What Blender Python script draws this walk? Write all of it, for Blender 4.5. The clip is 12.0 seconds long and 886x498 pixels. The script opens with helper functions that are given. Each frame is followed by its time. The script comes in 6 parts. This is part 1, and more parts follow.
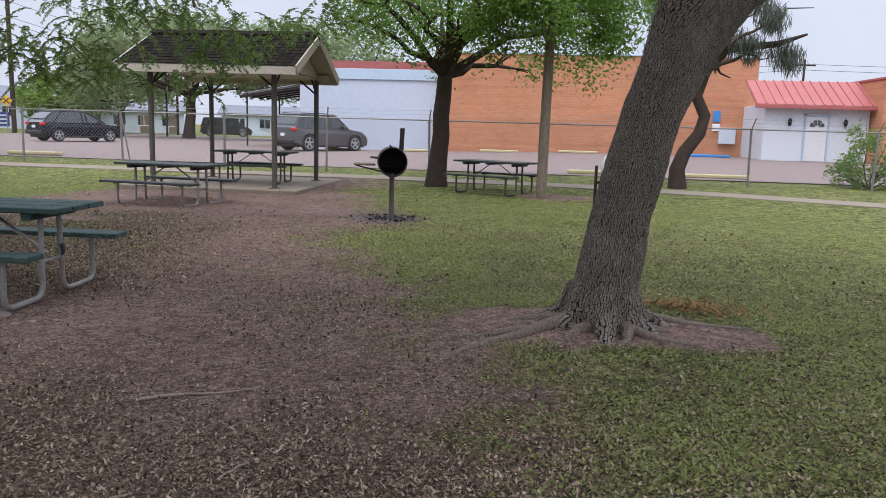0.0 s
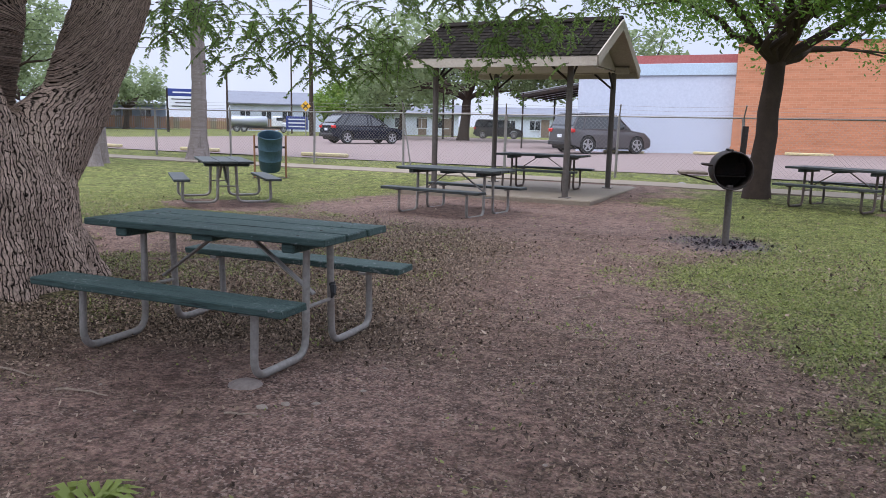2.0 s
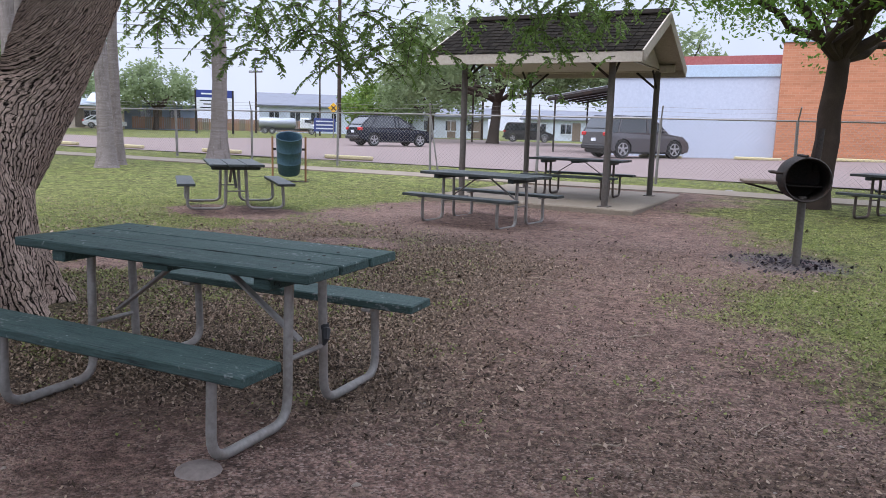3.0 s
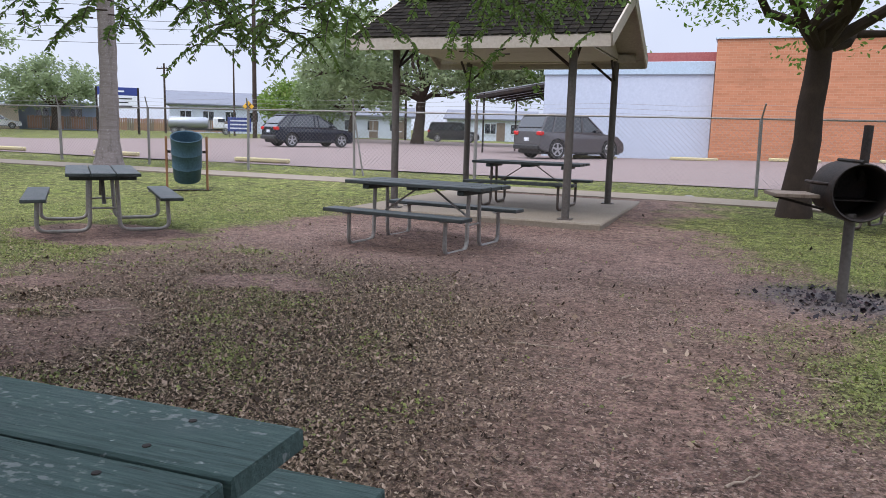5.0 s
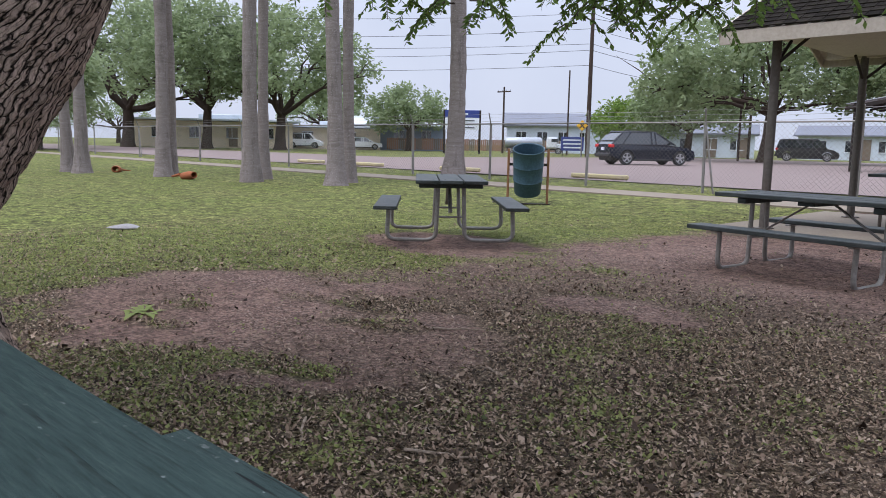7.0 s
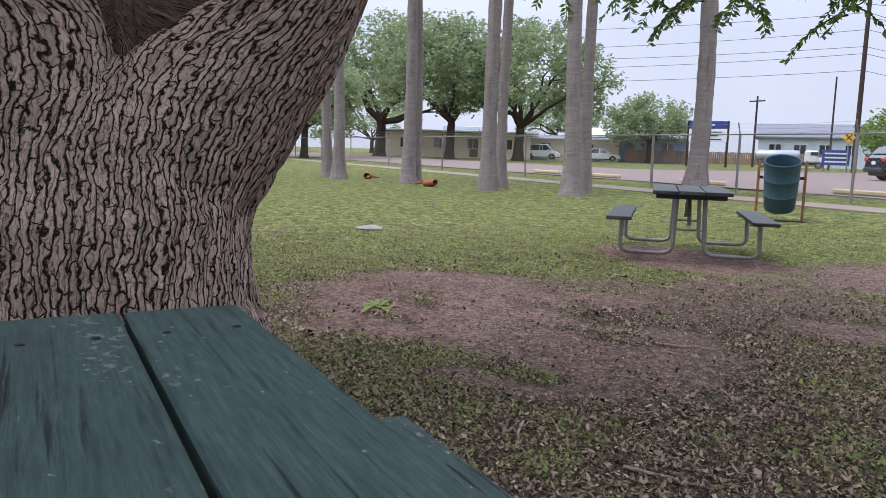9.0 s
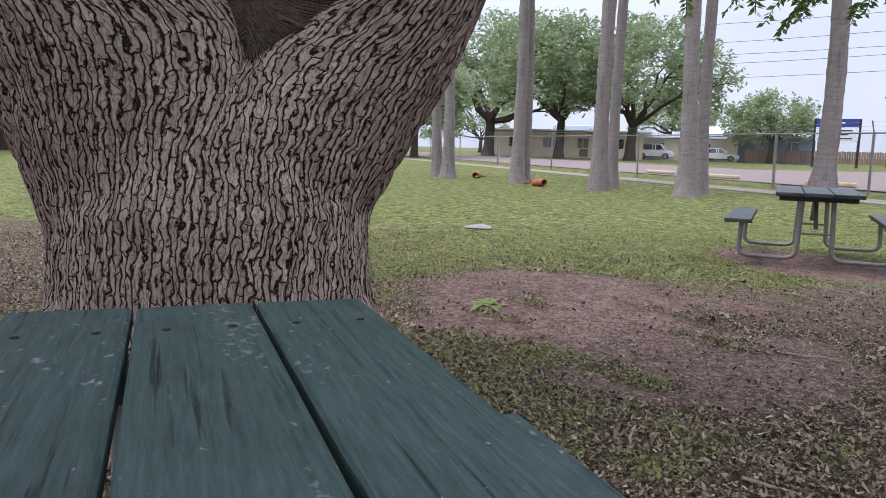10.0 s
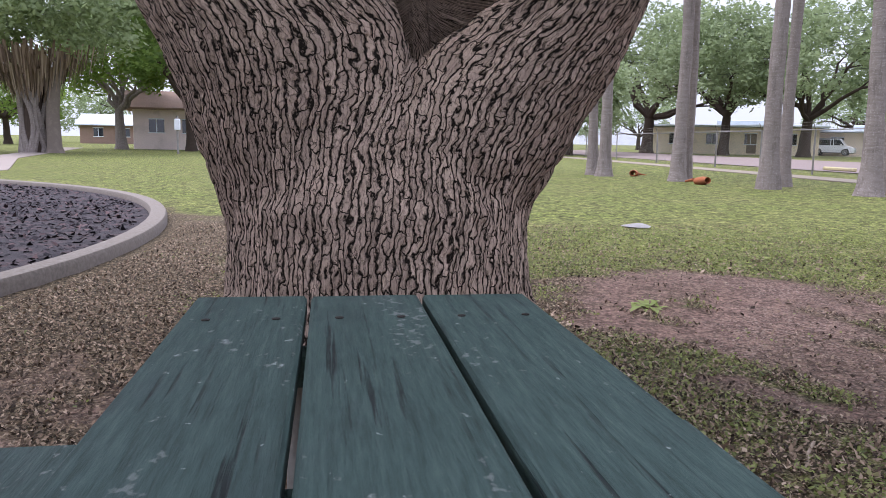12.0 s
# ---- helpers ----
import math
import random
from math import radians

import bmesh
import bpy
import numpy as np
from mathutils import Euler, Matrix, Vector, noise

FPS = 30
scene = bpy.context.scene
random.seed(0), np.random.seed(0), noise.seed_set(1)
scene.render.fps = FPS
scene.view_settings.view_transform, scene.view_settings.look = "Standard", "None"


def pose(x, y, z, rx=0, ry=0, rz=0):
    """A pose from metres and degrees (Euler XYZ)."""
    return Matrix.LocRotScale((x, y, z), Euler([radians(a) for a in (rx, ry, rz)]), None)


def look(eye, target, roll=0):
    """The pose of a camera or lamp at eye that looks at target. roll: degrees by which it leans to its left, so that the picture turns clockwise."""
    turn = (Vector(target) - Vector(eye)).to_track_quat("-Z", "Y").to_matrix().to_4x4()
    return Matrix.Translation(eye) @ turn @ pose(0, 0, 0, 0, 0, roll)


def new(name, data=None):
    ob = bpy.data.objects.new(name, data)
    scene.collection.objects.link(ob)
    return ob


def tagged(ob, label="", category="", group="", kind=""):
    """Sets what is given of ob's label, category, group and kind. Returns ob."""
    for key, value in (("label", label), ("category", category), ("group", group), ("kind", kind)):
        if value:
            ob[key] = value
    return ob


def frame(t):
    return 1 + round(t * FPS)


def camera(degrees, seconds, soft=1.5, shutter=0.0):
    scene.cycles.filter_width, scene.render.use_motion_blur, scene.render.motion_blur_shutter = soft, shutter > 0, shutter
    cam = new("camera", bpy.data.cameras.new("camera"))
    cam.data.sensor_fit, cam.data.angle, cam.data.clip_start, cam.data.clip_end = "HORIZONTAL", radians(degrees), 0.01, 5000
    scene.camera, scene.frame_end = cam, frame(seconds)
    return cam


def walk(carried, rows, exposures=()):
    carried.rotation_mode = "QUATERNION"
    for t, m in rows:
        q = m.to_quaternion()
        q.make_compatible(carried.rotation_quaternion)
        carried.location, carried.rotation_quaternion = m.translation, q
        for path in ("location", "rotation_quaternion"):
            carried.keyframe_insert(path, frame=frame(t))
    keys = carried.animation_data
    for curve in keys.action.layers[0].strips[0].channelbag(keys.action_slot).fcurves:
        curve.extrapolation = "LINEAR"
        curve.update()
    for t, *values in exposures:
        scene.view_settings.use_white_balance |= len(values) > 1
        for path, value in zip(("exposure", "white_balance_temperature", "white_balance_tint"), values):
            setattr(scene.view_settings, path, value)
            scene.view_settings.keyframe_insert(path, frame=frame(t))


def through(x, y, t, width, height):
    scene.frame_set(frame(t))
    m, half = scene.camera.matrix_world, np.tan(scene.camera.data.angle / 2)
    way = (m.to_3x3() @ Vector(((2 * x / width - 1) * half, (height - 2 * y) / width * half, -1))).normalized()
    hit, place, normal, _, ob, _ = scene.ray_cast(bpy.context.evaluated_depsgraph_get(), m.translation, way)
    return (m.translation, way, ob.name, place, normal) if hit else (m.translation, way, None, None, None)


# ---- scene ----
cam = camera(60.8, 12.0, 0.65)
PATH = [
    (0, (1.672, -1.557, 1.432), (1.47, 0.409, 1.123), 1.7),
    (0.5, (1.369, -1.069, 1.438), (1.26, 0.902, 1.120), 1.9),
    (1, (1.005, -0.486, 1.412), (0.772, 1.475, 1.091), 1.8),
    (1.1, (0.963, -0.368, 1.406), (0.627, 1.575, 1.073), 1.2),
    (1.5, (0.709, -0.005, 1.391), (0.084, 1.867, 1.065), 1.4),
    (2, (0.434, 0.518, 1.379), (-0.418, 2.298, 1.057), 1.3),
    (2.5, (0.156, 1.033, 1.356), (-0.763, 2.78, 1.037), 1.5),
    (3, (-0.049, 1.538, 1.349), (-0.968, 3.286, 1.033), 1.6),
    (3.5, (-0.284, 2.034, 1.328), (-1.067, 3.848, 1.019), 1.7),
    (3.6, (-0.348, 2.109, 1.336), (-1.072, 3.948, 1.027), 1.8),
    (3.7, (-0.366, 2.214, 1.323), (-1.034, 4.074, 1.016), 2.0),
    (5.3, (-1.46, 3.719, 1.317), (-2.252, 5.529, 1.004), 1.2),
    (5.5, (-1.602, 3.846, 1.294), (-2.577, 5.563, 0.975), 0.6),
    (6, (-1.917, 4.163, 1.212), (-3.064, 5.772, 0.903), 1.1),
    (6.5, (-2.097, 4.276, 1.131), (-3.379, 5.782, 0.832), 1.1),
    (7, (-2.09, 4.252, 1.133), (-3.52, 5.622, 0.857), 1.1),
    (7.2, (-2.091, 4.254, 1.114), (-3.581, 5.563, 0.852), 1.1),
    (8.8, (-2.13, 4.316, 1.104), (-3.854, 5.295, 0.847), 1.6),
    (9, (-2.127, 4.306, 1.09), (-3.907, 5.179, 0.83), 1.6),
    (9.5, (-2.135, 4.304, 1.1), (-3.972, 5.051, 0.841), 1.4),
    (10, (-2.116, 4.275, 1.09), (-4.001, 4.887, 0.821), 1.6),
    (10.5, (-2.182, 4.278, 1.102), (-4.103, 4.768, 0.837), 1.1),
    (11, (-2.159, 4.254, 1.102), (-4.103, 4.635, 0.831), 1.1),
    (11.5, (-2.149, 4.278, 1.103), (-4.107, 4.576, 0.826), 1.1),
    (12, (-2.138, 4.251, 1.079), (-4.106, 4.471, 0.797), 1.0),
]
walk(cam, [(t, look(eye, target, roll)) for t, eye, target, roll in PATH],
     [(0, 0.14, 6480, 11), (1.5, 0.27, 6280, 14), (3.0, 0.34, 6180, 14), (5.5, 0.20, 6330, 13), (6.5, 0.09, 6330, 13), (7.0, 0.07, 6280, 13), (9.0, 0.19, 6280, 14), (10.5, 0.37, 6230, 16), (12.0, 0.50, 6330, 18)])

# ---- light ----
SUN_EL, SUN_AZ = 62.0, 205.0
world = bpy.data.worlds.new("overcast_sky")
scene.world = world
world.use_nodes = True
wn, wl = world.node_tree.nodes, world.node_tree.links
sky = wn.new("ShaderNodeTexSky")
sky.sky_type, sky.sun_disc = "NISHITA", False
sky.sun_elevation, sky.sun_rotation = radians(SUN_EL), radians(SUN_AZ)
sky.dust_density, sky.air_density = 4.0, 1.0
cloud_map = wn.new("ShaderNodeTexCoord")
cloud = wn.new("ShaderNodeTexNoise")
cloud.inputs["Scale"].default_value, cloud.inputs["Detail"].default_value = 2.2, 5.0
wl.new(cloud_map.outputs["Generated"], cloud.inputs["Vector"])
cloud_ramp = wn.new("ShaderNodeValToRGB")
cloud_ramp.color_ramp.elements[0].position, cloud_ramp.color_ramp.elements[0].color = 0.3, (6.9, 7.6, 9.3, 1)
cloud_ramp.color_ramp.elements[1].position, cloud_ramp.color_ramp.elements[1].color = 0.7, (8.9, 9.5, 11.0, 1)
wl.new(cloud.outputs["Fac"], cloud_ramp.inputs["Fac"])
cover_mix = wn.new("ShaderNodeMix")
cover_mix.data_type = "RGBA"
cover_mix.inputs["Factor"].default_value = 0.86
wl.new(sky.outputs["Color"], cover_mix.inputs["A"])
wl.new(cloud_ramp.outputs["Color"], cover_mix.inputs["B"])
split = wn.new("ShaderNodeSeparateXYZ")
wl.new(cloud_map.outputs["Generated"], split.inputs["Vector"])
zenith = wn.new("ShaderNodeMapRange")
zenith.inputs["From Min"].default_value, zenith.inputs["From Max"].default_value = 0.15, 0.95
zenith.inputs["To Min"].default_value, zenith.inputs["To Max"].default_value = 1.0, 3.4
wl.new(split.outputs["Z"], zenith.inputs["Value"])
brighter = wn.new("ShaderNodeVectorMath")
brighter.operation = "SCALE"
wl.new(cover_mix.outputs["Result"], brighter.inputs[0])
wl.new(zenith.outputs["Result"], brighter.inputs["Scale"])
wl.new(brighter.outputs["Vector"], wn["Background"].inputs["Color"])
wn["Background"].inputs["Strength"].default_value = 0.09
sun = new("sun", bpy.data.lights.new("sun", "SUN"))
sun.data.energy, sun.data.angle, sun.data.color = 1.5, radians(25), (1.0, 0.98, 0.95)
sun.matrix_world = look((0, 0, 30), (-12 * math.sin(radians(SUN_AZ)), -12 * math.cos(radians(SUN_AZ)), 30 - 12 * math.tan(radians(SUN_EL))))


# ---- arithmetic ----
def smooth(a, b, v):
    t = np.clip((np.asarray(v, float) - a) / (b - a), 0, 1)
    return t * t * (3 - 2 * t)


def lattice(ix, iy, iz, seed):
    h = (ix * 374761393 + iy * 668265263 + iz * 2147483647 + seed * 1274126177) & 0xFFFFFFFF
    h = ((h ^ (h >> 13)) * 1274126177) & 0xFFFFFFFF
    h = ((h ^ (h >> 16)) * 1911520717) & 0xFFFFFFFF
    return ((h ^ (h >> 15)) & 0xFFFFFF) / 0xFFFFFF


def vnoise(x, y, z=0.0, seed=0):
    x, y, z = np.broadcast_arrays(np.asarray(x, float), np.asarray(y, float), np.asarray(z, float))
    ix, iy, iz = (np.floor(a).astype(np.int64) for a in (x, y, z))
    fx, fy, fz = x - ix, y - iy, z - iz
    fx, fy, fz = (f * f * (3 - 2 * f) for f in (fx, fy, fz))
    out = 0
    for dx in (0, 1):
        for dy in (0, 1):
            for dz in (0, 1):
                w = (fx if dx else 1 - fx) * (fy if dy else 1 - fy) * (fz if dz else 1 - fz)
                out = out + w * lattice(ix + dx, iy + dy, iz + dz, seed)
    return out


def fbm(x, y, z=0.0, seed=0, octaves=4):
    s, a, n = 0.0, 0.5, 0.0
    for i in range(octaves):
        s = s + a * vnoise(np.asarray(x) * 2 ** i, np.asarray(y) * 2 ** i, np.asarray(z) * 2 ** i, seed + i)
        n, a = n + a, a / 2
    return s / n


def rise(x, y):
    """Height of the lie of the land, without small bumps."""
    x, y = np.asarray(x, float), np.asarray(y, float)
    return 0.24 * smooth(12, 27, y) + 0.3 * smooth(-10, 8, x) * smooth(24, 37, y)


def land(x, y):
    x, y = np.asarray(x, float), np.asarray(y, float)
    near = smooth(60, 25, np.hypot(x + 4, y - 7))
    bump = 0.045 * (fbm(x * 0.55, y * 0.55, 0, 3) - 0.5) + 0.016 * (fbm(x * 3.1, y * 3.1, 0, 9) - 0.5)
    mound = 0.09 * np.exp(-((x - 2.15) ** 2 + (y - 4.0) ** 2) / 0.7) + 0.08 * np.exp(-((x + 4.95) ** 2 + (y - 4.3) ** 2) / 1.2)
    worn_hollow = -0.05 * np.exp(-(((x + 2.7) / 1.7) ** 2 + ((y - 4.2) / 1.3) ** 2) ** 2)
    return rise(x, y) + near * bump + mound + worn_hollow


def ring_gap(x, y):
    return np.hypot(np.asarray(x) + 9.5, np.asarray(y) + 9.2) - 11.2


def cover(x, y):
    """How green (0 to 1) and how littered with chips and dead leaves (0 to 1) the ground is."""
    x, y = np.asarray(x, float), np.asarray(y, float)
    wob = 1.5 * (fbm(x * 0.6, y * 0.6, 0, 21) - 0.5) + 0.8 * (fbm(x * 2.3, y * 2.3, 0, 31) - 0.5)
    right_edge = np.interp(y, [-4, 0, 1.3, 2.4, 3.2, 4.0, 5.5, 7.4, 9.6, 10.5, 13, 15], [2.6, 2.25, 1.95, 1.6, 1.3, 0.85, 0.0, -0.7, -0.95, -1.2, -2.0, -2.6])
    left_edge = np.interp(y, [-4, 2, 5.5, 7.3, 9.7, 10.7, 12.2, 13.5], [-6, -5.5, -2.1, -2.8, -3.8, -6.3, -6.6, -6.2])
    g_right = smooth(-1.1, 1.7, x - right_edge + 1.3 * wob)
    g_left = smooth(-0.3, 1.6, left_edge - x + 0.8 * wob)
    lawn_left = smooth(-0.6, 0.9, np.maximum(-8.0 - x, np.where(x > -6.6, y - 13.2, y - 11.3)) + wob)
    lawn_left = np.maximum(lawn_left, smooth(7.6, 9.2, y + wob) * smooth(-6.2, -8.0, x))
    half = 0.52 + 0.48 * smooth(0.40, 0.6, fbm(x * 0.8, y * 0.8, 0, 55))
    green = np.maximum(g_right * 0.95, g_left * np.maximum(half * 0.44, lawn_left))
    green = np.maximum(green, smooth(13.2, 14.6, y) * smooth(-6.3, -7.0, x))
    green = np.maximum(green, smooth(18.2, 19, y))
    bare = np.exp(-(((x - 2.2 + 0.5 * wob) / 1.2) ** 2 + ((y - 3.9 + 0.3 * wob) / 0.68) ** 2) ** 1.5)
    bare = np.maximum(bare, np.exp(-((x + 0.47) ** 2 + (y - 10.45) ** 2) / 0.32))
    bare = np.maximum(bare, np.exp(-(((x + 8.3) / 1.25) ** 2 + ((y - 10.2) / 0.85) ** 2) ** 2))
    bare = np.maximum(bare, np.exp(-(((x + 6.45) / 2.05) ** 2 + ((y - 6.75) / 1.3) ** 2) ** 2))
    bare = np.maximum(bare, 0.9 * np.exp(-(((x + 5.0) / 0.7) ** 2 + ((y - 8.7) / 0.4) ** 2) ** 2))
    bare = np.maximum(bare, np.exp(-(((x + 5.2) / 1.0) ** 2 + ((y - 3.0) / 0.45) ** 2) ** 2))
    bare = np.maximum(bare, 0.85 * np.exp(-(((x - 2.4) / 1.1) ** 2 + ((y - 15.4) / 0.8) ** 2)))
    streak = fbm(x * 1.3 + y * 0.8, y * 3.4 - x * 1.1, 0, 91)
    bare = smooth(0.32, 0.62, bare + 0.55 * (fbm(x * 3.2, y * 3.2, 0, 92) - 0.5) - 0.95 * smooth(0.47, 0.6, streak) * smooth(-3.5, -4.5, x) * smooth(-7.6, -6.6, x))
    green = green * (1 - np.clip(bare * (0.75 + 0.8 * (fbm(x * 2.2, y * 2.2, 0, 77))), 0, 1))
    west = smooth(3.7, 2.6, y) * smooth(-3.9, -5.0, x) * smooth(-14.5, -11.5, x)
    green = green * (1 - 0.93 * west) * smooth(-0.2, 0.5, ring_gap(x, y) - 0.1)
    green = np.where((y < 3) & (x < -5.5) & (ring_gap(x, y) > 0), np.maximum(green, smooth(-12.0, -15.0, x + 2 * wob)), green)
    floor_left = smooth(-1.6, -3.0, x) * smooth(8.6, 7.6, y - 0.3 * x - 1.6)
    litter = np.clip(0.55 + 0.9 * (fbm(x * 0.9, y * 0.9, 0, 41) - 0.5) + 0.4 * floor_left - 0.85 * bare + 0.5 * west, 0, 1)
    middle = np.exp(-((x - (right_edge + left_edge) / 2) / 1.0) ** 2) * smooth(4.2, 6.5, y)
    trod = smooth(1.0, 3.2, y + 0.4 * wob) * smooth(-2.6, -1.2, x) * smooth(1.9, 0.6, x - right_edge)
    swept = np.exp(-(((x + 2.2) / 1.75) ** 2 + ((y - 3.2) / 1.3) ** 2) ** 2)
    litter = litter * (1 - np.clip(swept * (0.7 + 0.6 * fbm(x * 2.5, y * 2.5, 0, 61)), 0, 0.97)) * (1 - 0.62 * trod) * smooth(11.5, 8.5, y) * (1 - 0.75 * middle) + 0.10 - 0.08 * swept
    green = np.where(green < 0.93, smooth(0.02, 1.0, green + 0.7 * (fbm(x * 3.3, y * 3.3, 0, 63) - 0.5)), green)
    return np.clip(green, 0, 1), np.clip(litter, 0, 1)


# ---- materials ----
def shader(name, rough=0.8, metal=0.0, spec=0.3):
    m = bpy.data.materials.new(name)
    m.use_nodes = True
    b = m.node_tree.nodes["Principled BSDF"]
    b.inputs["Roughness"].default_value, b.inputs["Metallic"].default_value = rough, metal
    b.inputs["Specular IOR Level"].default_value = spec
    return m, m.node_tree.nodes, m.node_tree.links, b


def coords(n, l, stretch=(1, 1, 1), space="Object"):
    c, mp = n.new("ShaderNodeTexCoord"), n.new("ShaderNodeMapping")
    mp.inputs["Scale"].default_value = stretch
    l.new(c.outputs[space], mp.inputs["Vector"])
    return mp.outputs["Vector"]


def noise_tex(n, l, vec, scale, detail=4.0, rough=0.6):
    t = n.new("ShaderNodeTexNoise")
    t.inputs["Scale"].default_value, t.inputs["Detail"].default_value, t.inputs["Roughness"].default_value = scale, detail, rough
    l.new(vec, t.inputs["Vector"])
    return t.outputs["Fac"]


def ramp(n, l, fac, stops):
    r = n.new("ShaderNodeValToRGB")
    while len(r.color_ramp.elements) < len(stops):
        r.color_ramp.elements.new(0.5)
    for e, (p, c) in zip(r.color_ramp.elements, stops):
        e.position, e.color = p, (*c, 1)
    l.new(fac, r.inputs["Fac"])
    return r.outputs["Color"]


def mix(n, l, fac, a, b, blend="MIX"):
    m = n.new("ShaderNodeMix")
    m.data_type, m.blend_type = "RGBA", blend
    for key, v in (("Factor", fac), ("A", a), ("B", b)):
        if isinstance(v, (int, float)):
            m.inputs[key].default_value = v
        elif isinstance(v, tuple):
            m.inputs[key].default_value = (*v, 1)
        else:
            l.new(v, m.inputs[key])
    return m.outputs["Result"]


def bump(n, l, b, height, strength, distance):
    k = n.new("ShaderNodeBump")
    k.inputs["Strength"].default_value, k.inputs["Distance"].default_value = strength, distance
    l.new(height, k.inputs["Height"])
    l.new(k.outputs["Normal"], b.inputs["Normal"])


def worn(name, c1, c2, scale=6.0, rough=0.7, metal=0.0, stain=(0.1, 0.08, 0.06), stain_amount=0.25, relief=0.003, stretch=(1, 1, 1), spec=0.3, vary=0.0):
    """A surface with grain and stains at two scales, and a little difference from piece to piece."""
    m, n, l, b = shader(name, rough, metal, spec)
    v = coords(n, l, stretch)
    fine, broad = noise_tex(n, l, v, scale * 6, 5), noise_tex(n, l, coords(n, l), scale * 0.5, 4)
    col = ramp(n, l, fine, [(0.3, c1), (0.7, c2)])
    spots = ramp(n, l, broad, [(0.5, (0, 0, 0)), (0.75, (stain_amount,) * 3)])
    col = mix(n, l, spots, col, stain)
    if vary:
        info = n.new("ShaderNodeObjectInfo")
        tone = ramp(n, l, info.outputs["Random"], [(0.0, (1 - vary,) * 3), (1.0, (1 + vary,) * 3)])
        col = mix(n, l, 1.0, col, tone, "MULTIPLY")
    l.new(col, b.inputs["Base Color"])
    bump(n, l, b, fine, 0.6, relief)
    return m


def attribute(n, name):
    a = n.new("ShaderNodeAttribute")
    a.attribute_name = name
    return a.outputs["Fac"]


def ground_material():
    m, n, l, b = shader("soil_and_turf", 0.95, 0, 0.15)
    v = coords(n, l)
    fine, mid, broad = noise_tex(n, l, v, 60, 6, 0.7), noise_tex(n, l, v, 9, 5), noise_tex(n, l, v, 0.7, 4)
    soil = ramp(n, l, broad, [(0.3, (0.155, 0.090, 0.074)), (0.5, (0.232, 0.141, 0.116)), (0.72, (0.325, 0.208, 0.172))])
    soil = mix(n, l, ramp(n, l, fine, [(0.36, (0.75,) * 3), (0.6, (0.0,) * 3)]), soil, (0.085, 0.056, 0.043))
    grit = ramp(n, l, mid, [(0.45, (0, 0, 0)), (0.75, (0.55,) * 3)])
    soil = mix(n, l, grit, soil, (0.30, 0.205, 0.16))
    flake = n.new("ShaderNodeTexVoronoi")
    flake.inputs["Scale"].default_value = 75.0
    l.new(v, flake.inputs["Vector"])
    pick = n.new("ShaderNodeSeparateColor")
    l.new(flake.outputs["Color"], pick.inputs["Color"])
    dead = ramp(n, l, pick.outputs["Red"], [(0.0, (0.035, 0.026, 0.017)), (0.5, (0.104, 0.077, 0.048)), (0.88, (0.19, 0.143, 0.092)), (1.0, (0.30, 0.24, 0.17))])
    bits = mix(n, l, 1.0, ramp(n, l, pick.outputs["Green"], [(0.86, (0,) * 3), (0.9, (0.8,) * 3)]), ramp(n, l, mid, [(0.42, (0.15,) * 3), (0.6, (1,) * 3)]), "MULTIPLY")
    soil = mix(n, l, bits, soil, (0.055, 0.038, 0.03))
    turf = ramp(n, l, fine, [(0.25, (0.060, 0.070, 0.019)), (0.5, (0.172, 0.204, 0.050)), (0.8, (0.305, 0.345, 0.090))])
    turf = mix(n, l, ramp(n, l, broad, [(0.38, (0, 0, 0)), (0.7, (0.6,) * 3)]), turf, (0.245, 0.225, 0.09))
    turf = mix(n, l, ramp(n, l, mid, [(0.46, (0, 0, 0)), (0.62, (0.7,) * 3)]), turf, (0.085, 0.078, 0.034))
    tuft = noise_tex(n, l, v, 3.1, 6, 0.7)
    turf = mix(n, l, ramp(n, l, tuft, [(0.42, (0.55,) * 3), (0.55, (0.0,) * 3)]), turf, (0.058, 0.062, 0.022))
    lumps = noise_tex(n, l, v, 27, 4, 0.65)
    # Tone from the bump's own lumps: darker in hollows, paler on tops.
    lump_tone = ramp(n, l, lumps, [(0.38, (0.25,) * 3), (0.62, (1.5,) * 3)])
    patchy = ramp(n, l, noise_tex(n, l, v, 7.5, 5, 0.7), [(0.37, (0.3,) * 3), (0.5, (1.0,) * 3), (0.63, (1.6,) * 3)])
    soil = mix(n, l, 0.55, soil, lump_tone, "MULTIPLY")
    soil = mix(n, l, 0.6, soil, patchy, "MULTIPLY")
    dead = mix(n, l, 0.85, dead, lump_tone, "MULTIPLY")
    turf = mix(n, l, 0.9, turf, lump_tone, "MULTIPLY")
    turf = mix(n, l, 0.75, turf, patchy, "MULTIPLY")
    grain = n.new("ShaderNodeTexVoronoi")
    grain.inputs["Scale"].default_value = 85.0
    l.new(v, grain.inputs["Vector"])
    pale = n.new("ShaderNodeSeparateColor")
    l.new(grain.outputs["Color"], pale.inputs["Color"])
    gravelly = ramp(n, l, noise_tex(n, l, v, 0.9, 4, 0.6), [(0.42, (0.12,) * 3), (0.58, (1,) * 3)])
    for channel, tone in (("Blue", (0.42, 0.31, 0.26)), ("Red", (0.06, 0.04, 0.034))):
        fleck = ramp(n, l, pale.outputs[channel], [(0.74, (0,) * 3), (0.9, (0.72,) * 3)])
        soil = mix(n, l, mix(n, l, 1.0, fleck, gravelly, "MULTIPLY"), soil, tone)
    col = mix(n, l, attribute(n, "litter"), soil, dead)
    edge = n.new("ShaderNodeMath")
    edge.operation = "MULTIPLY_ADD"
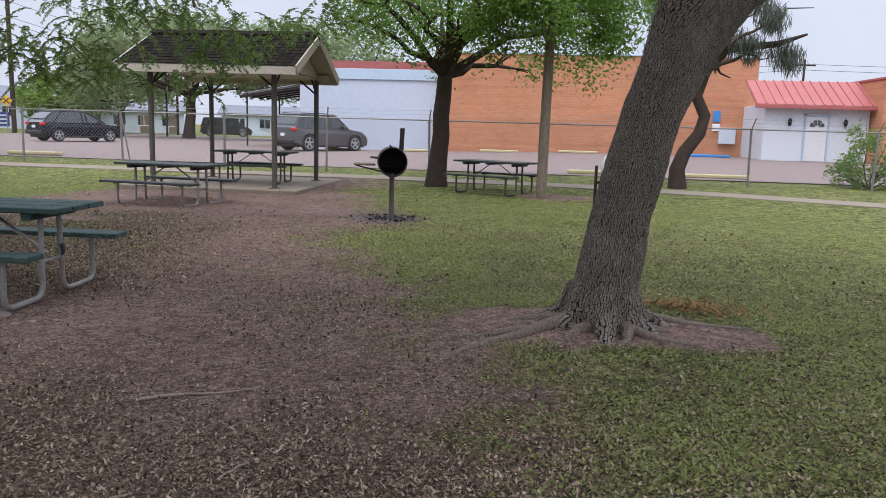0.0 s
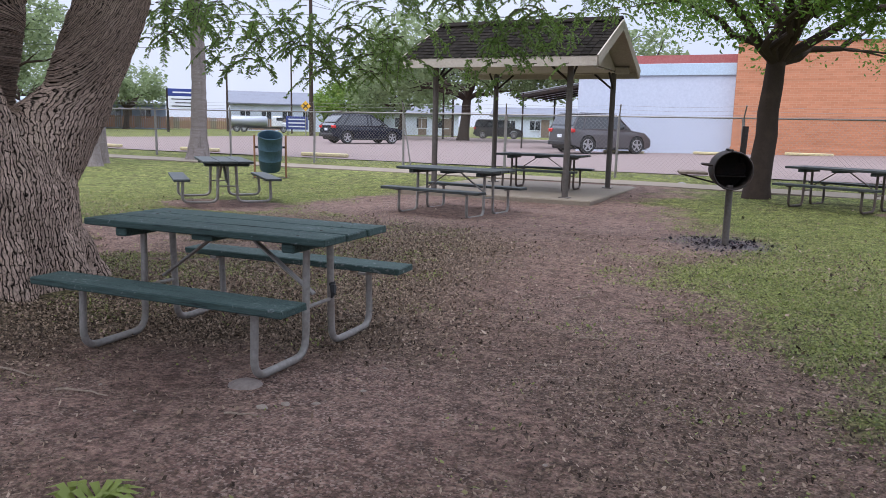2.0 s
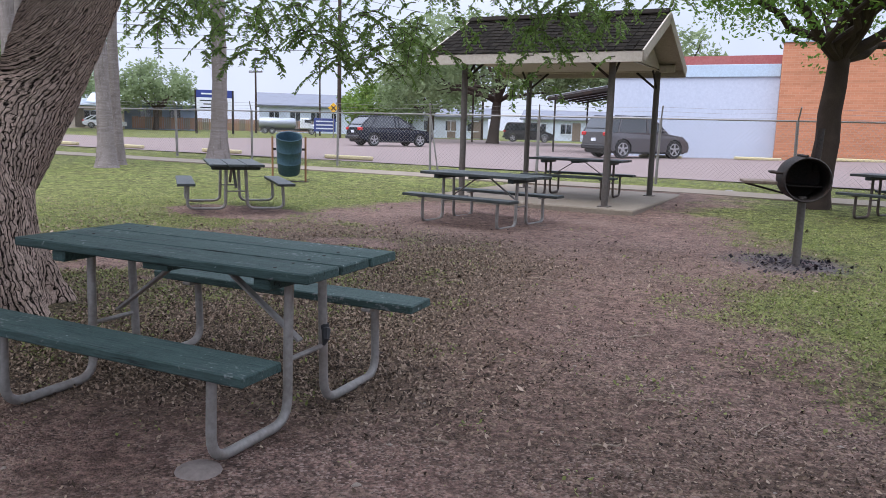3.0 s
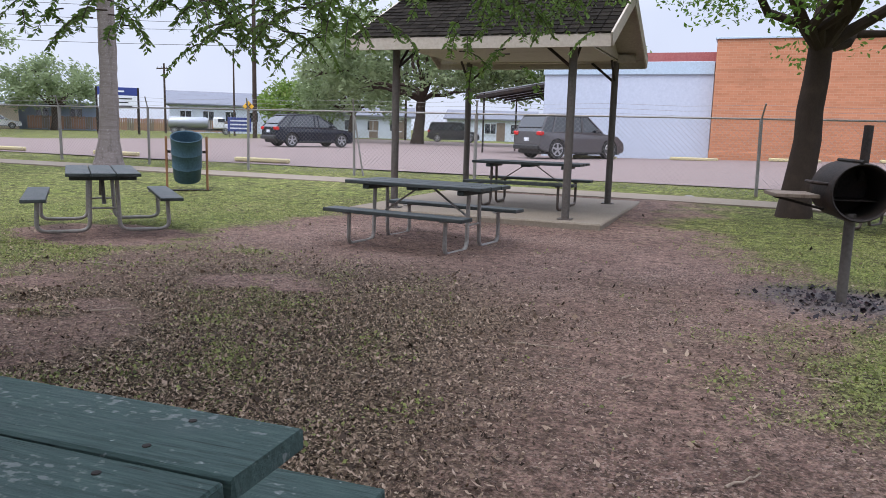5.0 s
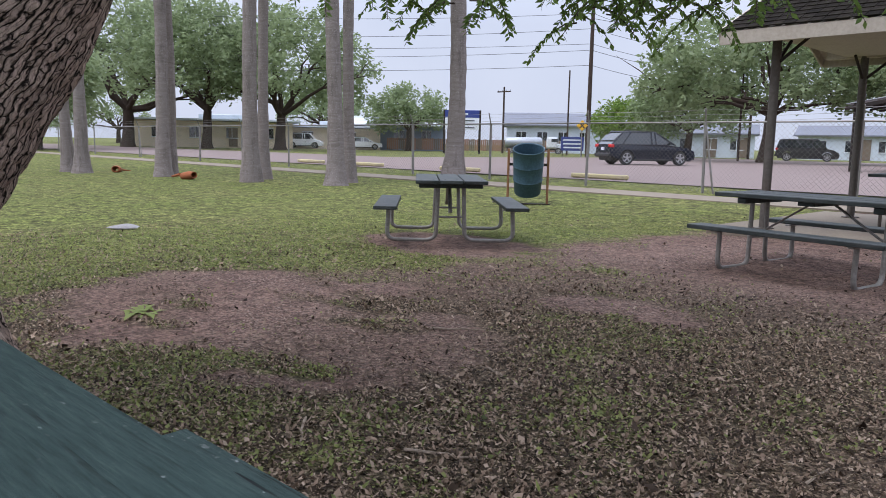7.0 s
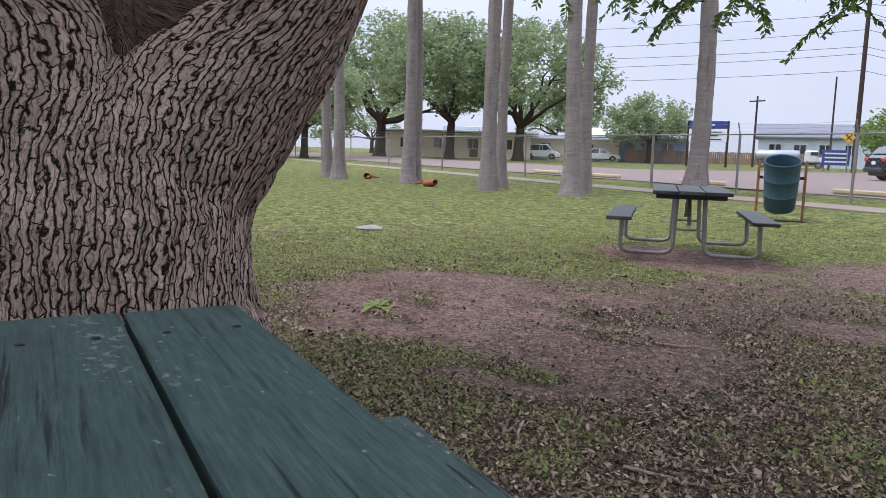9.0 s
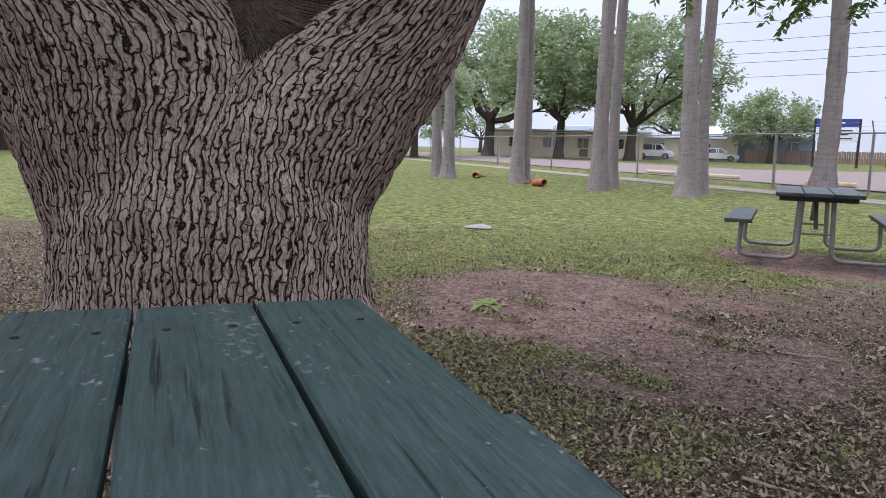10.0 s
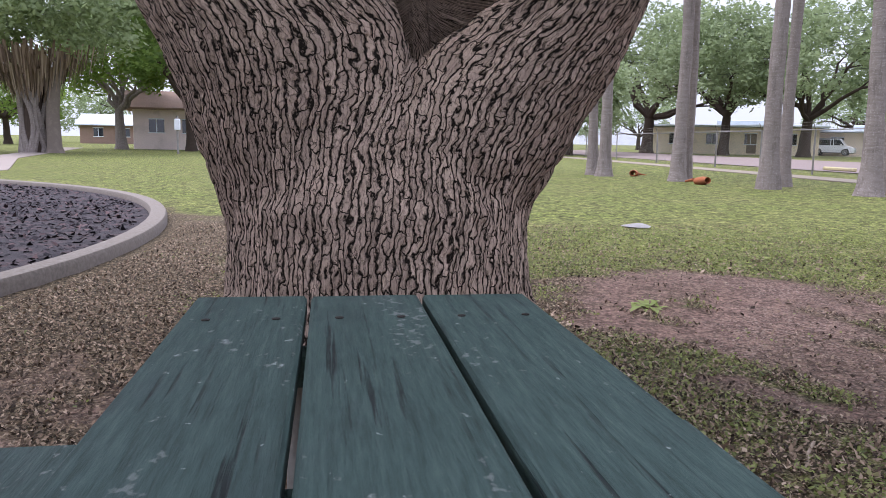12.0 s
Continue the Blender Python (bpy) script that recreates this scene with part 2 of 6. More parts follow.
    edge.inputs[1].default_value, edge.inputs[2].default_value = 1.1, -0.55
    l.new(mid, edge.inputs[0])
    add = n.new("ShaderNodeMath")
    add.operation, add.use_clamp = "ADD", True
    l.new(edge.outputs[0], add.inputs[0])
    l.new(attribute(n, "green"), add.inputs[1])
    col = mix(n, l, ramp(n, l, add.outputs[0], [(0.2, (0, 0, 0)), (0.9, (1, 1, 1))]), col, turf)
    col = mix(n, l, attribute(n, "ash"), col, mix(n, l, fine, (0.025, 0.023, 0.024), (0.2, 0.19, 0.19)))
    l.new(col, b.inputs["Base Color"])
    relief = mix(n, l, 0.35, mix(n, l, 0.5, fine, lumps), mix(n, l, 1.0, (1, 1, 1), grain.outputs["Distance"], "SUBTRACT"))
    bump(n, l, b, relief, 1.0, 0.035)
    return m


def bark_material(name, ridge, crack, patch, scale=1.0):
    m, n, l, b = shader(name, 0.95, 0, 0.15)
    v = coords(n, l, (1, 1, 0.3))
    fine, broad = noise_tex(n, l, v, 45 * scale, 6, 0.7), noise_tex(n, l, coords(n, l), 2.2 * scale, 4)
    col = mix(n, l, fine, tuple(0.6 * c for c in ridge), tuple(1.25 * c for c in ridge))
    col = mix(n, l, ramp(n, l, broad, [(0.5, (0, 0, 0)), (0.72, (0.7,) * 3)]), col, patch)
    col = mix(n, l, attribute(n, "fissure"), col, crack)
    l.new(col, b.inputs["Base Color"])
    bump(n, l, b, fine, 0.8, 0.008)
    return m


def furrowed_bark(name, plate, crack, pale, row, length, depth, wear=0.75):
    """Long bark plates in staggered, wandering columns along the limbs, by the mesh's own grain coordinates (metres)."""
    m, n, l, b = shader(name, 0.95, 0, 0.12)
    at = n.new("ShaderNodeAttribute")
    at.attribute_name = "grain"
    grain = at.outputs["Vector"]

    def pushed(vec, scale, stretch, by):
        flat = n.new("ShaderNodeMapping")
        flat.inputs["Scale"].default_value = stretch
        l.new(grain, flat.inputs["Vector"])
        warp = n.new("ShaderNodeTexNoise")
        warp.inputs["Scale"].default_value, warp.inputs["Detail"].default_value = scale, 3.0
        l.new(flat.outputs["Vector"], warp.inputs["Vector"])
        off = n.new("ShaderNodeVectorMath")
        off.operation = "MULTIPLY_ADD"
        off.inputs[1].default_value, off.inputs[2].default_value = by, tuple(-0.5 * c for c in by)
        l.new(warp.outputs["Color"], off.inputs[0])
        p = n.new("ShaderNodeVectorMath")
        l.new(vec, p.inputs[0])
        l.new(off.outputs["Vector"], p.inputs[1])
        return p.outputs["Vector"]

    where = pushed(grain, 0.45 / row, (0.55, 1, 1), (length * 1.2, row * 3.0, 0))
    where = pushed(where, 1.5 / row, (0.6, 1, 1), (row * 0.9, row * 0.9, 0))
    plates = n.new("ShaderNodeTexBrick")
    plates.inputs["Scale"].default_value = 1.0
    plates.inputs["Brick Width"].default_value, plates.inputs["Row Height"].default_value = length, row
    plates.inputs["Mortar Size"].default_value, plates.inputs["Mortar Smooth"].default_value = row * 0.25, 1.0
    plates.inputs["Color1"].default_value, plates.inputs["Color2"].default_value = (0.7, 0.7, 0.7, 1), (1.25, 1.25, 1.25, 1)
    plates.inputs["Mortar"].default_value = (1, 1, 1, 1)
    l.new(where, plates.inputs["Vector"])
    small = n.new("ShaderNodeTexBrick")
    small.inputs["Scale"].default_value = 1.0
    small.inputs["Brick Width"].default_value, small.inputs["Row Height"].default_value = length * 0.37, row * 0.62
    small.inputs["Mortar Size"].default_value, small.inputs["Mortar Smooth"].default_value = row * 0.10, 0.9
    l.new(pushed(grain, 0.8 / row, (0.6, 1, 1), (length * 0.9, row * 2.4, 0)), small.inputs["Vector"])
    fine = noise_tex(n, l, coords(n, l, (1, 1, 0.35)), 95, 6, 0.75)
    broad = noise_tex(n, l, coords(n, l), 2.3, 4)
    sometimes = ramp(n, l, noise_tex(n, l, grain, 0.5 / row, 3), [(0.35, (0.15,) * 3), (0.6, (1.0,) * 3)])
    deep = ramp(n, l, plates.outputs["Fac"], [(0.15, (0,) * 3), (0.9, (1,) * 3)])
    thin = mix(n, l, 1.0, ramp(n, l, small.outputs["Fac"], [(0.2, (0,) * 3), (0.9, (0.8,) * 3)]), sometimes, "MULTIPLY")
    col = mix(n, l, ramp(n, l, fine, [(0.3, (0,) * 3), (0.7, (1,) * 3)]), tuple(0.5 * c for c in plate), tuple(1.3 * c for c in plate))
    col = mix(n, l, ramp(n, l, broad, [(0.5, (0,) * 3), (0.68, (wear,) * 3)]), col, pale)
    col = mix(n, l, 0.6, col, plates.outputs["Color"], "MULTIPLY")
    # Cracks go brown-black: dark fissure bark with the furrows' shade painted in.
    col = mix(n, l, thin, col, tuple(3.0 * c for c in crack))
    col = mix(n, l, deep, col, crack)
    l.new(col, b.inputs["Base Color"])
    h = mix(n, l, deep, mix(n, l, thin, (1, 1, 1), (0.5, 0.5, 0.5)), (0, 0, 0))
    h = mix(n, l, 0.4, h, fine, "MULTIPLY")
    bump(n, l, b, h, 1.0, depth)
    return m


def palm_bark():
    """Grey palm trunk with faint rings, lichen specks and a darker foot."""
    m, n, l, b = shader("palm_trunk", 0.95, 0, 0.12)
    v = coords(n, l)
    rings = noise_tex(n, l, coords(n, l, (0.12, 0.12, 1)), 22, 4, 0.6)
    streak = noise_tex(n, l, coords(n, l, (1, 1, 0.12)), 9, 5, 0.65)
    speck = noise_tex(n, l, v, 34, 4, 0.7)
    col = ramp(n, l, rings, [(0.3, (0.165, 0.138, 0.126)), (0.55, (0.215, 0.183, 0.168)), (0.75, (0.26, 0.225, 0.21))])
    col = mix(n, l, ramp(n, l, streak, [(0.35, (0.55,) * 3), (0.5, (0,) * 3)]), col, (0.10, 0.082, 0.074))
    col = mix(n, l, ramp(n, l, speck, [(0.55, (0,) * 3), (0.66, (0.7,) * 3)]), col, (0.42, 0.38, 0.36))
    l.new(col, b.inputs["Base Color"])
    bump(n, l, b, mix(n, l, 0.5, rings, speck), 0.8, 0.02)
    return m


def leaf_material(name, c1, c2, through=0.35, yellow=(0.2, 0.2, 0.04)):
    m, n, l, b = shader(name, 0.55, 0, 0.3)
    isl = n.new("ShaderNodeNewGeometry").outputs["Random Per Island"]
    col = ramp(n, l, isl, [(0.0, c1), (0.85, c2), (1.0, yellow)])
    broad = noise_tex(n, l, coords(n, l), 0.9, 3)
    col = mix(n, l, ramp(n, l, broad, [(0.35, (0.0,) * 3), (0.7, (0.5,) * 3)]), col, tuple(1.25 * c for c in c2))
    l.new(col, b.inputs["Base Color"])
    t = n.new("ShaderNodeBsdfTranslucent")
    l.new(col, t.inputs["Color"])
    s = n.new("ShaderNodeMixShader")
    s.inputs[0].default_value = through
    l.new(b.outputs[0], s.inputs[1])
    l.new(t.outputs[0], s.inputs[2])
    l.new(s.outputs[0], n["Material Output"].inputs["Surface"])
    return m


def chip_material(name, stops):
    m, n, l, b = shader(name, 0.9, 0, 0.2)
    isl = n.new("ShaderNodeNewGeometry").outputs["Random Per Island"]
    l.new(ramp(n, l, isl, stops), b.inputs["Base Color"])
    return m


def glass_material(name, tint=(0.02, 0.025, 0.03)):
    m, n, l, b = shader(name, 0.06, 0, 0.7)
    b.inputs["Base Color"].default_value = (*tint, 1)
    b.inputs["Coat Weight"].default_value = 0.5
    return m


def brick_material(name, c1, c2, mortar, scale=1.0):
    m, n, l, b = shader(name, 0.85, 0, 0.2)
    t = n.new("ShaderNodeTexBrick")
    v = coords(n, l)
    rot = n.new("ShaderNodeMapping")
    rot.inputs["Rotation"].default_value = (radians(90), 0, 0)
    l.new(v, rot.inputs["Vector"])
    l.new(rot.outputs["Vector"], t.inputs["Vector"])
    t.inputs["Scale"].default_value = scale
    t.inputs["Brick Width"].default_value, t.inputs["Row Height"].default_value, t.inputs["Mortar Size"].default_value = 0.3, 0.1, 0.008
    t.inputs["Color1"].default_value, t.inputs["Color2"].default_value, t.inputs["Mortar"].default_value = (*c1, 1), (*c2, 1), (*mortar, 1)
    broad = noise_tex(n, l, v, 0.5, 5)
    streak = noise_tex(n, l, coords(n, l, (0.15, 1, 3.0)), 1.3, 5)
    col = mix(n, l, ramp(n, l, broad, [(0.4, (0,) * 3), (0.75, (0.35,) * 3)]), t.outputs["Color"], tuple(1.3 * c for c in c2))
    col = mix(n, l, ramp(n, l, streak, [(0.5, (0,) * 3), (0.75, (0.4,) * 3)]), col, tuple(0.6 * c for c in c1))
    l.new(col, b.inputs["Base Color"])
    bump(n, l, b, t.outputs["Fac"], -0.4, 0.01)
    return m


def plain(name, c, rough=0.5, metal=0.0, spec=0.4):
    return worn(name, tuple(0.88 * v for v in c), tuple(min(1, 1.08 * v) for v in c), 3.0, rough, metal, tuple(0.5 * v for v in c), 0.12, 0.0008, spec=spec)


def painted_plank():
    """Dark green paint, thin in places, over weathered wood with the grain along x."""
    m, n, l, b = shader("green_painted_plank", 0.66, 0, 0.22)
    info = n.new("ShaderNodeObjectInfo")

    def own(stretch):
        shift = n.new("ShaderNodeVectorMath")
        shift.operation = "MULTIPLY_ADD"
        shift.inputs[1].default_value = (9.0, 5.0, 3.0)
        l.new(info.outputs["Random"], shift.inputs[0])
        l.new(coords(n, l, stretch), shift.inputs[2])
        return shift.outputs["Vector"]

    grain, broad = noise_tex(n, l, own((0.08, 1, 1)), 90, 6, 0.75), noise_tex(n, l, own((0.5, 1, 1)), 7, 5, 0.7)
    speck = noise_tex(n, l, own((0.7, 1, 1)), 55, 3, 0.5)
    split = noise_tex(n, l, own((0.035, 1, 1)), 60, 4, 0.6)
    where = noise_tex(n, l, own((0.45, 1, 1)), 5.5, 4, 0.65)
    col = ramp(n, l, grain, [(0.30, (0.023, 0.042, 0.039)), (0.5, (0.043, 0.075, 0.069)), (0.72, (0.074, 0.116, 0.106))])
    col = mix(n, l, ramp(n, l, broad, [(0.54, (0,) * 3), (0.78, (0.75,) * 3)]), col, (0.056, 0.080, 0.080))
    bare = mix(n, l, grain, (0.10, 0.085, 0.07), (0.30, 0.28, 0.25))
    thin = n.new("ShaderNodeMath")
    thin.operation = "MULTIPLY"
    l.new(broad, thin.inputs[0])
    l.new(grain, thin.inputs[1])
    col = mix(n, l, ramp(n, l, thin.outputs[0], [(0.38, (0,) * 3), (0.46, (0.25,) * 3)]), col, bare)
    scrape = n.new("ShaderNodeMath")
    scrape.operation = "MULTIPLY"
    l.new(where, scrape.inputs[0])
    l.new(speck, scrape.inputs[1])
    col = mix(n, l, ramp(n, l, scrape.outputs[0], [(0.345, (0,) * 3), (0.40, (0.7,) * 3)]), col, (0.20, 0.215, 0.215))
    cracks = mix(n, l, 1.0, ramp(n, l, split, [(0.36, (1,) * 3), (0.43, (0,) * 3)]), ramp(n, l, where, [(0.40, (1,) * 3), (0.56, (0.12,) * 3)]), "MULTIPLY")
    col = mix(n, l, cracks, col, (0.006, 0.009, 0.010))
    col = mix(n, l, ramp(n, l, where, [(0.30, (0.45,) * 3), (0.42, (0,) * 3)]), col, (0.016, 0.028, 0.027))
    col = mix(n, l, ramp(n, l, speck, [(0.71, (0,) * 3), (0.75, (0.8,) * 3)]), col, (0.30, 0.34, 0.34))
    col = mix(n, l, 1.0, col, ramp(n, l, info.outputs["Random"], [(0, (0.85,) * 3), (1, (1.15,) * 3)]), "MULTIPLY")
    l.new(col, b.inputs["Base Color"])
    bump(n, l, b, mix(n, l, cracks, grain, (0, 0, 0)), 0.9, 0.005)
    return m


M = {
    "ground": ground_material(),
    "asphalt": worn("asphalt", (0.17, 0.128, 0.118), (0.225, 0.172, 0.158), 8, 0.9, 0, (0.12, 0.09, 0.085), 0.5, 0.004),
    "concrete": worn("concrete", (0.19, 0.155, 0.138), (0.275, 0.23, 0.205), 5, 0.9, 0, (0.15, 0.11, 0.09), 0.6, 0.003),
    "walk": worn("tan_concrete", (0.17, 0.14, 0.105), (0.235, 0.195, 0.15), 5, 0.9, 0, (0.17, 0.125, 0.10), 0.5, 0.003),
    "kerb": worn("kerb_concrete", (0.125, 0.105, 0.09), (0.20, 0.172, 0.15), 5, 0.9, 0, (0.16, 0.13, 0.11), 0.5, 0.004),
    "yellow": worn("faded_yellow_paint", (0.42, 0.36, 0.19), (0.54, 0.47, 0.27), 4, 0.8, 0, (0.35, 0.30, 0.22), 0.7),
    "blue_paint": worn("blue_paint", (0.03, 0.16, 0.42), (0.05, 0.24, 0.55), 4, 0.7),
    "plank": painted_plank(),
    "dark_plank": worn("dark_weathered_plank", (0.020, 0.027, 0.026), (0.050, 0.058, 0.056), 8, 0.6, 0, (0.09, 0.085, 0.08), 0.5, 0.004, (0.1, 1, 1), 0.35, 0.15),
    "galv": worn("galvanised_tube", (0.21, 0.195, 0.18), (0.31, 0.29, 0.27), 6, 0.55, 0.35, (0.14, 0.085, 0.055), 0.6, 0.0012, spec=0.5),
    "dark_tube": worn("brown_tube", (0.075, 0.060, 0.05), (0.12, 0.095, 0.08), 6, 0.6, 0.2, (0.12, 0.06, 0.035), 0.5),
    "post": worn("grey_brown_post", (0.075, 0.066, 0.058), (0.115, 0.10, 0.09), 5, 0.65, 0.1, (0.10, 0.06, 0.045), 0.4),
    "cream": worn("cream_painted_board", (0.39, 0.34, 0.285), (0.48, 0.425, 0.36), 4, 0.75, 0, (0.3, 0.25, 0.2), 0.4),
    "shingle": worn("dark_shingle", (0.008, 0.0065, 0.0055), (0.020, 0.016, 0.013), 9, 0.95, 0, (0.026, 0.027, 0.016), 0.4, 0.004, vary=0.35),
    "iron": worn("burnt_iron", (0.016, 0.013, 0.012), (0.04, 0.032, 0.028), 8, 0.7, 0.3, (0.075, 0.038, 0.024), 0.5),
    "oldwood": worn("weathered_wood", (0.135, 0.10, 0.075), (0.235, 0.185, 0.145), 7, 0.9, 0, (0.08, 0.06, 0.045), 0.5, 0.004, (1, 1, 0.12)),
    "orange_post": worn("stained_post", (0.20, 0.095, 0.045), (0.31, 0.16, 0.085), 7, 0.85, 0, (0.15, 0.08, 0.05), 0.4, 0.003, (1, 1, 0.15)),
    "bin_teal": worn("teal_plastic", (0.034, 0.070, 0.098), (0.055, 0.105, 0.138), 4, 0.5, 0, (0.06, 0.075, 0.075), 0.6, 0.001),
    "bin_white": worn("grey_white_plastic", (0.44, 0.43, 0.42), (0.56, 0.55, 0.54), 5, 0.55, 0, (0.24, 0.22, 0.2), 0.6, 0.001),
    "fence": worn("fence_steel", (0.20, 0.19, 0.18), (0.30, 0.285, 0.27), 6, 0.5, 0.5, (0.16, 0.1, 0.07), 0.4),
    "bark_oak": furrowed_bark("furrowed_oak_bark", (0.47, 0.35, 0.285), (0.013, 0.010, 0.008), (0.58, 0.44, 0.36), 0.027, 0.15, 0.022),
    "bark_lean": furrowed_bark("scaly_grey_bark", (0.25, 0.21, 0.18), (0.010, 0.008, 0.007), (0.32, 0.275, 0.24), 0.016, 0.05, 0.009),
    "root": worn("worn_root_bark", (0.10, 0.078, 0.064), (0.215, 0.172, 0.142), 9, 0.95, 0, (0.15, 0.095, 0.075), 0.6, 0.008, spec=0.12),
    "bark_grey": bark_material("grey_bark", (0.165, 0.135, 0.115), (0.050, 0.040, 0.034), (0.21, 0.175, 0.15), 1.6),
    "bark_dark": bark_material("dark_bark", (0.060, 0.044, 0.036), (0.022, 0.017, 0.014), (0.085, 0.06, 0.048), 1.6),
    "bark_palm": palm_bark(),
    "leaf_ash": leaf_material("ash_leaf", (0.070, 0.122, 0.028), (0.150, 0.228, 0.055), 0.55, (0.14, 0.19, 0.04)),
    "leaf_bright": leaf_material("bright_leaf", (0.070, 0.140, 0.022), (0.140, 0.245, 0.042), 0.5, (0.22, 0.27, 0.05)),
    # Greyed and lightened: haze over the distant trees is put into this leaf colour.
    "leaf_oak": leaf_material("oak_leaf", (0.145, 0.19, 0.097), (0.27, 0.33, 0.17), 0.5, (0.10, 0.14, 0.05)),
    "leaf_lime": leaf_material("lime_leaf", (0.09, 0.155, 0.028), (0.17, 0.25, 0.05), 0.4),
    "needle": leaf_material("grey_needle", (0.055, 0.070, 0.050), (0.105, 0.120, 0.090), 0.3, (0.13, 0.12, 0.09)),
    "turf": leaf_material("ground_clover", (0.060, 0.074, 0.022), (0.255, 0.285, 0.088), 0.45, (0.26, 0.20, 0.12)),
    "chips": chip_material("leaf_litter", [(0, (0.022, 0.015, 0.011)), (0.25, (0.075, 0.052, 0.037)), (0.55, (0.21, 0.147, 0.104)), (0.85, (0.31, 0.225, 0.165)), (1, (0.40, 0.31, 0.235))]),
    "mulch": chip_material("rubber_mulch", [(0, (0.012, 0.011, 0.013)), (0.7, (0.04, 0.033, 0.039)), (1, (0.12, 0.075, 0.075))]),
    "stick": worn("bleached_twig", (0.20, 0.15, 0.11), (0.34, 0.27, 0.21), 9, 0.9),
    "brick": brick_material("orange_brick", (0.41, 0.172, 0.092), (0.48, 0.212, 0.118), (0.45, 0.26, 0.17)),
    "white_wall": worn("white_painted_block", (0.43, 0.47, 0.56), (0.50, 0.54, 0.63), 1.5, 0.8, 0, (0.5, 0.52, 0.6), 0.3, 0.0004),
    "annex_wall": worn("white_annex_wall", (0.56, 0.58, 0.63), (0.64, 0.66, 0.71), 1.5, 0.8, 0, (0.5, 0.5, 0.53), 0.3, 0.0004),
    "pale_trim": plain("pale_blue_trim", (0.42, 0.52, 0.62), 0.6),
    "red_roof": worn("red_metal_roof", (0.30, 0.085, 0.08), (0.39, 0.125, 0.115), 2, 0.6, 0.1, (0.34, 0.16, 0.14), 0.4),
    "door_white": plain("white_door_paint", (0.66, 0.66, 0.67), 0.5),
    "glass": glass_material("dark_glass"),
    "black": plain("black_plastic", (0.022, 0.022, 0.023), 0.6),
    "tyre": plain("tyre_rubber", (0.03, 0.03, 0.03), 0.85),
    "alloy": plain("alloy_rim", (0.42, 0.42, 0.43), 0.35, 0.7),
    "navy": plain("navy_car_paint", (0.010, 0.012, 0.022), 0.25, 0.1, 0.45),
    "grey_car": plain("grey_car_paint", (0.095, 0.090, 0.095), 0.3, 0.3, 0.6),
    "white_car": plain("white_car_paint", (0.7, 0.71, 0.74), 0.3, 0.0, 0.6),
    "red_lamp": plain("red_tail_lamp", (0.55, 0.02, 0.02), 0.25),
    "silver": plain("silver_tank", (0.34, 0.36, 0.39), 0.45, 0.5),
    "blue_sign": plain("blue_sign_face", (0.03, 0.05, 0.22), 0.5),
    "white_sign": plain("white_sign_face", (0.72, 0.74, 0.78), 0.5),
    "hazard": plain("hazard_yellow", (0.75, 0.42, 0.02), 0.5),
    "handicap": plain("parking_sign_blue", (0.05, 0.22, 0.5), 0.5),
    "slate_roof": worn("grey_roof", (0.13, 0.14, 0.17), (0.19, 0.20, 0.23), 2, 0.85, 0, (0.1, 0.1, 0.11), 0.4),
    "tan_wall": worn("tan_wall", (0.72, 0.60, 0.47), (0.80, 0.68, 0.54), 2, 0.85),
    "blue_wall": worn("blue_grey_wall", (0.20, 0.25, 0.36), (0.27, 0.33, 0.45), 2, 0.85),
    "pale_wall": worn("pale_wall", (0.50, 0.55, 0.62), (0.6, 0.65, 0.72), 2, 0.85),
    "pink_wall": worn("pink_grey_wall", (0.66, 0.54, 0.50), (0.76, 0.64, 0.60), 2, 0.85),
    "brown_roof": worn("brown_roof", (0.20, 0.13, 0.10), (0.28, 0.19, 0.15), 2, 0.9),
    "white_roof": worn("pale_metal_roof", (0.50, 0.55, 0.60), (0.62, 0.67, 0.72), 2, 0.5),
    "rust_fence": worn("rusty_boards", (0.22, 0.12, 0.08), (0.33, 0.19, 0.125), 3, 0.9),
    "terracotta": worn("orange_sheath", (0.22, 0.065, 0.025), (0.36, 0.12, 0.05), 8, 0.85),
    "dead_frond": chip_material("dead_frond", [(0, (0.11, 0.075, 0.055)), (0.6, (0.20, 0.145, 0.11)), (1, (0.30, 0.235, 0.18))]),
    "pebble": worn("tan_pebble", (0.22, 0.18, 0.15), (0.36, 0.30, 0.25), 30, 0.9),
    "stone": worn("pale_stone", (0.20, 0.19, 0.19), (0.30, 0.285, 0.285), 8, 0.9),
    "weed": leaf_material("yellow_green_weed", (0.15, 0.20, 0.045), (0.27, 0.32, 0.08), 0.4, (0.36, 0.36, 0.11)),
    "cable": plain("black_cable", (0.03, 0.03, 0.035), 0.7),
    "awning": worn("grey_sheet_roof", (0.34, 0.36, 0.38), (0.45, 0.48, 0.50), 3, 0.5, 0.3),
}

M["shingle"].node_tree.nodes["Principled BSDF"].inputs["Specular IOR Level"].default_value = 0.04


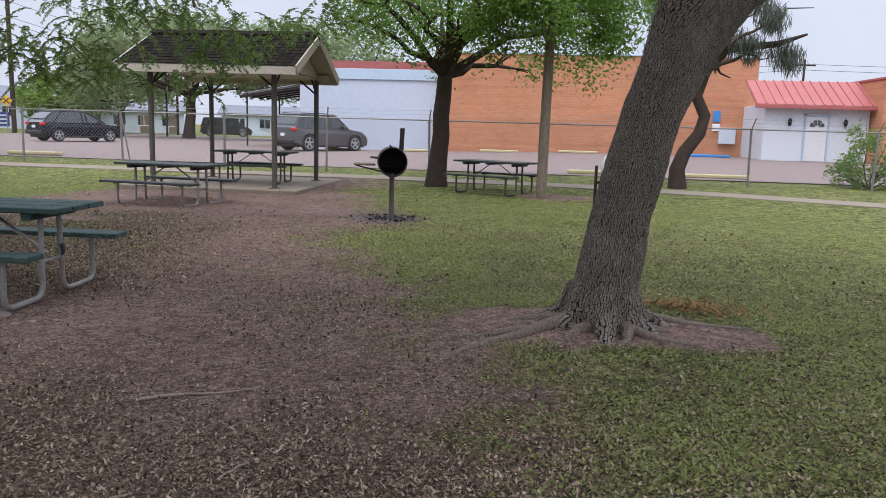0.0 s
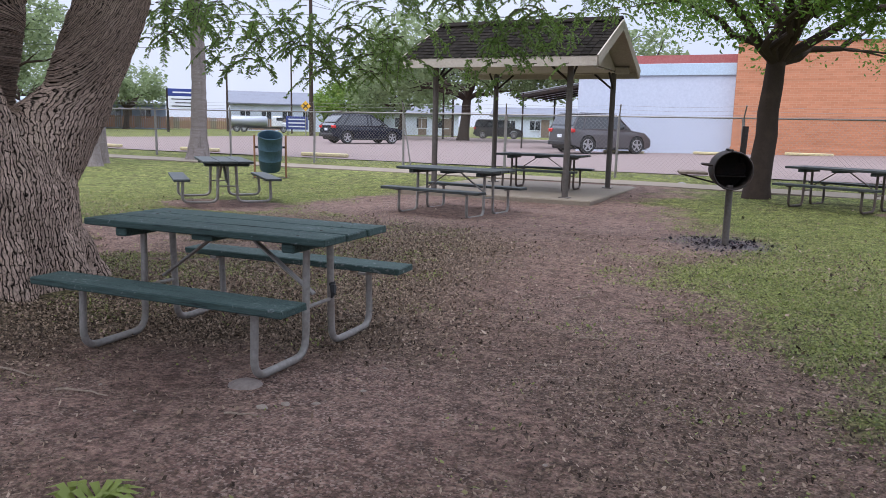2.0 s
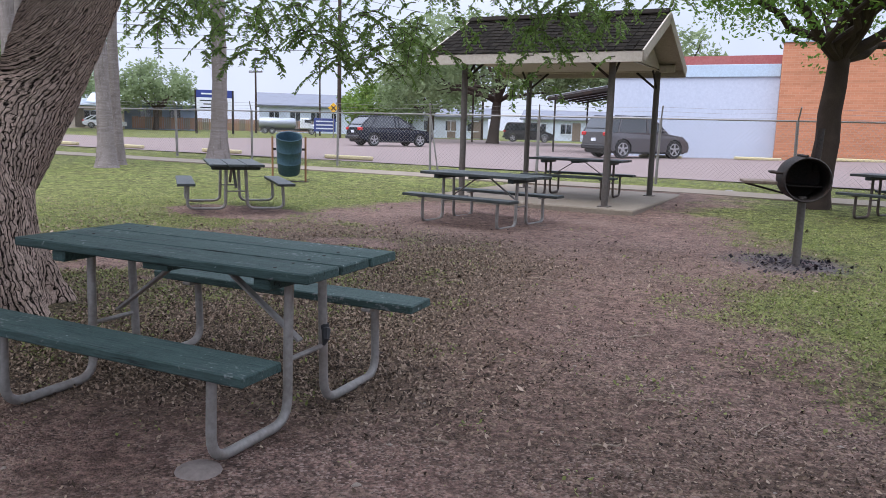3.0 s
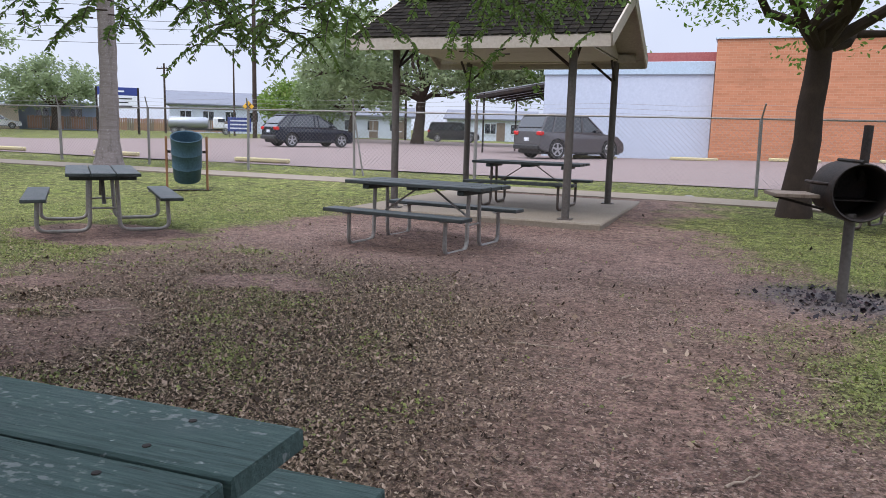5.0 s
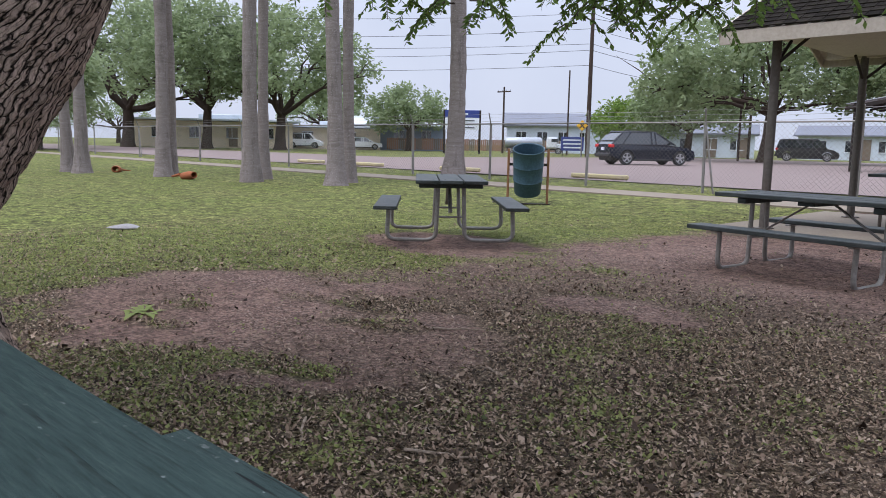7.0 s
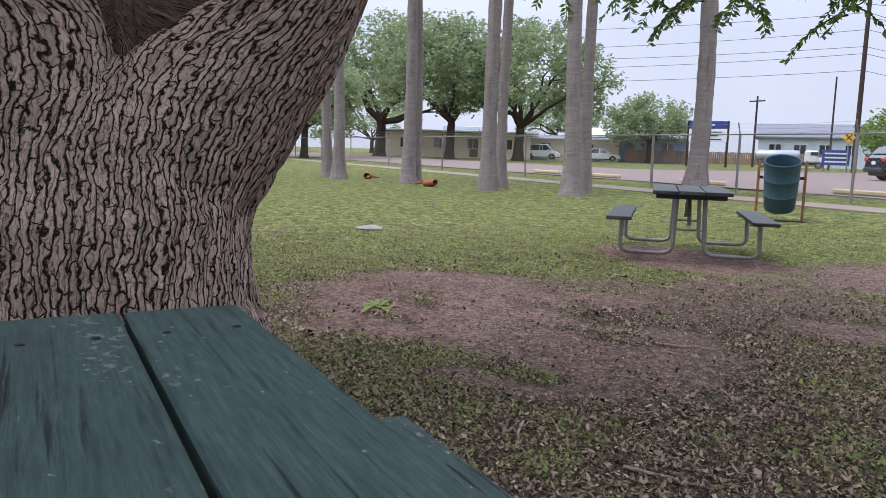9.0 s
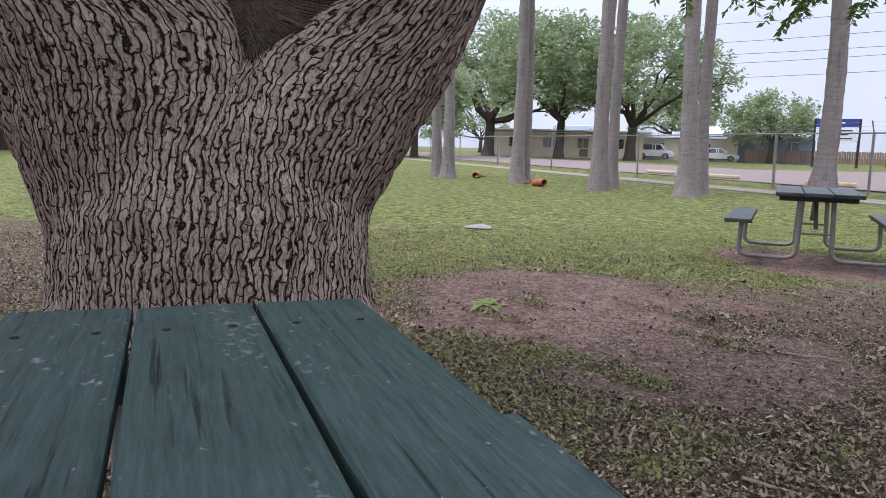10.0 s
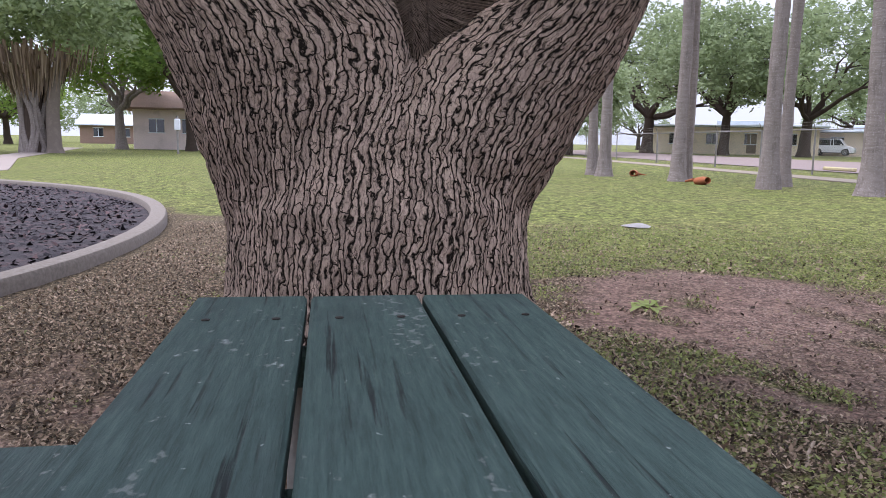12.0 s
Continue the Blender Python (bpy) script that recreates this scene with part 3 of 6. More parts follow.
# ---- mesh tools ----
class Build:
    """Collects faces for one mesh."""

    def __init__(self):
        self.v, self.f = [], []

    def add(self, verts, faces, m=None):
        k = len(self.v)
        self.v += [tuple(m @ Vector(p)) for p in verts] if m else [tuple(p) for p in verts]
        self.f += [tuple(i + k for i in f) for f in faces]
        return self

    def box(self, c, s, bevel=0.0, m=None):
        hx, hy, hz = (a / 2 for a in s)
        cx, cy, cz = c
        b = min(bevel, hx * 0.9, hy * 0.9, hz * 0.9)
        if b <= 0:
            p = [(cx + i * hx, cy + j * hy, cz + k * hz) for i in (-1, 1) for j in (-1, 1) for k in (-1, 1)]
            return self.add(p, [(0, 1, 3, 2), (4, 6, 7, 5), (0, 4, 5, 1), (2, 3, 7, 6), (0, 2, 6, 4), (1, 5, 7, 3)], m)
        p, idx = [], {}
        for i in (-1, 1):
            for j in (-1, 1):
                for k in (-1, 1):
                    for a, q in enumerate(((hx, hy - b, hz - b), (hx - b, hy, hz - b), (hx - b, hy - b, hz))):
                        idx[i, j, k, a] = len(p)
                        p.append((cx + i * q[0], cy + j * q[1], cz + k * q[2]))
        f = []
        o = (-1, 1)
        for s1 in o:
            f.append([idx[s1, j, k, 0] for j, k in ((-1, -1), (1, -1), (1, 1), (-1, 1))][::s1])
            f.append([idx[i, s1, k, 1] for i, k in ((-1, -1), (1, -1), (1, 1), (-1, 1))][::-s1])
            f.append([idx[i, j, s1, 2] for i, j in ((-1, -1), (1, -1), (1, 1), (-1, 1))][::s1])
            for s2 in o:
                f.append([idx[s1, s2, -1, 0], idx[s1, s2, -1, 1], idx[s1, s2, 1, 1], idx[s1, s2, 1, 0]][::s1 * s2])
                f.append([idx[s1, -1, s2, 0], idx[s1, -1, s2, 2], idx[s1, 1, s2, 2], idx[s1, 1, s2, 0]][::-s1 * s2])
                f.append([idx[-1, s1, s2, 1], idx[-1, s1, s2, 2], idx[1, s1, s2, 2], idx[1, s1, s2, 1]][::s1 * s2])
                for s3 in o:
                    f.append([idx[s1, s2, s3, a] for a in range(3)][::s1 * s2 * s3])
        return self.add(p, [tuple(q) for q in f], m)

    def tube(self, path, radii, seg=10, caps=True, m=None):
        pts = [Vector(p) for p in path]
        if isinstance(radii, (int, float)):
            radii = [radii] * len(pts)
        v, f = [], []
        t0 = (pts[1] - pts[0]).normalized()
        up = Vector((0, 0, 1)) if abs(t0.z) < 0.9 else Vector((1, 0, 0))
        nrm = t0.cross(up).normalized()
        for i, p in enumerate(pts):
            t = (pts[min(i + 1, len(pts) - 1)] - pts[max(i - 1, 0)]).normalized()
            nrm = (nrm - t * nrm.dot(t)).normalized()
            bi = t.cross(nrm)
            for k in range(seg):
                a = 2 * math.pi * k / seg
                v.append(p + (nrm * math.cos(a) + bi * math.sin(a)) * radii[i])
        for i in range(len(pts) - 1):
            for k in range(seg):
                f.append((i * seg + k, i * seg + (k + 1) % seg, (i + 1) * seg + (k + 1) % seg, (i + 1) * seg + k))
        if caps:
            f.append(tuple(range(seg))[::-1])
            f.append(tuple(range((len(pts) - 1) * seg, len(pts) * seg)))
        return self.add(v, f, m)

    def lathe(self, profile, seg=24, m=None):
        """Turns (radius, height) pairs about z."""
        v = [(r * math.cos(2 * math.pi * k / seg), r * math.sin(2 * math.pi * k / seg), z) for r, z in profile for k in range(seg)]
        f = [(i * seg + k, i * seg + (k + 1) % seg, (i + 1) * seg + (k + 1) % seg, (i + 1) * seg + k) for i in range(len(profile) - 1) for k in range(seg)]
        return self.add(v, f, m)

    def prism(self, outline, y0, y1, m=None):
        """An outline in x, z drawn out along y."""
        n = len(outline)
        v = [(x, y0, z) for x, z in outline] + [(x, y1, z) for x, z in outline]
        f = [tuple(range(n)), tuple(range(2 * n - 1, n - 1, -1))] + [(i, n + i, n + (i + 1) % n, (i + 1) % n) for i in range(n)]
        return self.add(v, f, m)

    def mesh(self, name, soft=False):
        me = bpy.data.meshes.new(name)
        me.from_pydata(self.v, [], self.f)
        bm = bmesh.new()
        bm.from_mesh(me)
        bmesh.ops.recalc_face_normals(bm, faces=bm.faces)
        bm.to_mesh(me)
        bm.free()
        if soft:
            me.polygons.foreach_set("use_smooth", [True] * len(me.polygons))
            me.set_sharp_from_angle(angle=radians(40))
        return me


def quads_mesh(name, P):
    """A mesh of loose four-cornered faces from an array of shape (n, 4, 3)."""
    me = bpy.data.meshes.new(name)
    n = len(P)
    me.vertices.add(4 * n)
    me.vertices.foreach_set("co", np.ascontiguousarray(P, dtype=np.float32).ravel())
    me.loops.add(4 * n)
    me.loops.foreach_set("vertex_index", np.arange(4 * n, dtype=np.int32))
    me.polygons.add(n)
    me.polygons.foreach_set("loop_start", np.arange(0, 4 * n, 4, dtype=np.int32))
    me.update(calc_edges=True)
    me.validate()
    return me


def thing(name, label, category, at=(0, 0, 0), turn=0.0, group="", kind="", tilt=(0, 0)):
    ob = new(name)
    ob.empty_display_size = 0.1
    ob.matrix_basis = pose(*at, tilt[0], tilt[1], turn)
    return tagged(ob, label, category, group, kind)


def part(name, b, material, parent, label="", soft=False, m=None):
    me = b.mesh(name, soft) if isinstance(b, Build) else b
    if not me.materials:
        me.materials.append(material)
    ob = new(name, me)
    ob.parent = parent
    if m is not None:
        ob.matrix_basis = m
    return tagged(ob, label)


def solo(name, b, material, label, category, kind="", group="", at=None, soft=False):
    me = b.mesh(name, soft) if isinstance(b, Build) else b
    me.materials.append(material)
    ob = new(name, me)
    if at is not None:
        ob.matrix_basis = at
    return tagged(ob, label, category, group, kind)


# ---- ground, road, paths ----
def axis(lo, hi, step, far, growth=1.16):
    mid = list(np.arange(lo, hi + step / 2, step))
    out, s, a, b = [], step, lo, hi
    while b - lo < far:
        s *= growth
        a, b = a - s, b + s
        mid.insert(0, a)
        mid.append(b)
    return np.array(mid)


def sheet(name, xs, ys, lift=0.0, height=land, keep=None):
    X, Y = np.meshgrid(xs, ys)
    Z = height(X, Y) + lift
    nx, ny = len(xs), len(ys)
    i = np.arange(nx * ny).reshape(ny, nx)
    F = np.stack([i[:-1, :-1], i[:-1, 1:], i[1:, 1:], i[1:, :-1]], -1).reshape(-1, 4)
    if keep is not None:
        C = np.stack([X, Y], -1).reshape(-1, 2)[F].mean(1)
        F = F[keep(C[:, 0], C[:, 1])]
    me = bpy.data.meshes.new(name)
    me.from_pydata(np.stack([X, Y, Z], -1).reshape(-1, 3).tolist(), [], F.tolist())
    me.polygons.foreach_set("use_smooth", [True] * len(me.polygons))
    return me, X.ravel(), Y.ravel()


gx, gy = axis(-13, 7.5, 0.11, 900), axis(-4, 18.5, 0.11, 900)
ground_mesh, vx, vy = sheet("ground", gx, gy)
green_at, litter_at = cover(vx, vy)
ash_at = np.exp(-(((vx + 0.47) ** 2 + (vy - 10.45) ** 2) / 0.45) ** 2) * np.clip(1.6 * fbm(vx * 3, vy * 3, 0, 5) - 0.1, 0, 1)
for key, val in (("green", green_at), ("litter", litter_at), ("ash", ash_at)):
    ground_mesh.attributes.new(key, "FLOAT", "POINT").data.foreach_set("value", val.astype(np.float32))
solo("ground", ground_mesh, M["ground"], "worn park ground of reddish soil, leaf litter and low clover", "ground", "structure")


def on_lot(x, y):
    far_edge = np.where(x < -38, 34 + 0.02 * (x + 38), np.where(x < -14, 70, 60))
    return (y > 22.0 + 0.25 * np.sin(x * 0.7) * 0.4) & (y < far_edge) & (x > -140) & (x < 60)


lot_mesh, _, _ = sheet("parking_lot", np.arange(-140, 60.1, 1.0), np.arange(22, 70.1, 0.8), 0.03, rise, on_lot)
solo("road", lot_mesh, M["asphalt"], "worn pinkish grey asphalt of a car park and street", "road", "structure")


def strip(name, pts, width, lift, thick, material, label, category):
    b = Build()
    P = [Vector((x, y, 0)) for x, y in pts]
    rows = []
    for i, p in enumerate(P):
        t = (P[min(i + 1, len(P) - 1)] - P[max(0, i - 1)]).normalized()
        n = Vector((-t.y, t.x, 0))
        row = []
        for s, dz in ((-0.5, -0.12), (-0.5, 0), (-0.47, thick * 0.2), (0.47, thick * 0.2), (0.5, 0), (0.5, -0.12)):
            q = p + n * width * s
            row.append((q.x, q.y, float(rise(q.x, q.y)) + lift + dz))
        rows.append(row)
    k = len(rows[0])
    b.add([v for r in rows for v in r], [(i * k + j, i * k + j + 1, (i + 1) * k + j + 1, (i + 1) * k + j) for i in range(len(rows) - 1) for j in range(k - 1)])
    return solo(name, b, material, label, category, "structure")


def dense(pts, step=0.6):
    out = []
    for (x0, y0), (x1, y1) in zip(pts, pts[1:]):
        n = max(1, int(math.hypot(x1 - x0, y1 - y0) / step))
        out += [(x0 + (x1 - x0) * i / n, y0 + (y1 - y0) * i / n) for i in range(n)]
    return out + [pts[-1]]


strip("pavement", dense([(-70, 18.9), (-20, 18.9), (-7.2, 18.95), (-2.6, 18.95), (2.8, 18.5), (6.5, 17.5), (10, 16.2), (16, 14.2), (30, 10)]), 1.05, 0.02, 0.02, M["walk"], "narrow tan concrete walk across the grass", "path")
strip("far_pavement", dense([(-70, -20), (-38, -11.8), (-26, -7.0), (-18, -7.2)], 1.2), 1.6, 0.02, 0.02, M["concrete"], "pale concrete walk through the grass", "path")


def kerb_ring():
    b, n, R, cx, cy = Build(), 120, 11.2, -9.5, -9.2
    prof = [(-0.11, -0.1), (-0.11, 0.09), (-0.09, 0.125), (0.0, 0.14), (0.09, 0.125), (0.11, 0.09), (0.11, -0.1)]
    k = len(prof)
    v = []
    for i in range(n):
        a = 2 * math.pi * i / n
        for r, z in prof:
            v.append((cx + (R + r) * math.cos(a), cy + (R + r) * math.sin(a), z + 0.01 * math.sin(7 * a)))
    f = [(i * k + j, i * k + j + 1, ((i + 1) % n) * k + j + 1, ((i + 1) % n) * k + j) for i in range(n) for j in range(k - 1)]
    return b.add(v, f)


solo("kerb_ring", kerb_ring(), M["kerb"], "raised rounded concrete kerb of a playground bed", "kerb", "structure", soft=True)


def quad_chips(n, xy, size, lift, seed, aspect=2.2, curl=0.25, flat=0.35, height=land, tall=0.0):
    """Small four-cornered flakes lying about on the land."""
    r = np.random.RandomState(seed)
    z = height(xy[:, 0], xy[:, 1]) + lift + r.rand(n) * tall
    a = r.rand(n) * 2 * np.pi
    s = size * (0.5 + r.rand(n) ** 2 * 1.3)
    d = np.stack([np.cos(a), np.sin(a), r.randn(n) * flat], 1)
    e = np.stack([-np.sin(a), np.cos(a), r.randn(n) * flat], 1)
    c = np.stack([xy[:, 0], xy[:, 1], z], 1)
    d, e = d * s[:, None], e * (s / aspect)[:, None]
    up = np.zeros((n, 3))
    up[:, 2] = s * curl * r.rand(n)
    return np.stack([c - d, c - e * 0.9 + up * 0.3, c + d * 0.9 + up, c + e + up * 0.2], 1)


def scattered(n, box, weight, seed):
    r = np.random.RandomState(seed)
    out = []
    while sum(len(o) for o in out) < n:
        p = np.stack([r.uniform(box[0], box[1], 40000), r.uniform(box[2], box[3], 40000)], 1)
        out.append(p[r.rand(40000) < weight(p[:, 0], p[:, 1])])
    return np.concatenate(out)[:n]


def open_ground(x, y):
    out = np.ones_like(x)
    for cx, cy, rad in ((-5.37, 4.34, 0.85), (2.3, 3.95, 0.36)):
        out = out * (np.hypot(x - cx, y - cy) > rad)
    return out * (ring_gap(x, y) > 0.25) * ~((x > -7.0) & (x < -3.05) & (y > 13.8) & (y < 18.3))


GX, GY = np.arange(-14, 10, 0.06), np.arange(-4, 19, 0.06)
GRID = [a.reshape(len(GY), len(GX)) for a in cover(*[a.ravel() for a in np.meshgrid(GX, GY)])]


def cover_near(x, y, k):
    i, j = np.clip(((y + 4) / 0.06).astype(int), 0, len(GY) - 1), np.clip(((x + 14) / 0.06).astype(int), 0, len(GX) - 1)
    return GRID[k][i, j]


def near_path(x, y):
    d = np.minimum(np.hypot(x - 0.6, y - 1.0), np.hypot(x + 2.2, y - 4.6))
    d = np.minimum(d, np.hypot(x + 0.5, y - 3.0))
    return 1 / (1 + (d / 4.2) ** 2.2)


p = scattered(400000, (-13, 9, -2.5, 18), lambda x, y: cover_near(x, y, 0) ** 1.2 * smooth(-13, -10, x) * smooth(9, 6.5, x) * smooth(18, 13, y) * smooth(-2.5, -1.0, y) * near_path(x, y) * open_ground(x, y) * (0.25 + 0.75 * fbm(x * 1.7, y * 1.7, 0, 88)), 5)
solo("clover", quads_mesh("clover", quad_chips(len(p), p, 0.0084, 0.004, 6, 1.4, 0.5, 0.5, tall=0.018)), M["turf"], "low green clover and turf over the soil", "grass", "stuff")
p = scattered(400000, (-12, 6, -2.5, 13), lambda x, y: cover_near(x, y, 1) ** 1.5 * near_path(x, y) * open_ground(x, y) * (1 - 0.25 * cover_near(x, y, 0)), 7)
big = scattered(6000, (-10, 6, 5.0, 16), lambda x, y: cover_near(x, y, 1) * smooth(0.42, 0.62, fbm(x * 1.6, y * 1.6, 0, 29)) * open_ground(x, y), 17)
chips = np.concatenate([quad_chips(len(p), p, 0.0082, 0.003, 8, 1.8, 0.8, 0.55, tall=0.014), quad_chips(len(big), big, 0.017, 0.006, 18, 1.7, 0.8, 0.45, tall=0.01)])
solo("leaf_litter", quads_mesh("leaf_litter", chips), M["chips"], "brown dead leaves and wood chips on soil", "leaf litter", "stuff")
p = scattered(30000, (-22, -5.5, -9, 2.4), lambda x, y: (ring_gap(x, y) < -0.2) * 1.0, 9)
solo("mulch", quads_mesh("mulch", quad_chips(len(p), p, 0.032, 0.045, 10, 1.8, 0.4, 0.4)), M["mulch"], "dark rubber mulch in a playground bed", "mulch", "stuff")
bed = Build()
ang = [2 * math.pi * i / 72 for i in range(72)]
bed.add([(-9.4 + 11.2 * math.cos(a), -9.15 + 11.2 * math.sin(a), 0.05) for a in ang], [tuple(range(72))])
solo("mulch_bed", bed, worn("dark_mulch_bed", (0.012, 0.011, 0.013), (0.045, 0.035, 0.04), 10, 0.95, 0, (0.12, 0.07, 0.07), 0.6, 0.02), "dark mulch bed inside a concrete kerb", "ground", "structure")


# ---- picnic tables ----
def bent(points, radius, steps=6):
    """Rounds the corners of a polyline."""
    P = [Vector(p) for p in points]
    out = [P[0]]
    for a, b, c in zip(P, P[1:], P[2:]):
        u, w = (a - b).normalized(), (c - b).normalized()
        r = min(radius, (a - b).length * 0.49, (c - b).length * 0.49)
        s, e = b + u * r, b + w * r
        for i in range(steps + 1):
            t = i / steps
            out.append(s * (1 - t) ** 2 + b * 2 * t * (1 - t) + e * t * t)
    return out + [P[-1]]


def plank_mesh(length, width, thick, seed):
    b = Build()
    b.box((0, 0, 0), (length, width, thick), 0.006)
    r = random.Random(seed)
    b.v = [(x + (r.uniform(-0.004, 0.004) if abs(x) > length * 0.4 else 0), y, z) for x, y, z in b.v]
    return b.mesh("plank")


TOP_Z, SEAT_Z, LONG = 0.742, 0.44, 1.83
PLANKS = [plank_mesh(LONG, 0.235, 0.042, s) for s in (1, 2, 3)]
DARK_PLANKS = [plank_mesh(LONG, 0.235, 0.042, s) for s in (4, 5, 6)]
for me in PLANKS:
    me.materials.append(M["plank"])
for me in DARK_PLANKS:
    me.materials.append(M["dark_plank"])


BOLT = Build().lathe([(0.009, -0.002), (0.008, 0.002), (0.0, 0.003)], 8).mesh("bolt_head")
BOLT.materials.append(M["iron"])


def picnic_table(at, turn, label, tube_material, size=(1, 1, 1), tilt=(0, 0), planks=PLANKS):
    paint = planks[0].materials[0]
    t = thing("picnic_table", label, "picnic table", at, turn, "picnic tables of the park", tilt=tilt)
    t.scale = size
    for i, y in enumerate((-0.247, 0.0, 0.247)):
        part("tabletop_plank", planks[i], paint, t, m=pose(0.004 * (i - 1), y, TOP_Z - 0.021, 0, 0, (i - 1) * 0.15))
    for i, y in enumerate((-0.665, 0.665)):
        part("bench_plank", planks[i], paint, t, m=pose(0, y, SEAT_Z - 0.021))
    for x in (-0.64, 0.64):
        part("cleat", Build().box((x, 0, TOP_Z - 0.072), (0.09, 0.66, 0.055), 0.008), paint, t, "green wooden cleat under the top")
        for s in (-1, 1):
            path = bent([(x, s * 0.13, TOP_Z - 0.05), (x, s * 0.15, 0.023), (x, s * 0.655, 0.023), (x, s * 0.64, SEAT_Z - 0.05)], 0.11)
            part("tube_leg", Build().tube(path, 0.0225, 12), tube_material, t, soft=True)
            part("seat_bracket", Build().box((x, s * 0.64, SEAT_Z - 0.052), (0.06, 0.2, 0.018), 0.003), tube_material, t)
        part("tie_bar", Build().tube([(x, -0.16, 0.30), (x, 0.16, 0.30)], 0.012, 8), tube_material, t)
        sx = 1 if x > 0 else -1
        for s in (0,):
            part("diagonal_brace", Build().box((0, 0, 0), (0.68, 0.04, 0.012), 0.001, pose(x * 0.5, s * 0.06, 0.535, 0, sx * 33, 0)), tube_material, t)
    part("brace_block", Build().box((0, 0, TOP_Z - 0.062), (0.16, 0.62, 0.035), 0.004), paint, t)
    for x in (-0.7, 0.7):
        for y in (-0.31, -0.18, -0.06, 0.06, 0.18, 0.31):
            part("bolt_head", BOLT, M["iron"], t, m=pose(x, y, TOP_Z))
    return t


def gz(x, y):
    return float(land(x, y))


picnic_table((-2.88, 4.302, -0.045), 2.4, "dark green plank picnic table on galvanised legs by the tree", M["galv"], (1, 1, 1.055))
picnic_table((-4.72, 11.67, -0.03), -8, "weathered dark plank picnic table on worn tube legs in bare soil", M["galv"], planks=DARK_PLANKS)
picnic_table((-8.50, 10.47, 0.055), 138, "dark worn picnic table on bent tube legs on the lawn", M["galv"], (0.97, 1.07, 0.93), planks=DARK_PLANKS)
picnic_table((-4.62, 15.85, 0.10), 0, "dark picnic table on the concrete slab under the shelter", M["dark_tube"], planks=DARK_PLANKS)
picnic_table((1.02, 16.0, 0.04), -27, "dark picnic table on bent tube legs beside a wooden pole", M["dark_tube"], planks=DARK_PLANKS)


# ---- shelter ----
def shelter():
    t = thing("picnic_shelter", "open picnic shelter with dark shingled gable roof and cream fascia", "shelter")
    x0, x1, y0, y1, ym = -6.95, -3.05, 13.86, 17.40, 15.63
    ez, rz = 2.56, 3.38
    part("slab", Build().box((-5.02, 16.0, 0.02), (3.95, 4.25, 0.16), 0.02), M["walk"], t, "tan concrete slab with a chipped edge")
    for x, y in ((-6.35, 14.2), (-3.62, 14.2), (-6.25, 17.15), (-3.53, 17.15)):
        part("post", Build().tube([(x, y, 0.08), (x, y, 2.62)], 0.058, 14), M["post"], t, soft=True)
        part("base_plate", Build().box((x, y, 0.108), (0.2, 0.2, 0.015), 0.003), M["post"], t)
        sx, sy = (1 if x < -5 else -1), (1 if y < 15 else -1)
        part("knee_brace", Build().tube([(x, y, 2.22), (x + sx * 0.42, y, 2.56)], 0.022, 8), M["iron"], t)
        part("knee_brace", Build().tube([(x, y, 2.22), (x, y + sy * 0.42, 2.56)], 0.022, 8), M["iron"], t)
    for y in (14.2, 17.15):
        part("beam", Build().box((-5.0, y, 2.63), (3.6, 0.09, 0.14), 0.006), M["cream"], t)
    for y, s in ((y0, -1), (y1, 1)):
        part("eave_fascia", Build().box(((x0 + x1) / 2, y, ez + 0.0), (x1 - x0, 0.03, 0.17), 0.004), M["cream"], t)
        half = Build()
        run, up = abs(ym - y), rz - ez
        half.add([(x0, y, ez + 0.05), (x1, y, ez + 0.05), (x1, ym, rz + 0.05), (x0, ym, rz + 0.05), (x0, y, ez + 0.085), (x1, y, ez + 0.085), (x1, ym, rz + 0.085), (x0, ym, rz + 0.085)],
                 [(0, 1, 2, 3), (4, 5, 6, 7), (0, 1, 5, 4), (1, 2, 6, 5), (2, 3, 7, 6), (3, 0, 4, 7)])
        part("roof_deck", half, M["cream"], t, "cream boarded roof underside")
        a = math.degrees(math.atan2(up, run)) * (-s)
        slope = math.hypot(run, up)
        for x in (x0 - 0.012, x1 + 0.012):
            part("rake_board", Build().box((0, 0, 0), (0.03, slope + 0.02, 0.19), 0.004, pose(x, (y + ym) / 2, (ez + rz) / 2 + 0.015, a, 0, 0)), M["cream"], t)
    for x in (x0 + 0.45, x1 - 0.45):
        part("gable_panel", Build().prism([(-1.55, 0), (1.55, 0), (0, 0.72)], -0.015, 0.015, pose(x, ym, ez + 0.06, 0, 0, 90)), M["cream"], t)
    ceil = Build().box((-5.0, ym, ez + 0.035), (3.0, 3.3, 0.02), 0)
    part("ceiling_panel", ceil, M["cream"], t)
    return t, (x0, x1, y0, y1, ym, ez, rz)


shelter_ob, roof_size = shelter()


# ---- trunks and crowns ----
def remeshed(tubes, voxel):
    b = Build()
    for path, radii, seg in tubes:
        b.tube(path, radii, seg)
    tmp = new("tmp", b.mesh("tmp"))
    mod = tmp.modifiers.new("union", "REMESH")
    mod.mode, mod.voxel_size, mod.use_smooth_shade = "VOXEL", voxel, True
    dg = bpy.context.evaluated_depsgraph_get()
    me = bpy.data.meshes.new_from_object(tmp.evaluated_get(dg))
    old = tmp.data
    bpy.data.objects.remove(tmp)
    bpy.data.meshes.remove(old)
    return me


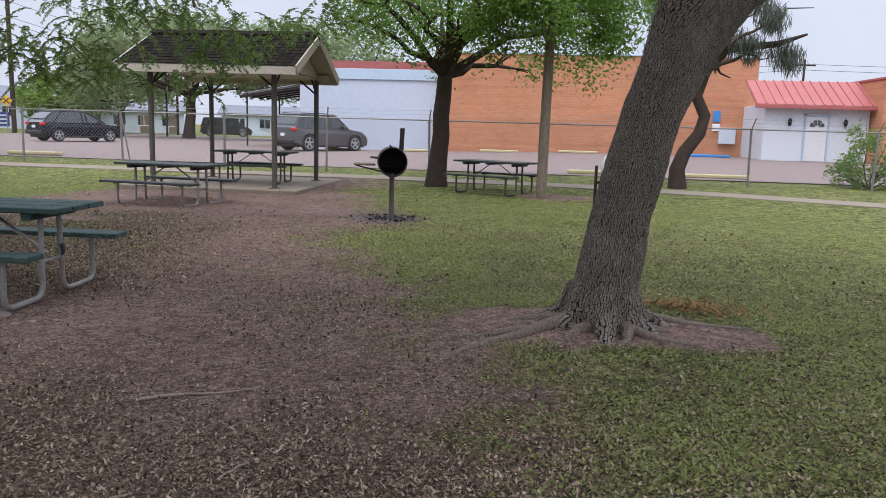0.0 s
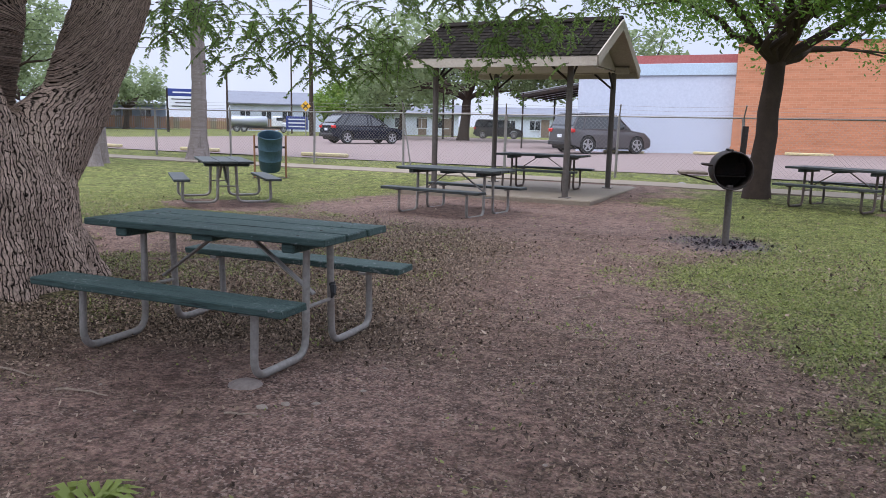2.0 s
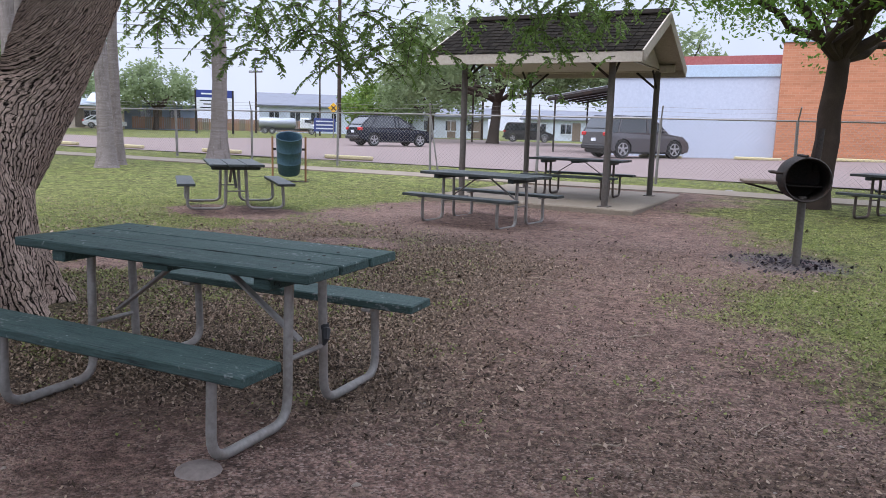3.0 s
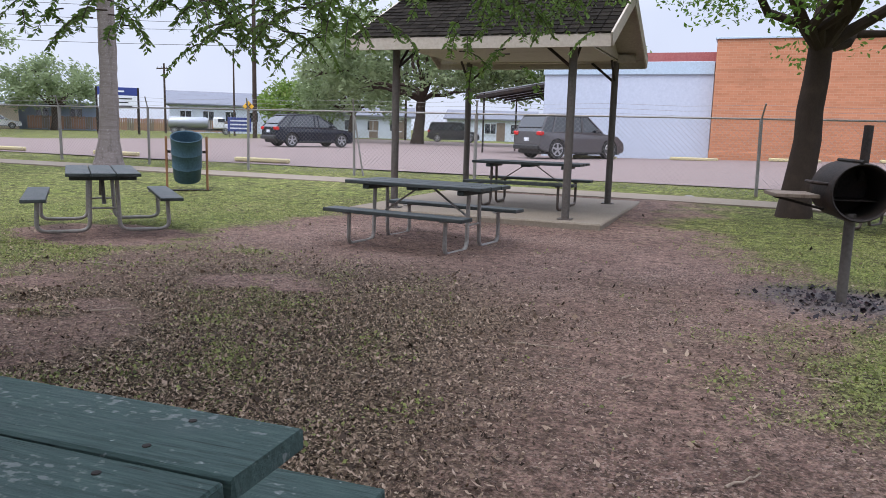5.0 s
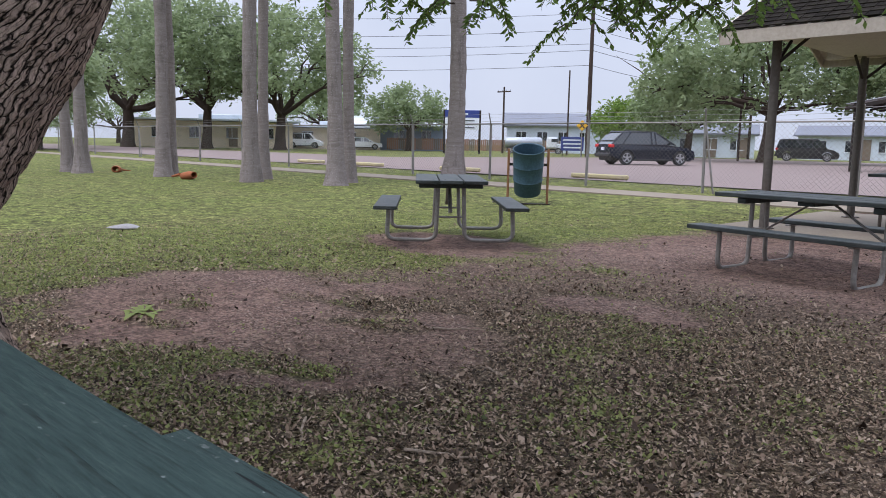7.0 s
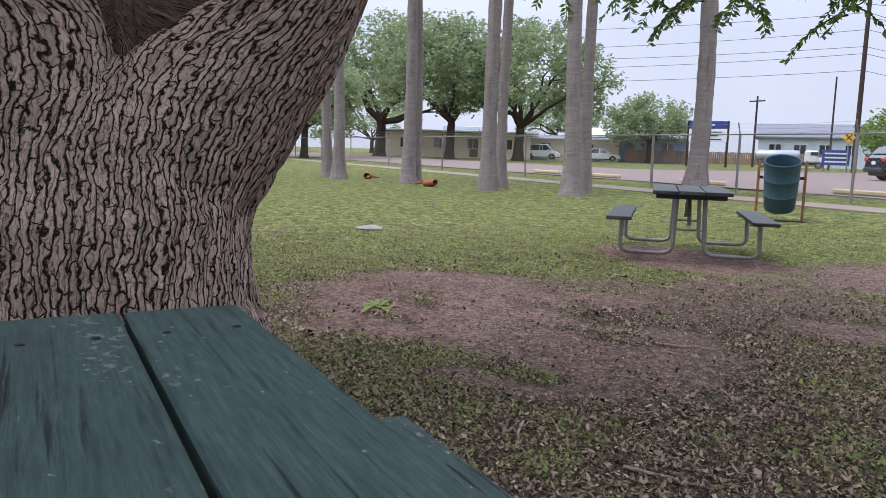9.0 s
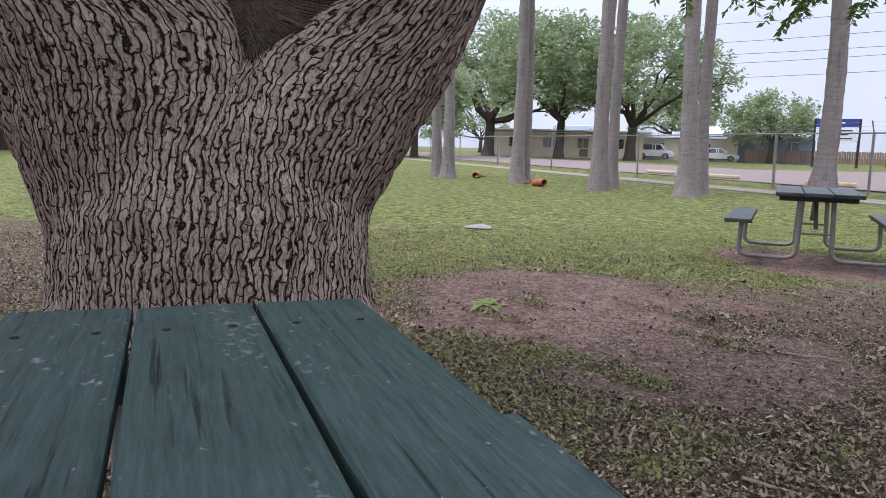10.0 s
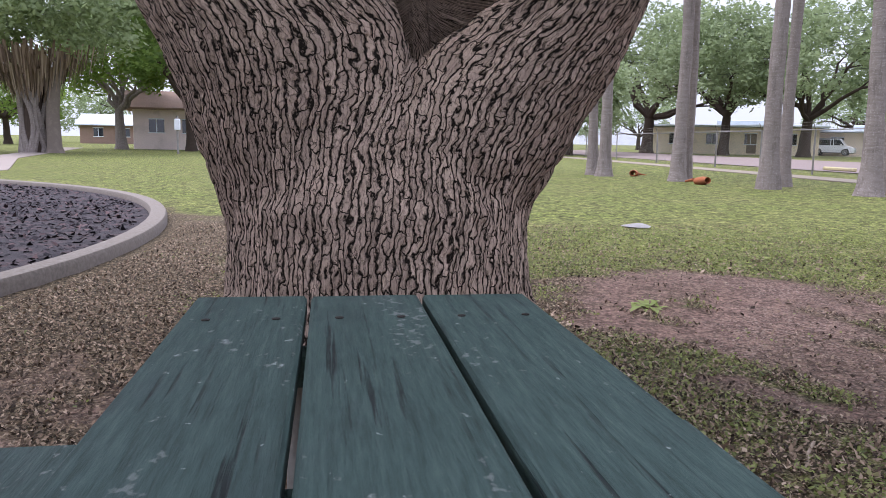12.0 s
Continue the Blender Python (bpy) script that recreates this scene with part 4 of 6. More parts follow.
def cell_gap(x, y, seed):
    """Distance to the border between the two nearest cells of a random pattern."""
    ix, iy = np.floor(x).astype(np.int64), np.floor(y).astype(np.int64)
    f1, f2 = np.full(x.shape, 9.0), np.full(x.shape, 9.0)
    for dx in (-1, 0, 1):
        for dy in (-1, 0, 1):
            jx, jy = ix + dx, iy + dy
            d = np.hypot(jx + lattice(jx, jy, 0, seed) - x, jy + lattice(jx, jy, 0, seed + 1) - y)
            f2 = np.minimum(f2, np.maximum(f1, d))
            f1 = np.minimum(f1, d)
    return f2 - f1


def bark(me, limbs, cell, stretch, depth, seed, lumps=0.02, girth=0.58):
    """Lumps and broad furrows as relief, and grain coordinates that run along the limbs."""
    n = len(me.vertices)
    co, no = np.empty(3 * n, np.float32), np.empty(3 * n, np.float32)
    me.vertices.foreach_get("co", co)
    me.vertices.foreach_get("normal", no)
    co, no = co.reshape(-1, 3).astype(float), no.reshape(-1, 3).astype(float)
    axes = np.array([[np.interp(co[:, 2], np.array(p)[:, 2], np.array(p)[:, k]) for k in (0, 1)] for p in limbs])
    (cx, cy), (hx, hy) = axes.mean(0) - np.array([[0.32], [0.0]]) * smooth(0.3, 2.0, co[:, 2]) * (len(limbs) > 1), 1 + (axes.max(0) - axes.min(0)) / 2 / girth
    u = np.arctan2((co[:, 1] - cy) / hy, (co[:, 0] - cx) / hx) * girth * np.sqrt(hy)
    u = u + 0.03 * (fbm(*(co.T * 2.2), seed + 3, 2) - 0.5)
    P = [np.array(p) for p in limbs]
    run = np.array([np.interp(co[:, 2], p[:, 2], np.concatenate([[0], np.cumsum(np.linalg.norm(np.diff(p, axis=0), axis=1))])) for p in P])
    off = np.hypot(co[:, 0] - axes[:, 0], co[:, 1] - axes[:, 1])
    near, here = off.argmin(0), np.arange(n)
    if len(limbs) > 1:
        own = np.arctan2(co[:, 1] - axes[near, 1, here], co[:, 0] - axes[near, 0, here]) * girth * 0.7
        u = u + (own - u) * smooth(1.2, 2.4, co[:, 2])
    along = run[near, here]
    v = along * stretch
    me.attributes.new("grain", "FLOAT_VECTOR", "POINT").data.foreach_set("vector", np.stack([along, u, u * 0], 1).astype(np.float32).ravel())
    w = fbm(co[:, 0] * 20, co[:, 1] * 20, co[:, 2] * 9, seed + 6, 3) - 0.5
    g = cell_gap(u / cell + 1.1 * w, v / cell + 0.8 * w, seed)
    rough = fbm(co[:, 0] * 55, co[:, 1] * 55, co[:, 2] * 20, seed + 9, 3) - 0.5
    h = depth * (smooth(0.0, 0.5, g) - 0.6) + 0.5 * depth * rough + lumps * (fbm(*(co.T * 2.5), seed + 11, 3) - 0.5)
    co = co + no * h[:, None]
    me.vertices.foreach_set("co", co.astype(np.float32).ravel())
    me.polygons.foreach_set("use_smooth", [True] * len(me.polygons))
    me.update()
    return me


def leaf_quads(centres, per, spread, size, aspect, seed, droop=0.0):
    r = np.random.RandomState(seed)
    c = np.repeat(np.asarray(centres, float), per, 0)
    n = len(c)
    o = r.randn(n, 3)
    o = o / np.linalg.norm(o, axis=1)[:, None] * (r.rand(n, 1) ** 0.45) * np.asarray(spread)
    c = c + o
    d = r.randn(n, 3)
    d[:, 2] = d[:, 2] * 0.6 - droop
    d /= np.linalg.norm(d, axis=1)[:, None]
    e = np.cross(d, r.randn(n, 3))
    e /= np.linalg.norm(e, axis=1)[:, None]
    s = size * (0.6 + 0.8 * r.rand(n, 1))
    up = np.cross(d, e) * s * 0.12
    return np.stack([c - d * s, c - e * s / aspect + up, c + d * s, c + e * s / aspect + up], 1)


def clumps(centre, radii, n, seed, hollow=0.45, flat=-0.55):
    """Clump centres through a crown with an uneven outline and gaps."""
    r = np.random.RandomState(seed)
    out = []
    while len(out) < n:
        v = r.randn(3)
        v /= np.linalg.norm(v)
        if v[2] < flat:
            continue
        k = hollow + (1 - hollow) * r.rand() ** 0.5
        k *= 0.78 + 0.5 * float(fbm(v[0] * 2.2 + 5, v[1] * 2.2 + 5, v[2] * 2.2 + 5, seed, 3))
        if float(fbm(v[0] * 3.5 + 9, v[1] * 3.5, v[2] * 3.5, seed + 3, 2)) < 0.40:
            continue
        out.append(np.asarray(centre) + v * np.asarray(radii) * k)
    return np.array(out)


def limb(a, b, sag=0.15, n=7, seed=0, wig=0.08):
    r = random.Random(seed)
    a, b = Vector(a), Vector(b)
    L = (b - a).length
    out = []
    for i in range(n):
        t = i / (n - 1)
        q = a.lerp(b, t) + Vector((0, 0, sag * L * math.sin(math.pi * t)))
        if 0 < i < n - 1:
            q += Vector((r.uniform(-1, 1), r.uniform(-1, 1), r.uniform(-0.6, 0.6))) * wig * L * 0.5
        out.append(q)
    return out


def taper(r0, r1, n):
    return [r0 + (r1 - r0) * (i / (n - 1)) ** 0.8 for i in range(n)]


def crown_limbs(b, fork, targets, r0, seed, twigs=2):
    rr = random.Random(seed)
    for i, c in enumerate(targets):
        path = limb(fork, c, 0.06, 7, seed + i, 0.12)
        b.tube(path, taper(r0 * rr.uniform(0.7, 1.0), 0.018, 7), 8)
        for k in range(twigs):
            q = path[rr.choice((3, 4, 5))]
            e = q + Vector((rr.uniform(-1, 1), rr.uniform(-1, 1), rr.uniform(-0.2, 0.9))) * (Vector(c) - Vector(fork)).length * 0.35
            b.tube(limb(q, e, 0.05, 5, seed + 50 + i * 3 + k, 0.15), taper(r0 * 0.3, 0.01, 5), 6)


# the big oak by the table
OAK_R = [(-4.95, 4.33, -0.1), (-4.95, 4.40, 0.7), (-4.89, 4.60, 1.05), (-4.82, 4.94, 1.45), (-4.72, 5.20, 2.15), (-4.6, 5.42, 2.9), (-4.3, 6.1, 3.9), (-3.8, 7.1, 4.8)]
OAK_L = [(-4.95, 4.33, -0.1), (-4.95, 4.26, 0.7), (-4.97, 4.12, 1.05), (-5.00, 3.98, 1.45), (-5.15, 3.62, 2.15), (-5.4, 2.95, 3.0), (-5.9, 2.3, 4.0), (-6.6, 1.4, 4.9)]
# OAK_B's upper bend is invented: out of view, it shades the crotch from above.
OAK_B = [(-5.25, 4.33, 0.6), (-5.62, 4.56, 1.3), (-5.55, 4.62, 2.0), (-5.35, 4.65, 2.8), (-5.7, 5.2, 3.9), (-6.5, 6.0, 4.7)]


def swell(path, k=1.15, o=(-2.14, 4.25, 1.08)):
    return [tuple(b + k * (a - b) for a, b in zip(p, o)) for p in path]


OAK_R, OAK_L, OAK_B = swell(OAK_R), swell(OAK_L), swell(OAK_B)
oak_tubes = [
    ([(-5.37, 4.34, z) for z in (-0.3, 0.0, 0.1, 0.22, 0.47, 0.82, 1.1, 1.27)], [0.78, 0.72, 0.69, 0.67, 0.645, 0.62, 0.49, 0.25], 40),
    (OAK_R, [0.46, 0.52, 0.40, 0.282, 0.293, 0.30, 0.26, 0.19], 28),
    (OAK_L, [0.46, 0.525, 0.475, 0.480, 0.483, 0.41, 0.33, 0.22], 28),
    (OAK_B, [0.41, 0.41, 0.44, 0.39, 0.27, 0.18], 24),
]
for k in range(9):
    a = 2 * math.pi * k / 9 + 0.3
    d = Vector((math.cos(a), math.sin(a), 0))
    o = Vector((-5.37, 4.34, 0))
    oak_tubes.append(([o + d * 0.52 + Vector((0, 0, 0.40)), o + d * 0.63 + Vector((0, 0, 0.16)), o + d * 0.74 + Vector((0, 0, 0.02)), o + d * 0.88 + Vector((0, 0, -0.12))], [0.17, 0.15, 0.12, 0.06], 12))
oak = thing("oak_tree", "massive old tree with deeply furrowed bark and forked trunk", "tree", (0, 0, 0))
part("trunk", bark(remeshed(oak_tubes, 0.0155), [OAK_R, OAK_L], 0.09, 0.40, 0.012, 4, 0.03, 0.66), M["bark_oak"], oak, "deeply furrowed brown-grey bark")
HANG = [(-6.3, 7.4, 2.55), (-6.05, 7.6, 2.25), (-5.8, 7.8, 2.4), (-5.3, 8.2, 2.6), (-5.0, 8.4, 2.12), (-4.75, 8.6, 2.08), (-4.4, 8.8, 2.25), (-4.1, 9.0, 2.85),
        (-3.7, 9.2, 3.0), (-3.08, 9.5, 2.3), (-3.2, 9.4, 2.2), (-2.7, 9.6, 2.7), (-1.9, 9.7, 2.98), (-1.3, 9.9, 3.05), (-5.5, 9.4, 3.3), (-4.6, 9.9, 3.4), (-3.4, 9.9, 3.3), (-6.6, 8.6, 2.85), (-7.1, 8.0, 2.75)]
upper = Build()
crown_limbs(upper, OAK_R[-1], [(x, y, z + 0.9) for x, y, z in HANG[::2]] + [(-2, 7, 6.2), (-4.5, 8.5, 6.5), (-1.5, 5.2, 6)], 0.10, 300, 3)
crown_limbs(upper, OAK_L[-1], [(-8.5, -1, 5.5), (-6, -2.5, 6), (-9, 2.5, 6), (-4, -0.5, 6.4)], 0.14, 340, 2)
crown_limbs(upper, OAK_B[-1], [(-8.6, 7.4, 5.5), (-7.5, 9, 5.6), (-9.5, 5, 6), (-6.4, 6.4, 6.6)], 0.11, 380, 2)
part("branches", upper, M["bark_grey"], oak)


def sprays(spots, seed, per=10, reach=0.55, leaf=0.028):
    """Hanging twigs with narrow leaflets on both sides."""
    r = random.Random(seed)
    stems, Q = Build(), []
    for c in spots:
        for _ in range(per):
            a = r.uniform(0, 2 * math.pi)
            o = Vector(c) + Vector((r.gauss(0, 0.22), r.gauss(0, 0.22), r.uniform(-0.15, 0.25)))
            L = reach * r.uniform(0.5, 1.1)
            d = Vector((math.cos(a), math.sin(a), 0))
            path = [o + d * L * t * 0.75 + Vector((0, 0, 0.05 * t - 0.62 * L * t * t)) for t in (0, 0.25, 0.5, 0.75, 1.0)]
            stems.tube(path, [0.006, 0.005, 0.004, 0.003, 0.002], 4, False)
            n = int(40 * L / 0.5)
            for i in range(n):
                t = 0.15 + 0.85 * i / n
                k = min(3, int(t * 4))
                p = path[k].lerp(path[k + 1], t * 4 - k)
                tang = (path[k + 1] - path[k]).normalized()
                side = tang.cross(Vector((0, 0, 1))).normalized() * (1 if i % 2 else -1)
                v = (side + tang * r.uniform(0.2, 0.9) + Vector((r.gauss(0, 0.25), r.gauss(0, 0.25), r.uniform(-0.8, 0.1)))).normalized()
                s = leaf * r.uniform(0.7, 1.3)
                w = v.cross(Vector((r.gauss(0, 1), r.gauss(0, 1), r.gauss(0, 1)))).normalized() * s * 0.43
                Q.append((p, p + v * s * 0.9 + w, p + v * s * 2, p + v * s * 0.9 - w))
    return stems, np.array([[tuple(x) for x in q] for q in Q])


rs = random.Random(12)
spots = [(x + rs.gauss(0, 0.16), y + rs.gauss(0, 0.25), z - 0.12 + rs.uniform(-0.1, 0.45)) for x, y, z in HANG for _ in range(3)]
stems, leaves = sprays(spots, 77)
tagged(part("twig", stems, M["bark_dark"], oak), kind="stuff")
unseen_canopy = np.concatenate([clumps((-4.0, 4.0, 6.2), (7.4, 7.2, 2.8), 620, 71, 0.5, -0.3)])
# Extra clumps, never in view, added to shade the near ground and trunk.
unseen_canopy = np.concatenate([unseen_canopy, clumps((-1.7, 0.7, 5.5), (3.4, 2.7, 1.2), 420, 75, 0.2, -0.6)])
unseen_canopy = np.concatenate([unseen_canopy, clumps((-4.2, 1.3, 5.0), (2.3, 1.5, 0.9), 130, 78, 0.1, -0.8)])
unseen_canopy = unseen_canopy[(unseen_canopy[:, 2] > 4.3)]
# Dense unseen clump over the fork, added to darken the crotch.
unseen_canopy = np.concatenate([unseen_canopy, clumps((-5.3, 4.5, 4.6), (1.5, 1.4, 0.9), 170, 79, 0.1, -0.8)])
part("crown", quads_mesh("crown", np.concatenate([leaves, leaf_quads(unseen_canopy, 26, 0.6, 0.09, 2.4, 72, 0.4)])), M["leaf_ash"], oak, "hanging sprays of narrow green leaves, plus unseen shading clumps above")


def roots(centre, rad, n, length, seed, tree):
    r = random.Random(seed)
    for i in range(n):
        a = 2 * math.pi * (i + r.uniform(-0.3, 0.3)) / n
        pts, rr = [], []
        L = length * r.uniform(0.5, 1.2)
        for k in range(9):
            t = k / 8
            a += r.uniform(-0.16, 0.16)
            d = rad * 0.75 + L * t
            x, y = centre[0] + d * math.cos(a), centre[1] + d * math.sin(a)
            pts.append((x, y, gz(x, y) + 0.015 * (1 - t) - 0.025 * t + 0.012 * math.sin(5 * t + i)))
            rr.append(0.05 * (1 - t) ** 0.8 + 0.008)
        part("root", Build().tube(pts, rr, 8), M["root"], tree, "worn surface root", soft=True)


roots((-5.37, 4.34), 0.8, 7, 0.2, 3, oak)

# the leaning tree on the right
LEAN = [(2.26, 3.95, -0.15), (2.30, 3.96, 0.3), (2.40, 4.0, 0.9), (2.57, 4.08, 1.6), (2.76, 4.15, 2.05), (3.12, 4.3, 2.5), (4.1, 4.7, 3.2), (5.0, 5.2, 4.1)]
LEAN2 = [(2.57, 4.08, 1.6), (2.70, 4.15, 2.1), (2.86, 4.25, 2.9), (2.7, 4.6, 3.8), (2.3, 5.2, 4.8)]
lean_tubes = [(LEAN, [0.34, 0.245, 0.21, 0.215, 0.235, 0.2, 0.15, 0.09], 24), (LEAN2, [0.17, 0.19, 0.17, 0.13, 0.08], 20)]
for k in range(7):
    a = 2 * math.pi * k / 7 + 0.2
    d, o = Vector((math.cos(a), math.sin(a), 0)), Vector((2.29, 3.96, 0))
    lean_tubes.append(([o + d * 0.16 + Vector((0, 0, 0.34)), o + d * 0.27 + Vector((0, 0, 0.12)), o + d * 0.42 + Vector((0, 0, 0.06)), o + d * 0.62 + Vector((0, 0, -0.02))], [0.10, 0.09, 0.065, 0.03], 10))
lean = thing("leaning_tree", "leaning tree with grey scaly bark and roots in bare soil", "tree")
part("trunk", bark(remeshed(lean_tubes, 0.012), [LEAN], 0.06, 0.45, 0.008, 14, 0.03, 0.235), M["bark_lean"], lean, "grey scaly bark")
part("knot", Build().lathe([(0.06, -0.04), (0.052, 0.008), (0.036, 0.012), (0.026, -0.01), (0.0, -0.02)], 16, pose(2.72, 3.985, 2.15, 90, 0, -10)), M["bark_dark"], lean, "dark healed branch knot", soft=True)
roots((2.29, 3.96), 0.32, 7, 0.55, 4, lean)


def long_root(pts, r0, tree):
    rr = random.Random(len(pts))
    P = [Vector((x, y, 0)) for x, y in pts]
    path, rad = [], []
    for i in range(25):
        t = i / 24 * (len(P) - 1)
        k = min(int(t), len(P) - 2)
        q = P[k].lerp(P[k + 1], t - k) + Vector((rr.gauss(0, 0.008), rr.gauss(0, 0.008), 0))
        s = i / 24
        path.append((q.x, q.y, gz(q.x, q.y) + 0.03 * (1 - s) ** 1.5 - 0.012 * s + 0.008 * math.sin(9 * s)))
        rad.append(0.62 * r0 * (1 - s) ** 0.7 + 0.008)
    part("root", Build().tube(path, rad, 10), M["root"], tree, "worn surface root", soft=True)


long_root([(2.2, 3.9), (1.95, 3.72), (1.72, 3.55), (1.5, 3.42), (1.28, 3.12), (1.16, 2.9)], 0.075, lean)
long_root([(1.72, 3.55), (1.45, 3.55), (1.2, 3.5)], 0.035, lean)
long_root([(2.35, 3.8), (2.55, 3.62), (2.85, 3.6), (3.0, 3.66)], 0.06, lean)
long_root([(2.45, 4.05), (2.8, 4.2), (3.2, 4.25), (3.55, 4.3)], 0.05, lean)
lb = Build()
crown_limbs(lb, LEAN[-1], [(6.5, 5, 5.5), (5.5, 7, 6), (6, 3, 6)], 0.07, 500)
crown_limbs(lb, LEAN2[-1], [(1, 6, 6), (3, 7, 6), (2, 3.5, 6.5)], 0.06, 520)
part("branches", lb, M["bark_grey"], lean)
# Unseen clumps, set over the path and the tree's foot to shade the soil.
hi = clumps((2.0, 0.3, 6.2), (5.2, 4.6, 1.6), 620, 73, 0.3, -0.4)
hi = np.concatenate([hi, clumps((2.5, 2.9, 5.6), (2.2, 1.6, 0.8), 110, 83, 0.1, -0.8)])
part("crown", quads_mesh("crown", leaf_quads(hi, 32, 0.6, 0.10, 2.4, 74, 0.3)), M["leaf_ash"], lean)


def broad_tree(name, label, at, trunk_h, r0, crown_c, crown_r, n, per, leaf, spread, bark_key, leaf_key, seed, lean_by=(0, 0), forks=9, droop=0.3, hollow=0.35, flat=-0.55, group="", twigs=2, kind_label=""):
    t = thing(name, label, "tree", (0, 0, 0), 0, group)
    x, y, z = at
    fork = (x + lean_by[0], y + lean_by[1], z + trunk_h)
    b = Build()
    path = limb((x, y, z - 0.15), fork, 0, 7, seed, 0.022)
    rr = [r0 * k for k in (1.45, 1.12, 1.0, 0.94, 0.9, 0.86, 0.8)]
    b.tube(path, rr, 14)
    C = clumps(crown_c, crown_r, n, seed, hollow, flat)
    pick = np.random.RandomState(seed).choice(len(C), forks, False)
    crown_limbs(b, fork, [tuple(C[i]) for i in pick], r0 * 0.62, seed + 7, twigs)
    part("trunk", b, M[bark_key], t, soft=True)
    part("crown", quads_mesh("crown", leaf_quads(C, per, spread, leaf, 2.2, seed + 1, droop)), M[leaf_key], t)
    return t


shade = broad_tree("shade_tree", "dark-trunked tree with bright green drooping leaves behind the picnic table", (-0.48, 17.2, 0.02), 2.75, 0.225, (0.7, 17.0, 4.55), (3.8, 3.4, 2.4), 290, 95, 0.052, 0.55, "bark_dark", "leaf_bright", 21, (0.15, 0), 16, 0.5, 0.3, -0.7, twigs=3)
C = clumps((2.2, 15.1, 4.3), (1.9, 1.4, 1.35), 110, 23, 0.2, -0.8)
eb = Build()
for i in range(7):
    eb.tube(limb((0.3, 17.0, 3.6), tuple(C[i * 9]), 0.12, 7, 130 + i, 0.1), taper(0.06, 0.012, 7), 6)
part("low_branches", eb, M["bark_dark"], shade)
part("low_crown", quads_mesh("low_crown", leaf_quads(C, 120, 0.42, 0.052, 2.2, 24, 0.5)), M["leaf_bright"], shade)


# casuarina-like tree with a crooked trunk
def crooked_tree():
    t = thing("crooked_tree", "crooked dark tree with wispy grey-green needles beside the walk", "tree")
    x, y = 5.75, 19.0
    z = gz(x, y)
    path = [(x, y, z - 0.1), (x - 0.05, y, z + 0.5), (x + 0.1, y, z + 0.95), (x + 0.45, y, z + 1.45), (x + 0.55, y, z + 1.9), (x + 0.3, y, z + 2.4), (x + 0.5, y, z + 3.1), (x + 1.0, y, z + 3.6), (x + 2.2, y, z + 3.75), (x + 2.9, y, z + 4.0)]
    b = Build().tube(path, [0.26, 0.2, 0.18, 0.16, 0.15, 0.15, 0.14, 0.11, 0.08, 0.03], 14)
    for i, (dx, dz) in enumerate(((2.1, 3.4), (1.6, 4.6), (-0.9, 3.6), (2.9, 4.6), (-0.3, 4.9), (1.2, 2.9))):
        b.tube(limb((x + 0.5, y, z + 3.1), (x + dx, y + 0.3 * (i % 3 - 1), z + dz), 0.1, 7, 60 + i, 0.2), taper(0.07, 0.01, 7), 6)
    part("trunk", b, M["bark_dark"], t, soft=True)
    r = np.random.RandomState(8)
    C = np.array([(x + a, y + 0.3 * c, z + k) for a, c, k in ((-0.8, 0, 3.5), (-0.3, 1, 3.0), (0.3, -1, 3.3), (0.2, 1, 2.9), (-0.5, 0, 4.3), (0.6, 0, 4.4), (-0.9, 1, 4.9), (0.3, 0, 5.2), (1.6, 0, 3.6), (2.3, 0, 3.5), (1.4, 1, 4.9), (-0.2, -1, 4.0), (1.9, 0, 4.4))])
    C = np.concatenate([C, C + r.randn(*C.shape) * 0.25])
    q = leaf_quads(C, 420, (0.36, 0.36, 0.42), 0.15, 16, 9, 2.6)
    part("crown", quads_mesh("crown", q), M["needle"], t, "wispy grey-green hanging needles")


crooked_tree()


# ---- palms ----
def palm(x, y, h, r, lean_x, seed, lean_y=0.0):
    z = gz(x, y)
    t = thing("palm_tree", "tall palm with a smooth grey trunk swollen at the base", "palm tree", (0, 0, 0), 0, "row of palms by the fence")
    n = 60
    path = [(x + lean_x * (i / n) ** 1.2 * h + 0.05 * math.sin(i / n * 5 + seed * 2), y + lean_y * (i / n) * h + 0.05 * math.sin(i / n * 6 + seed), z - 0.1 + (h + 0.1) * i / n) for i in range(n + 1)]
    rr = [(r * (1 + 0.85 * math.exp(-i / n * h / 0.55) - 0.18 * i / n)) * (0.93 + 0.03 * math.sin(i * 2.3 + seed) + 0.03 * math.sin(i * 0.7 + 2 * seed)) for i in range(n + 1)]
    part("trunk", Build().tube(path, rr, 16), M["bark_palm"], t, soft=True)
    top = Vector(path[-1])
    rr2 = random.Random(seed)
    b = Build()
    for k in range(26):
        a, up = rr2.uniform(0, 2 * math.pi), rr2.uniform(-0.5, 1.0)
        d = Vector((math.cos(a), math.sin(a), 0))
        stem = [top + d * s + Vector((0, 0, up * s - 0.35 * s * s)) for s in (0, 0.4, 0.8, 1.15)]
        b.tube(stem, [0.03, 0.02, 0.015, 0.01], 4)
        hub = stem[-1]
        for j in range(14):
            w = -1.2 + 2.4 * j / 13
            v = (d * math.cos(w) + Vector((-d.y, d.x, 0)) * math.sin(w) + Vector((0, 0, up * 0.5 - 0.5))).normalized()
            s = Vector((-v.y, v.x, 0.1)).normalized() * 0.03
            b.add([hub, hub + v * 0.4 + s, hub + v * 0.9 - Vector((0, 0, 0.15)), hub + v * 0.4 - s], [(0, 1, 2, 3)])
    part("crown", b, M["leaf_oak"], t)


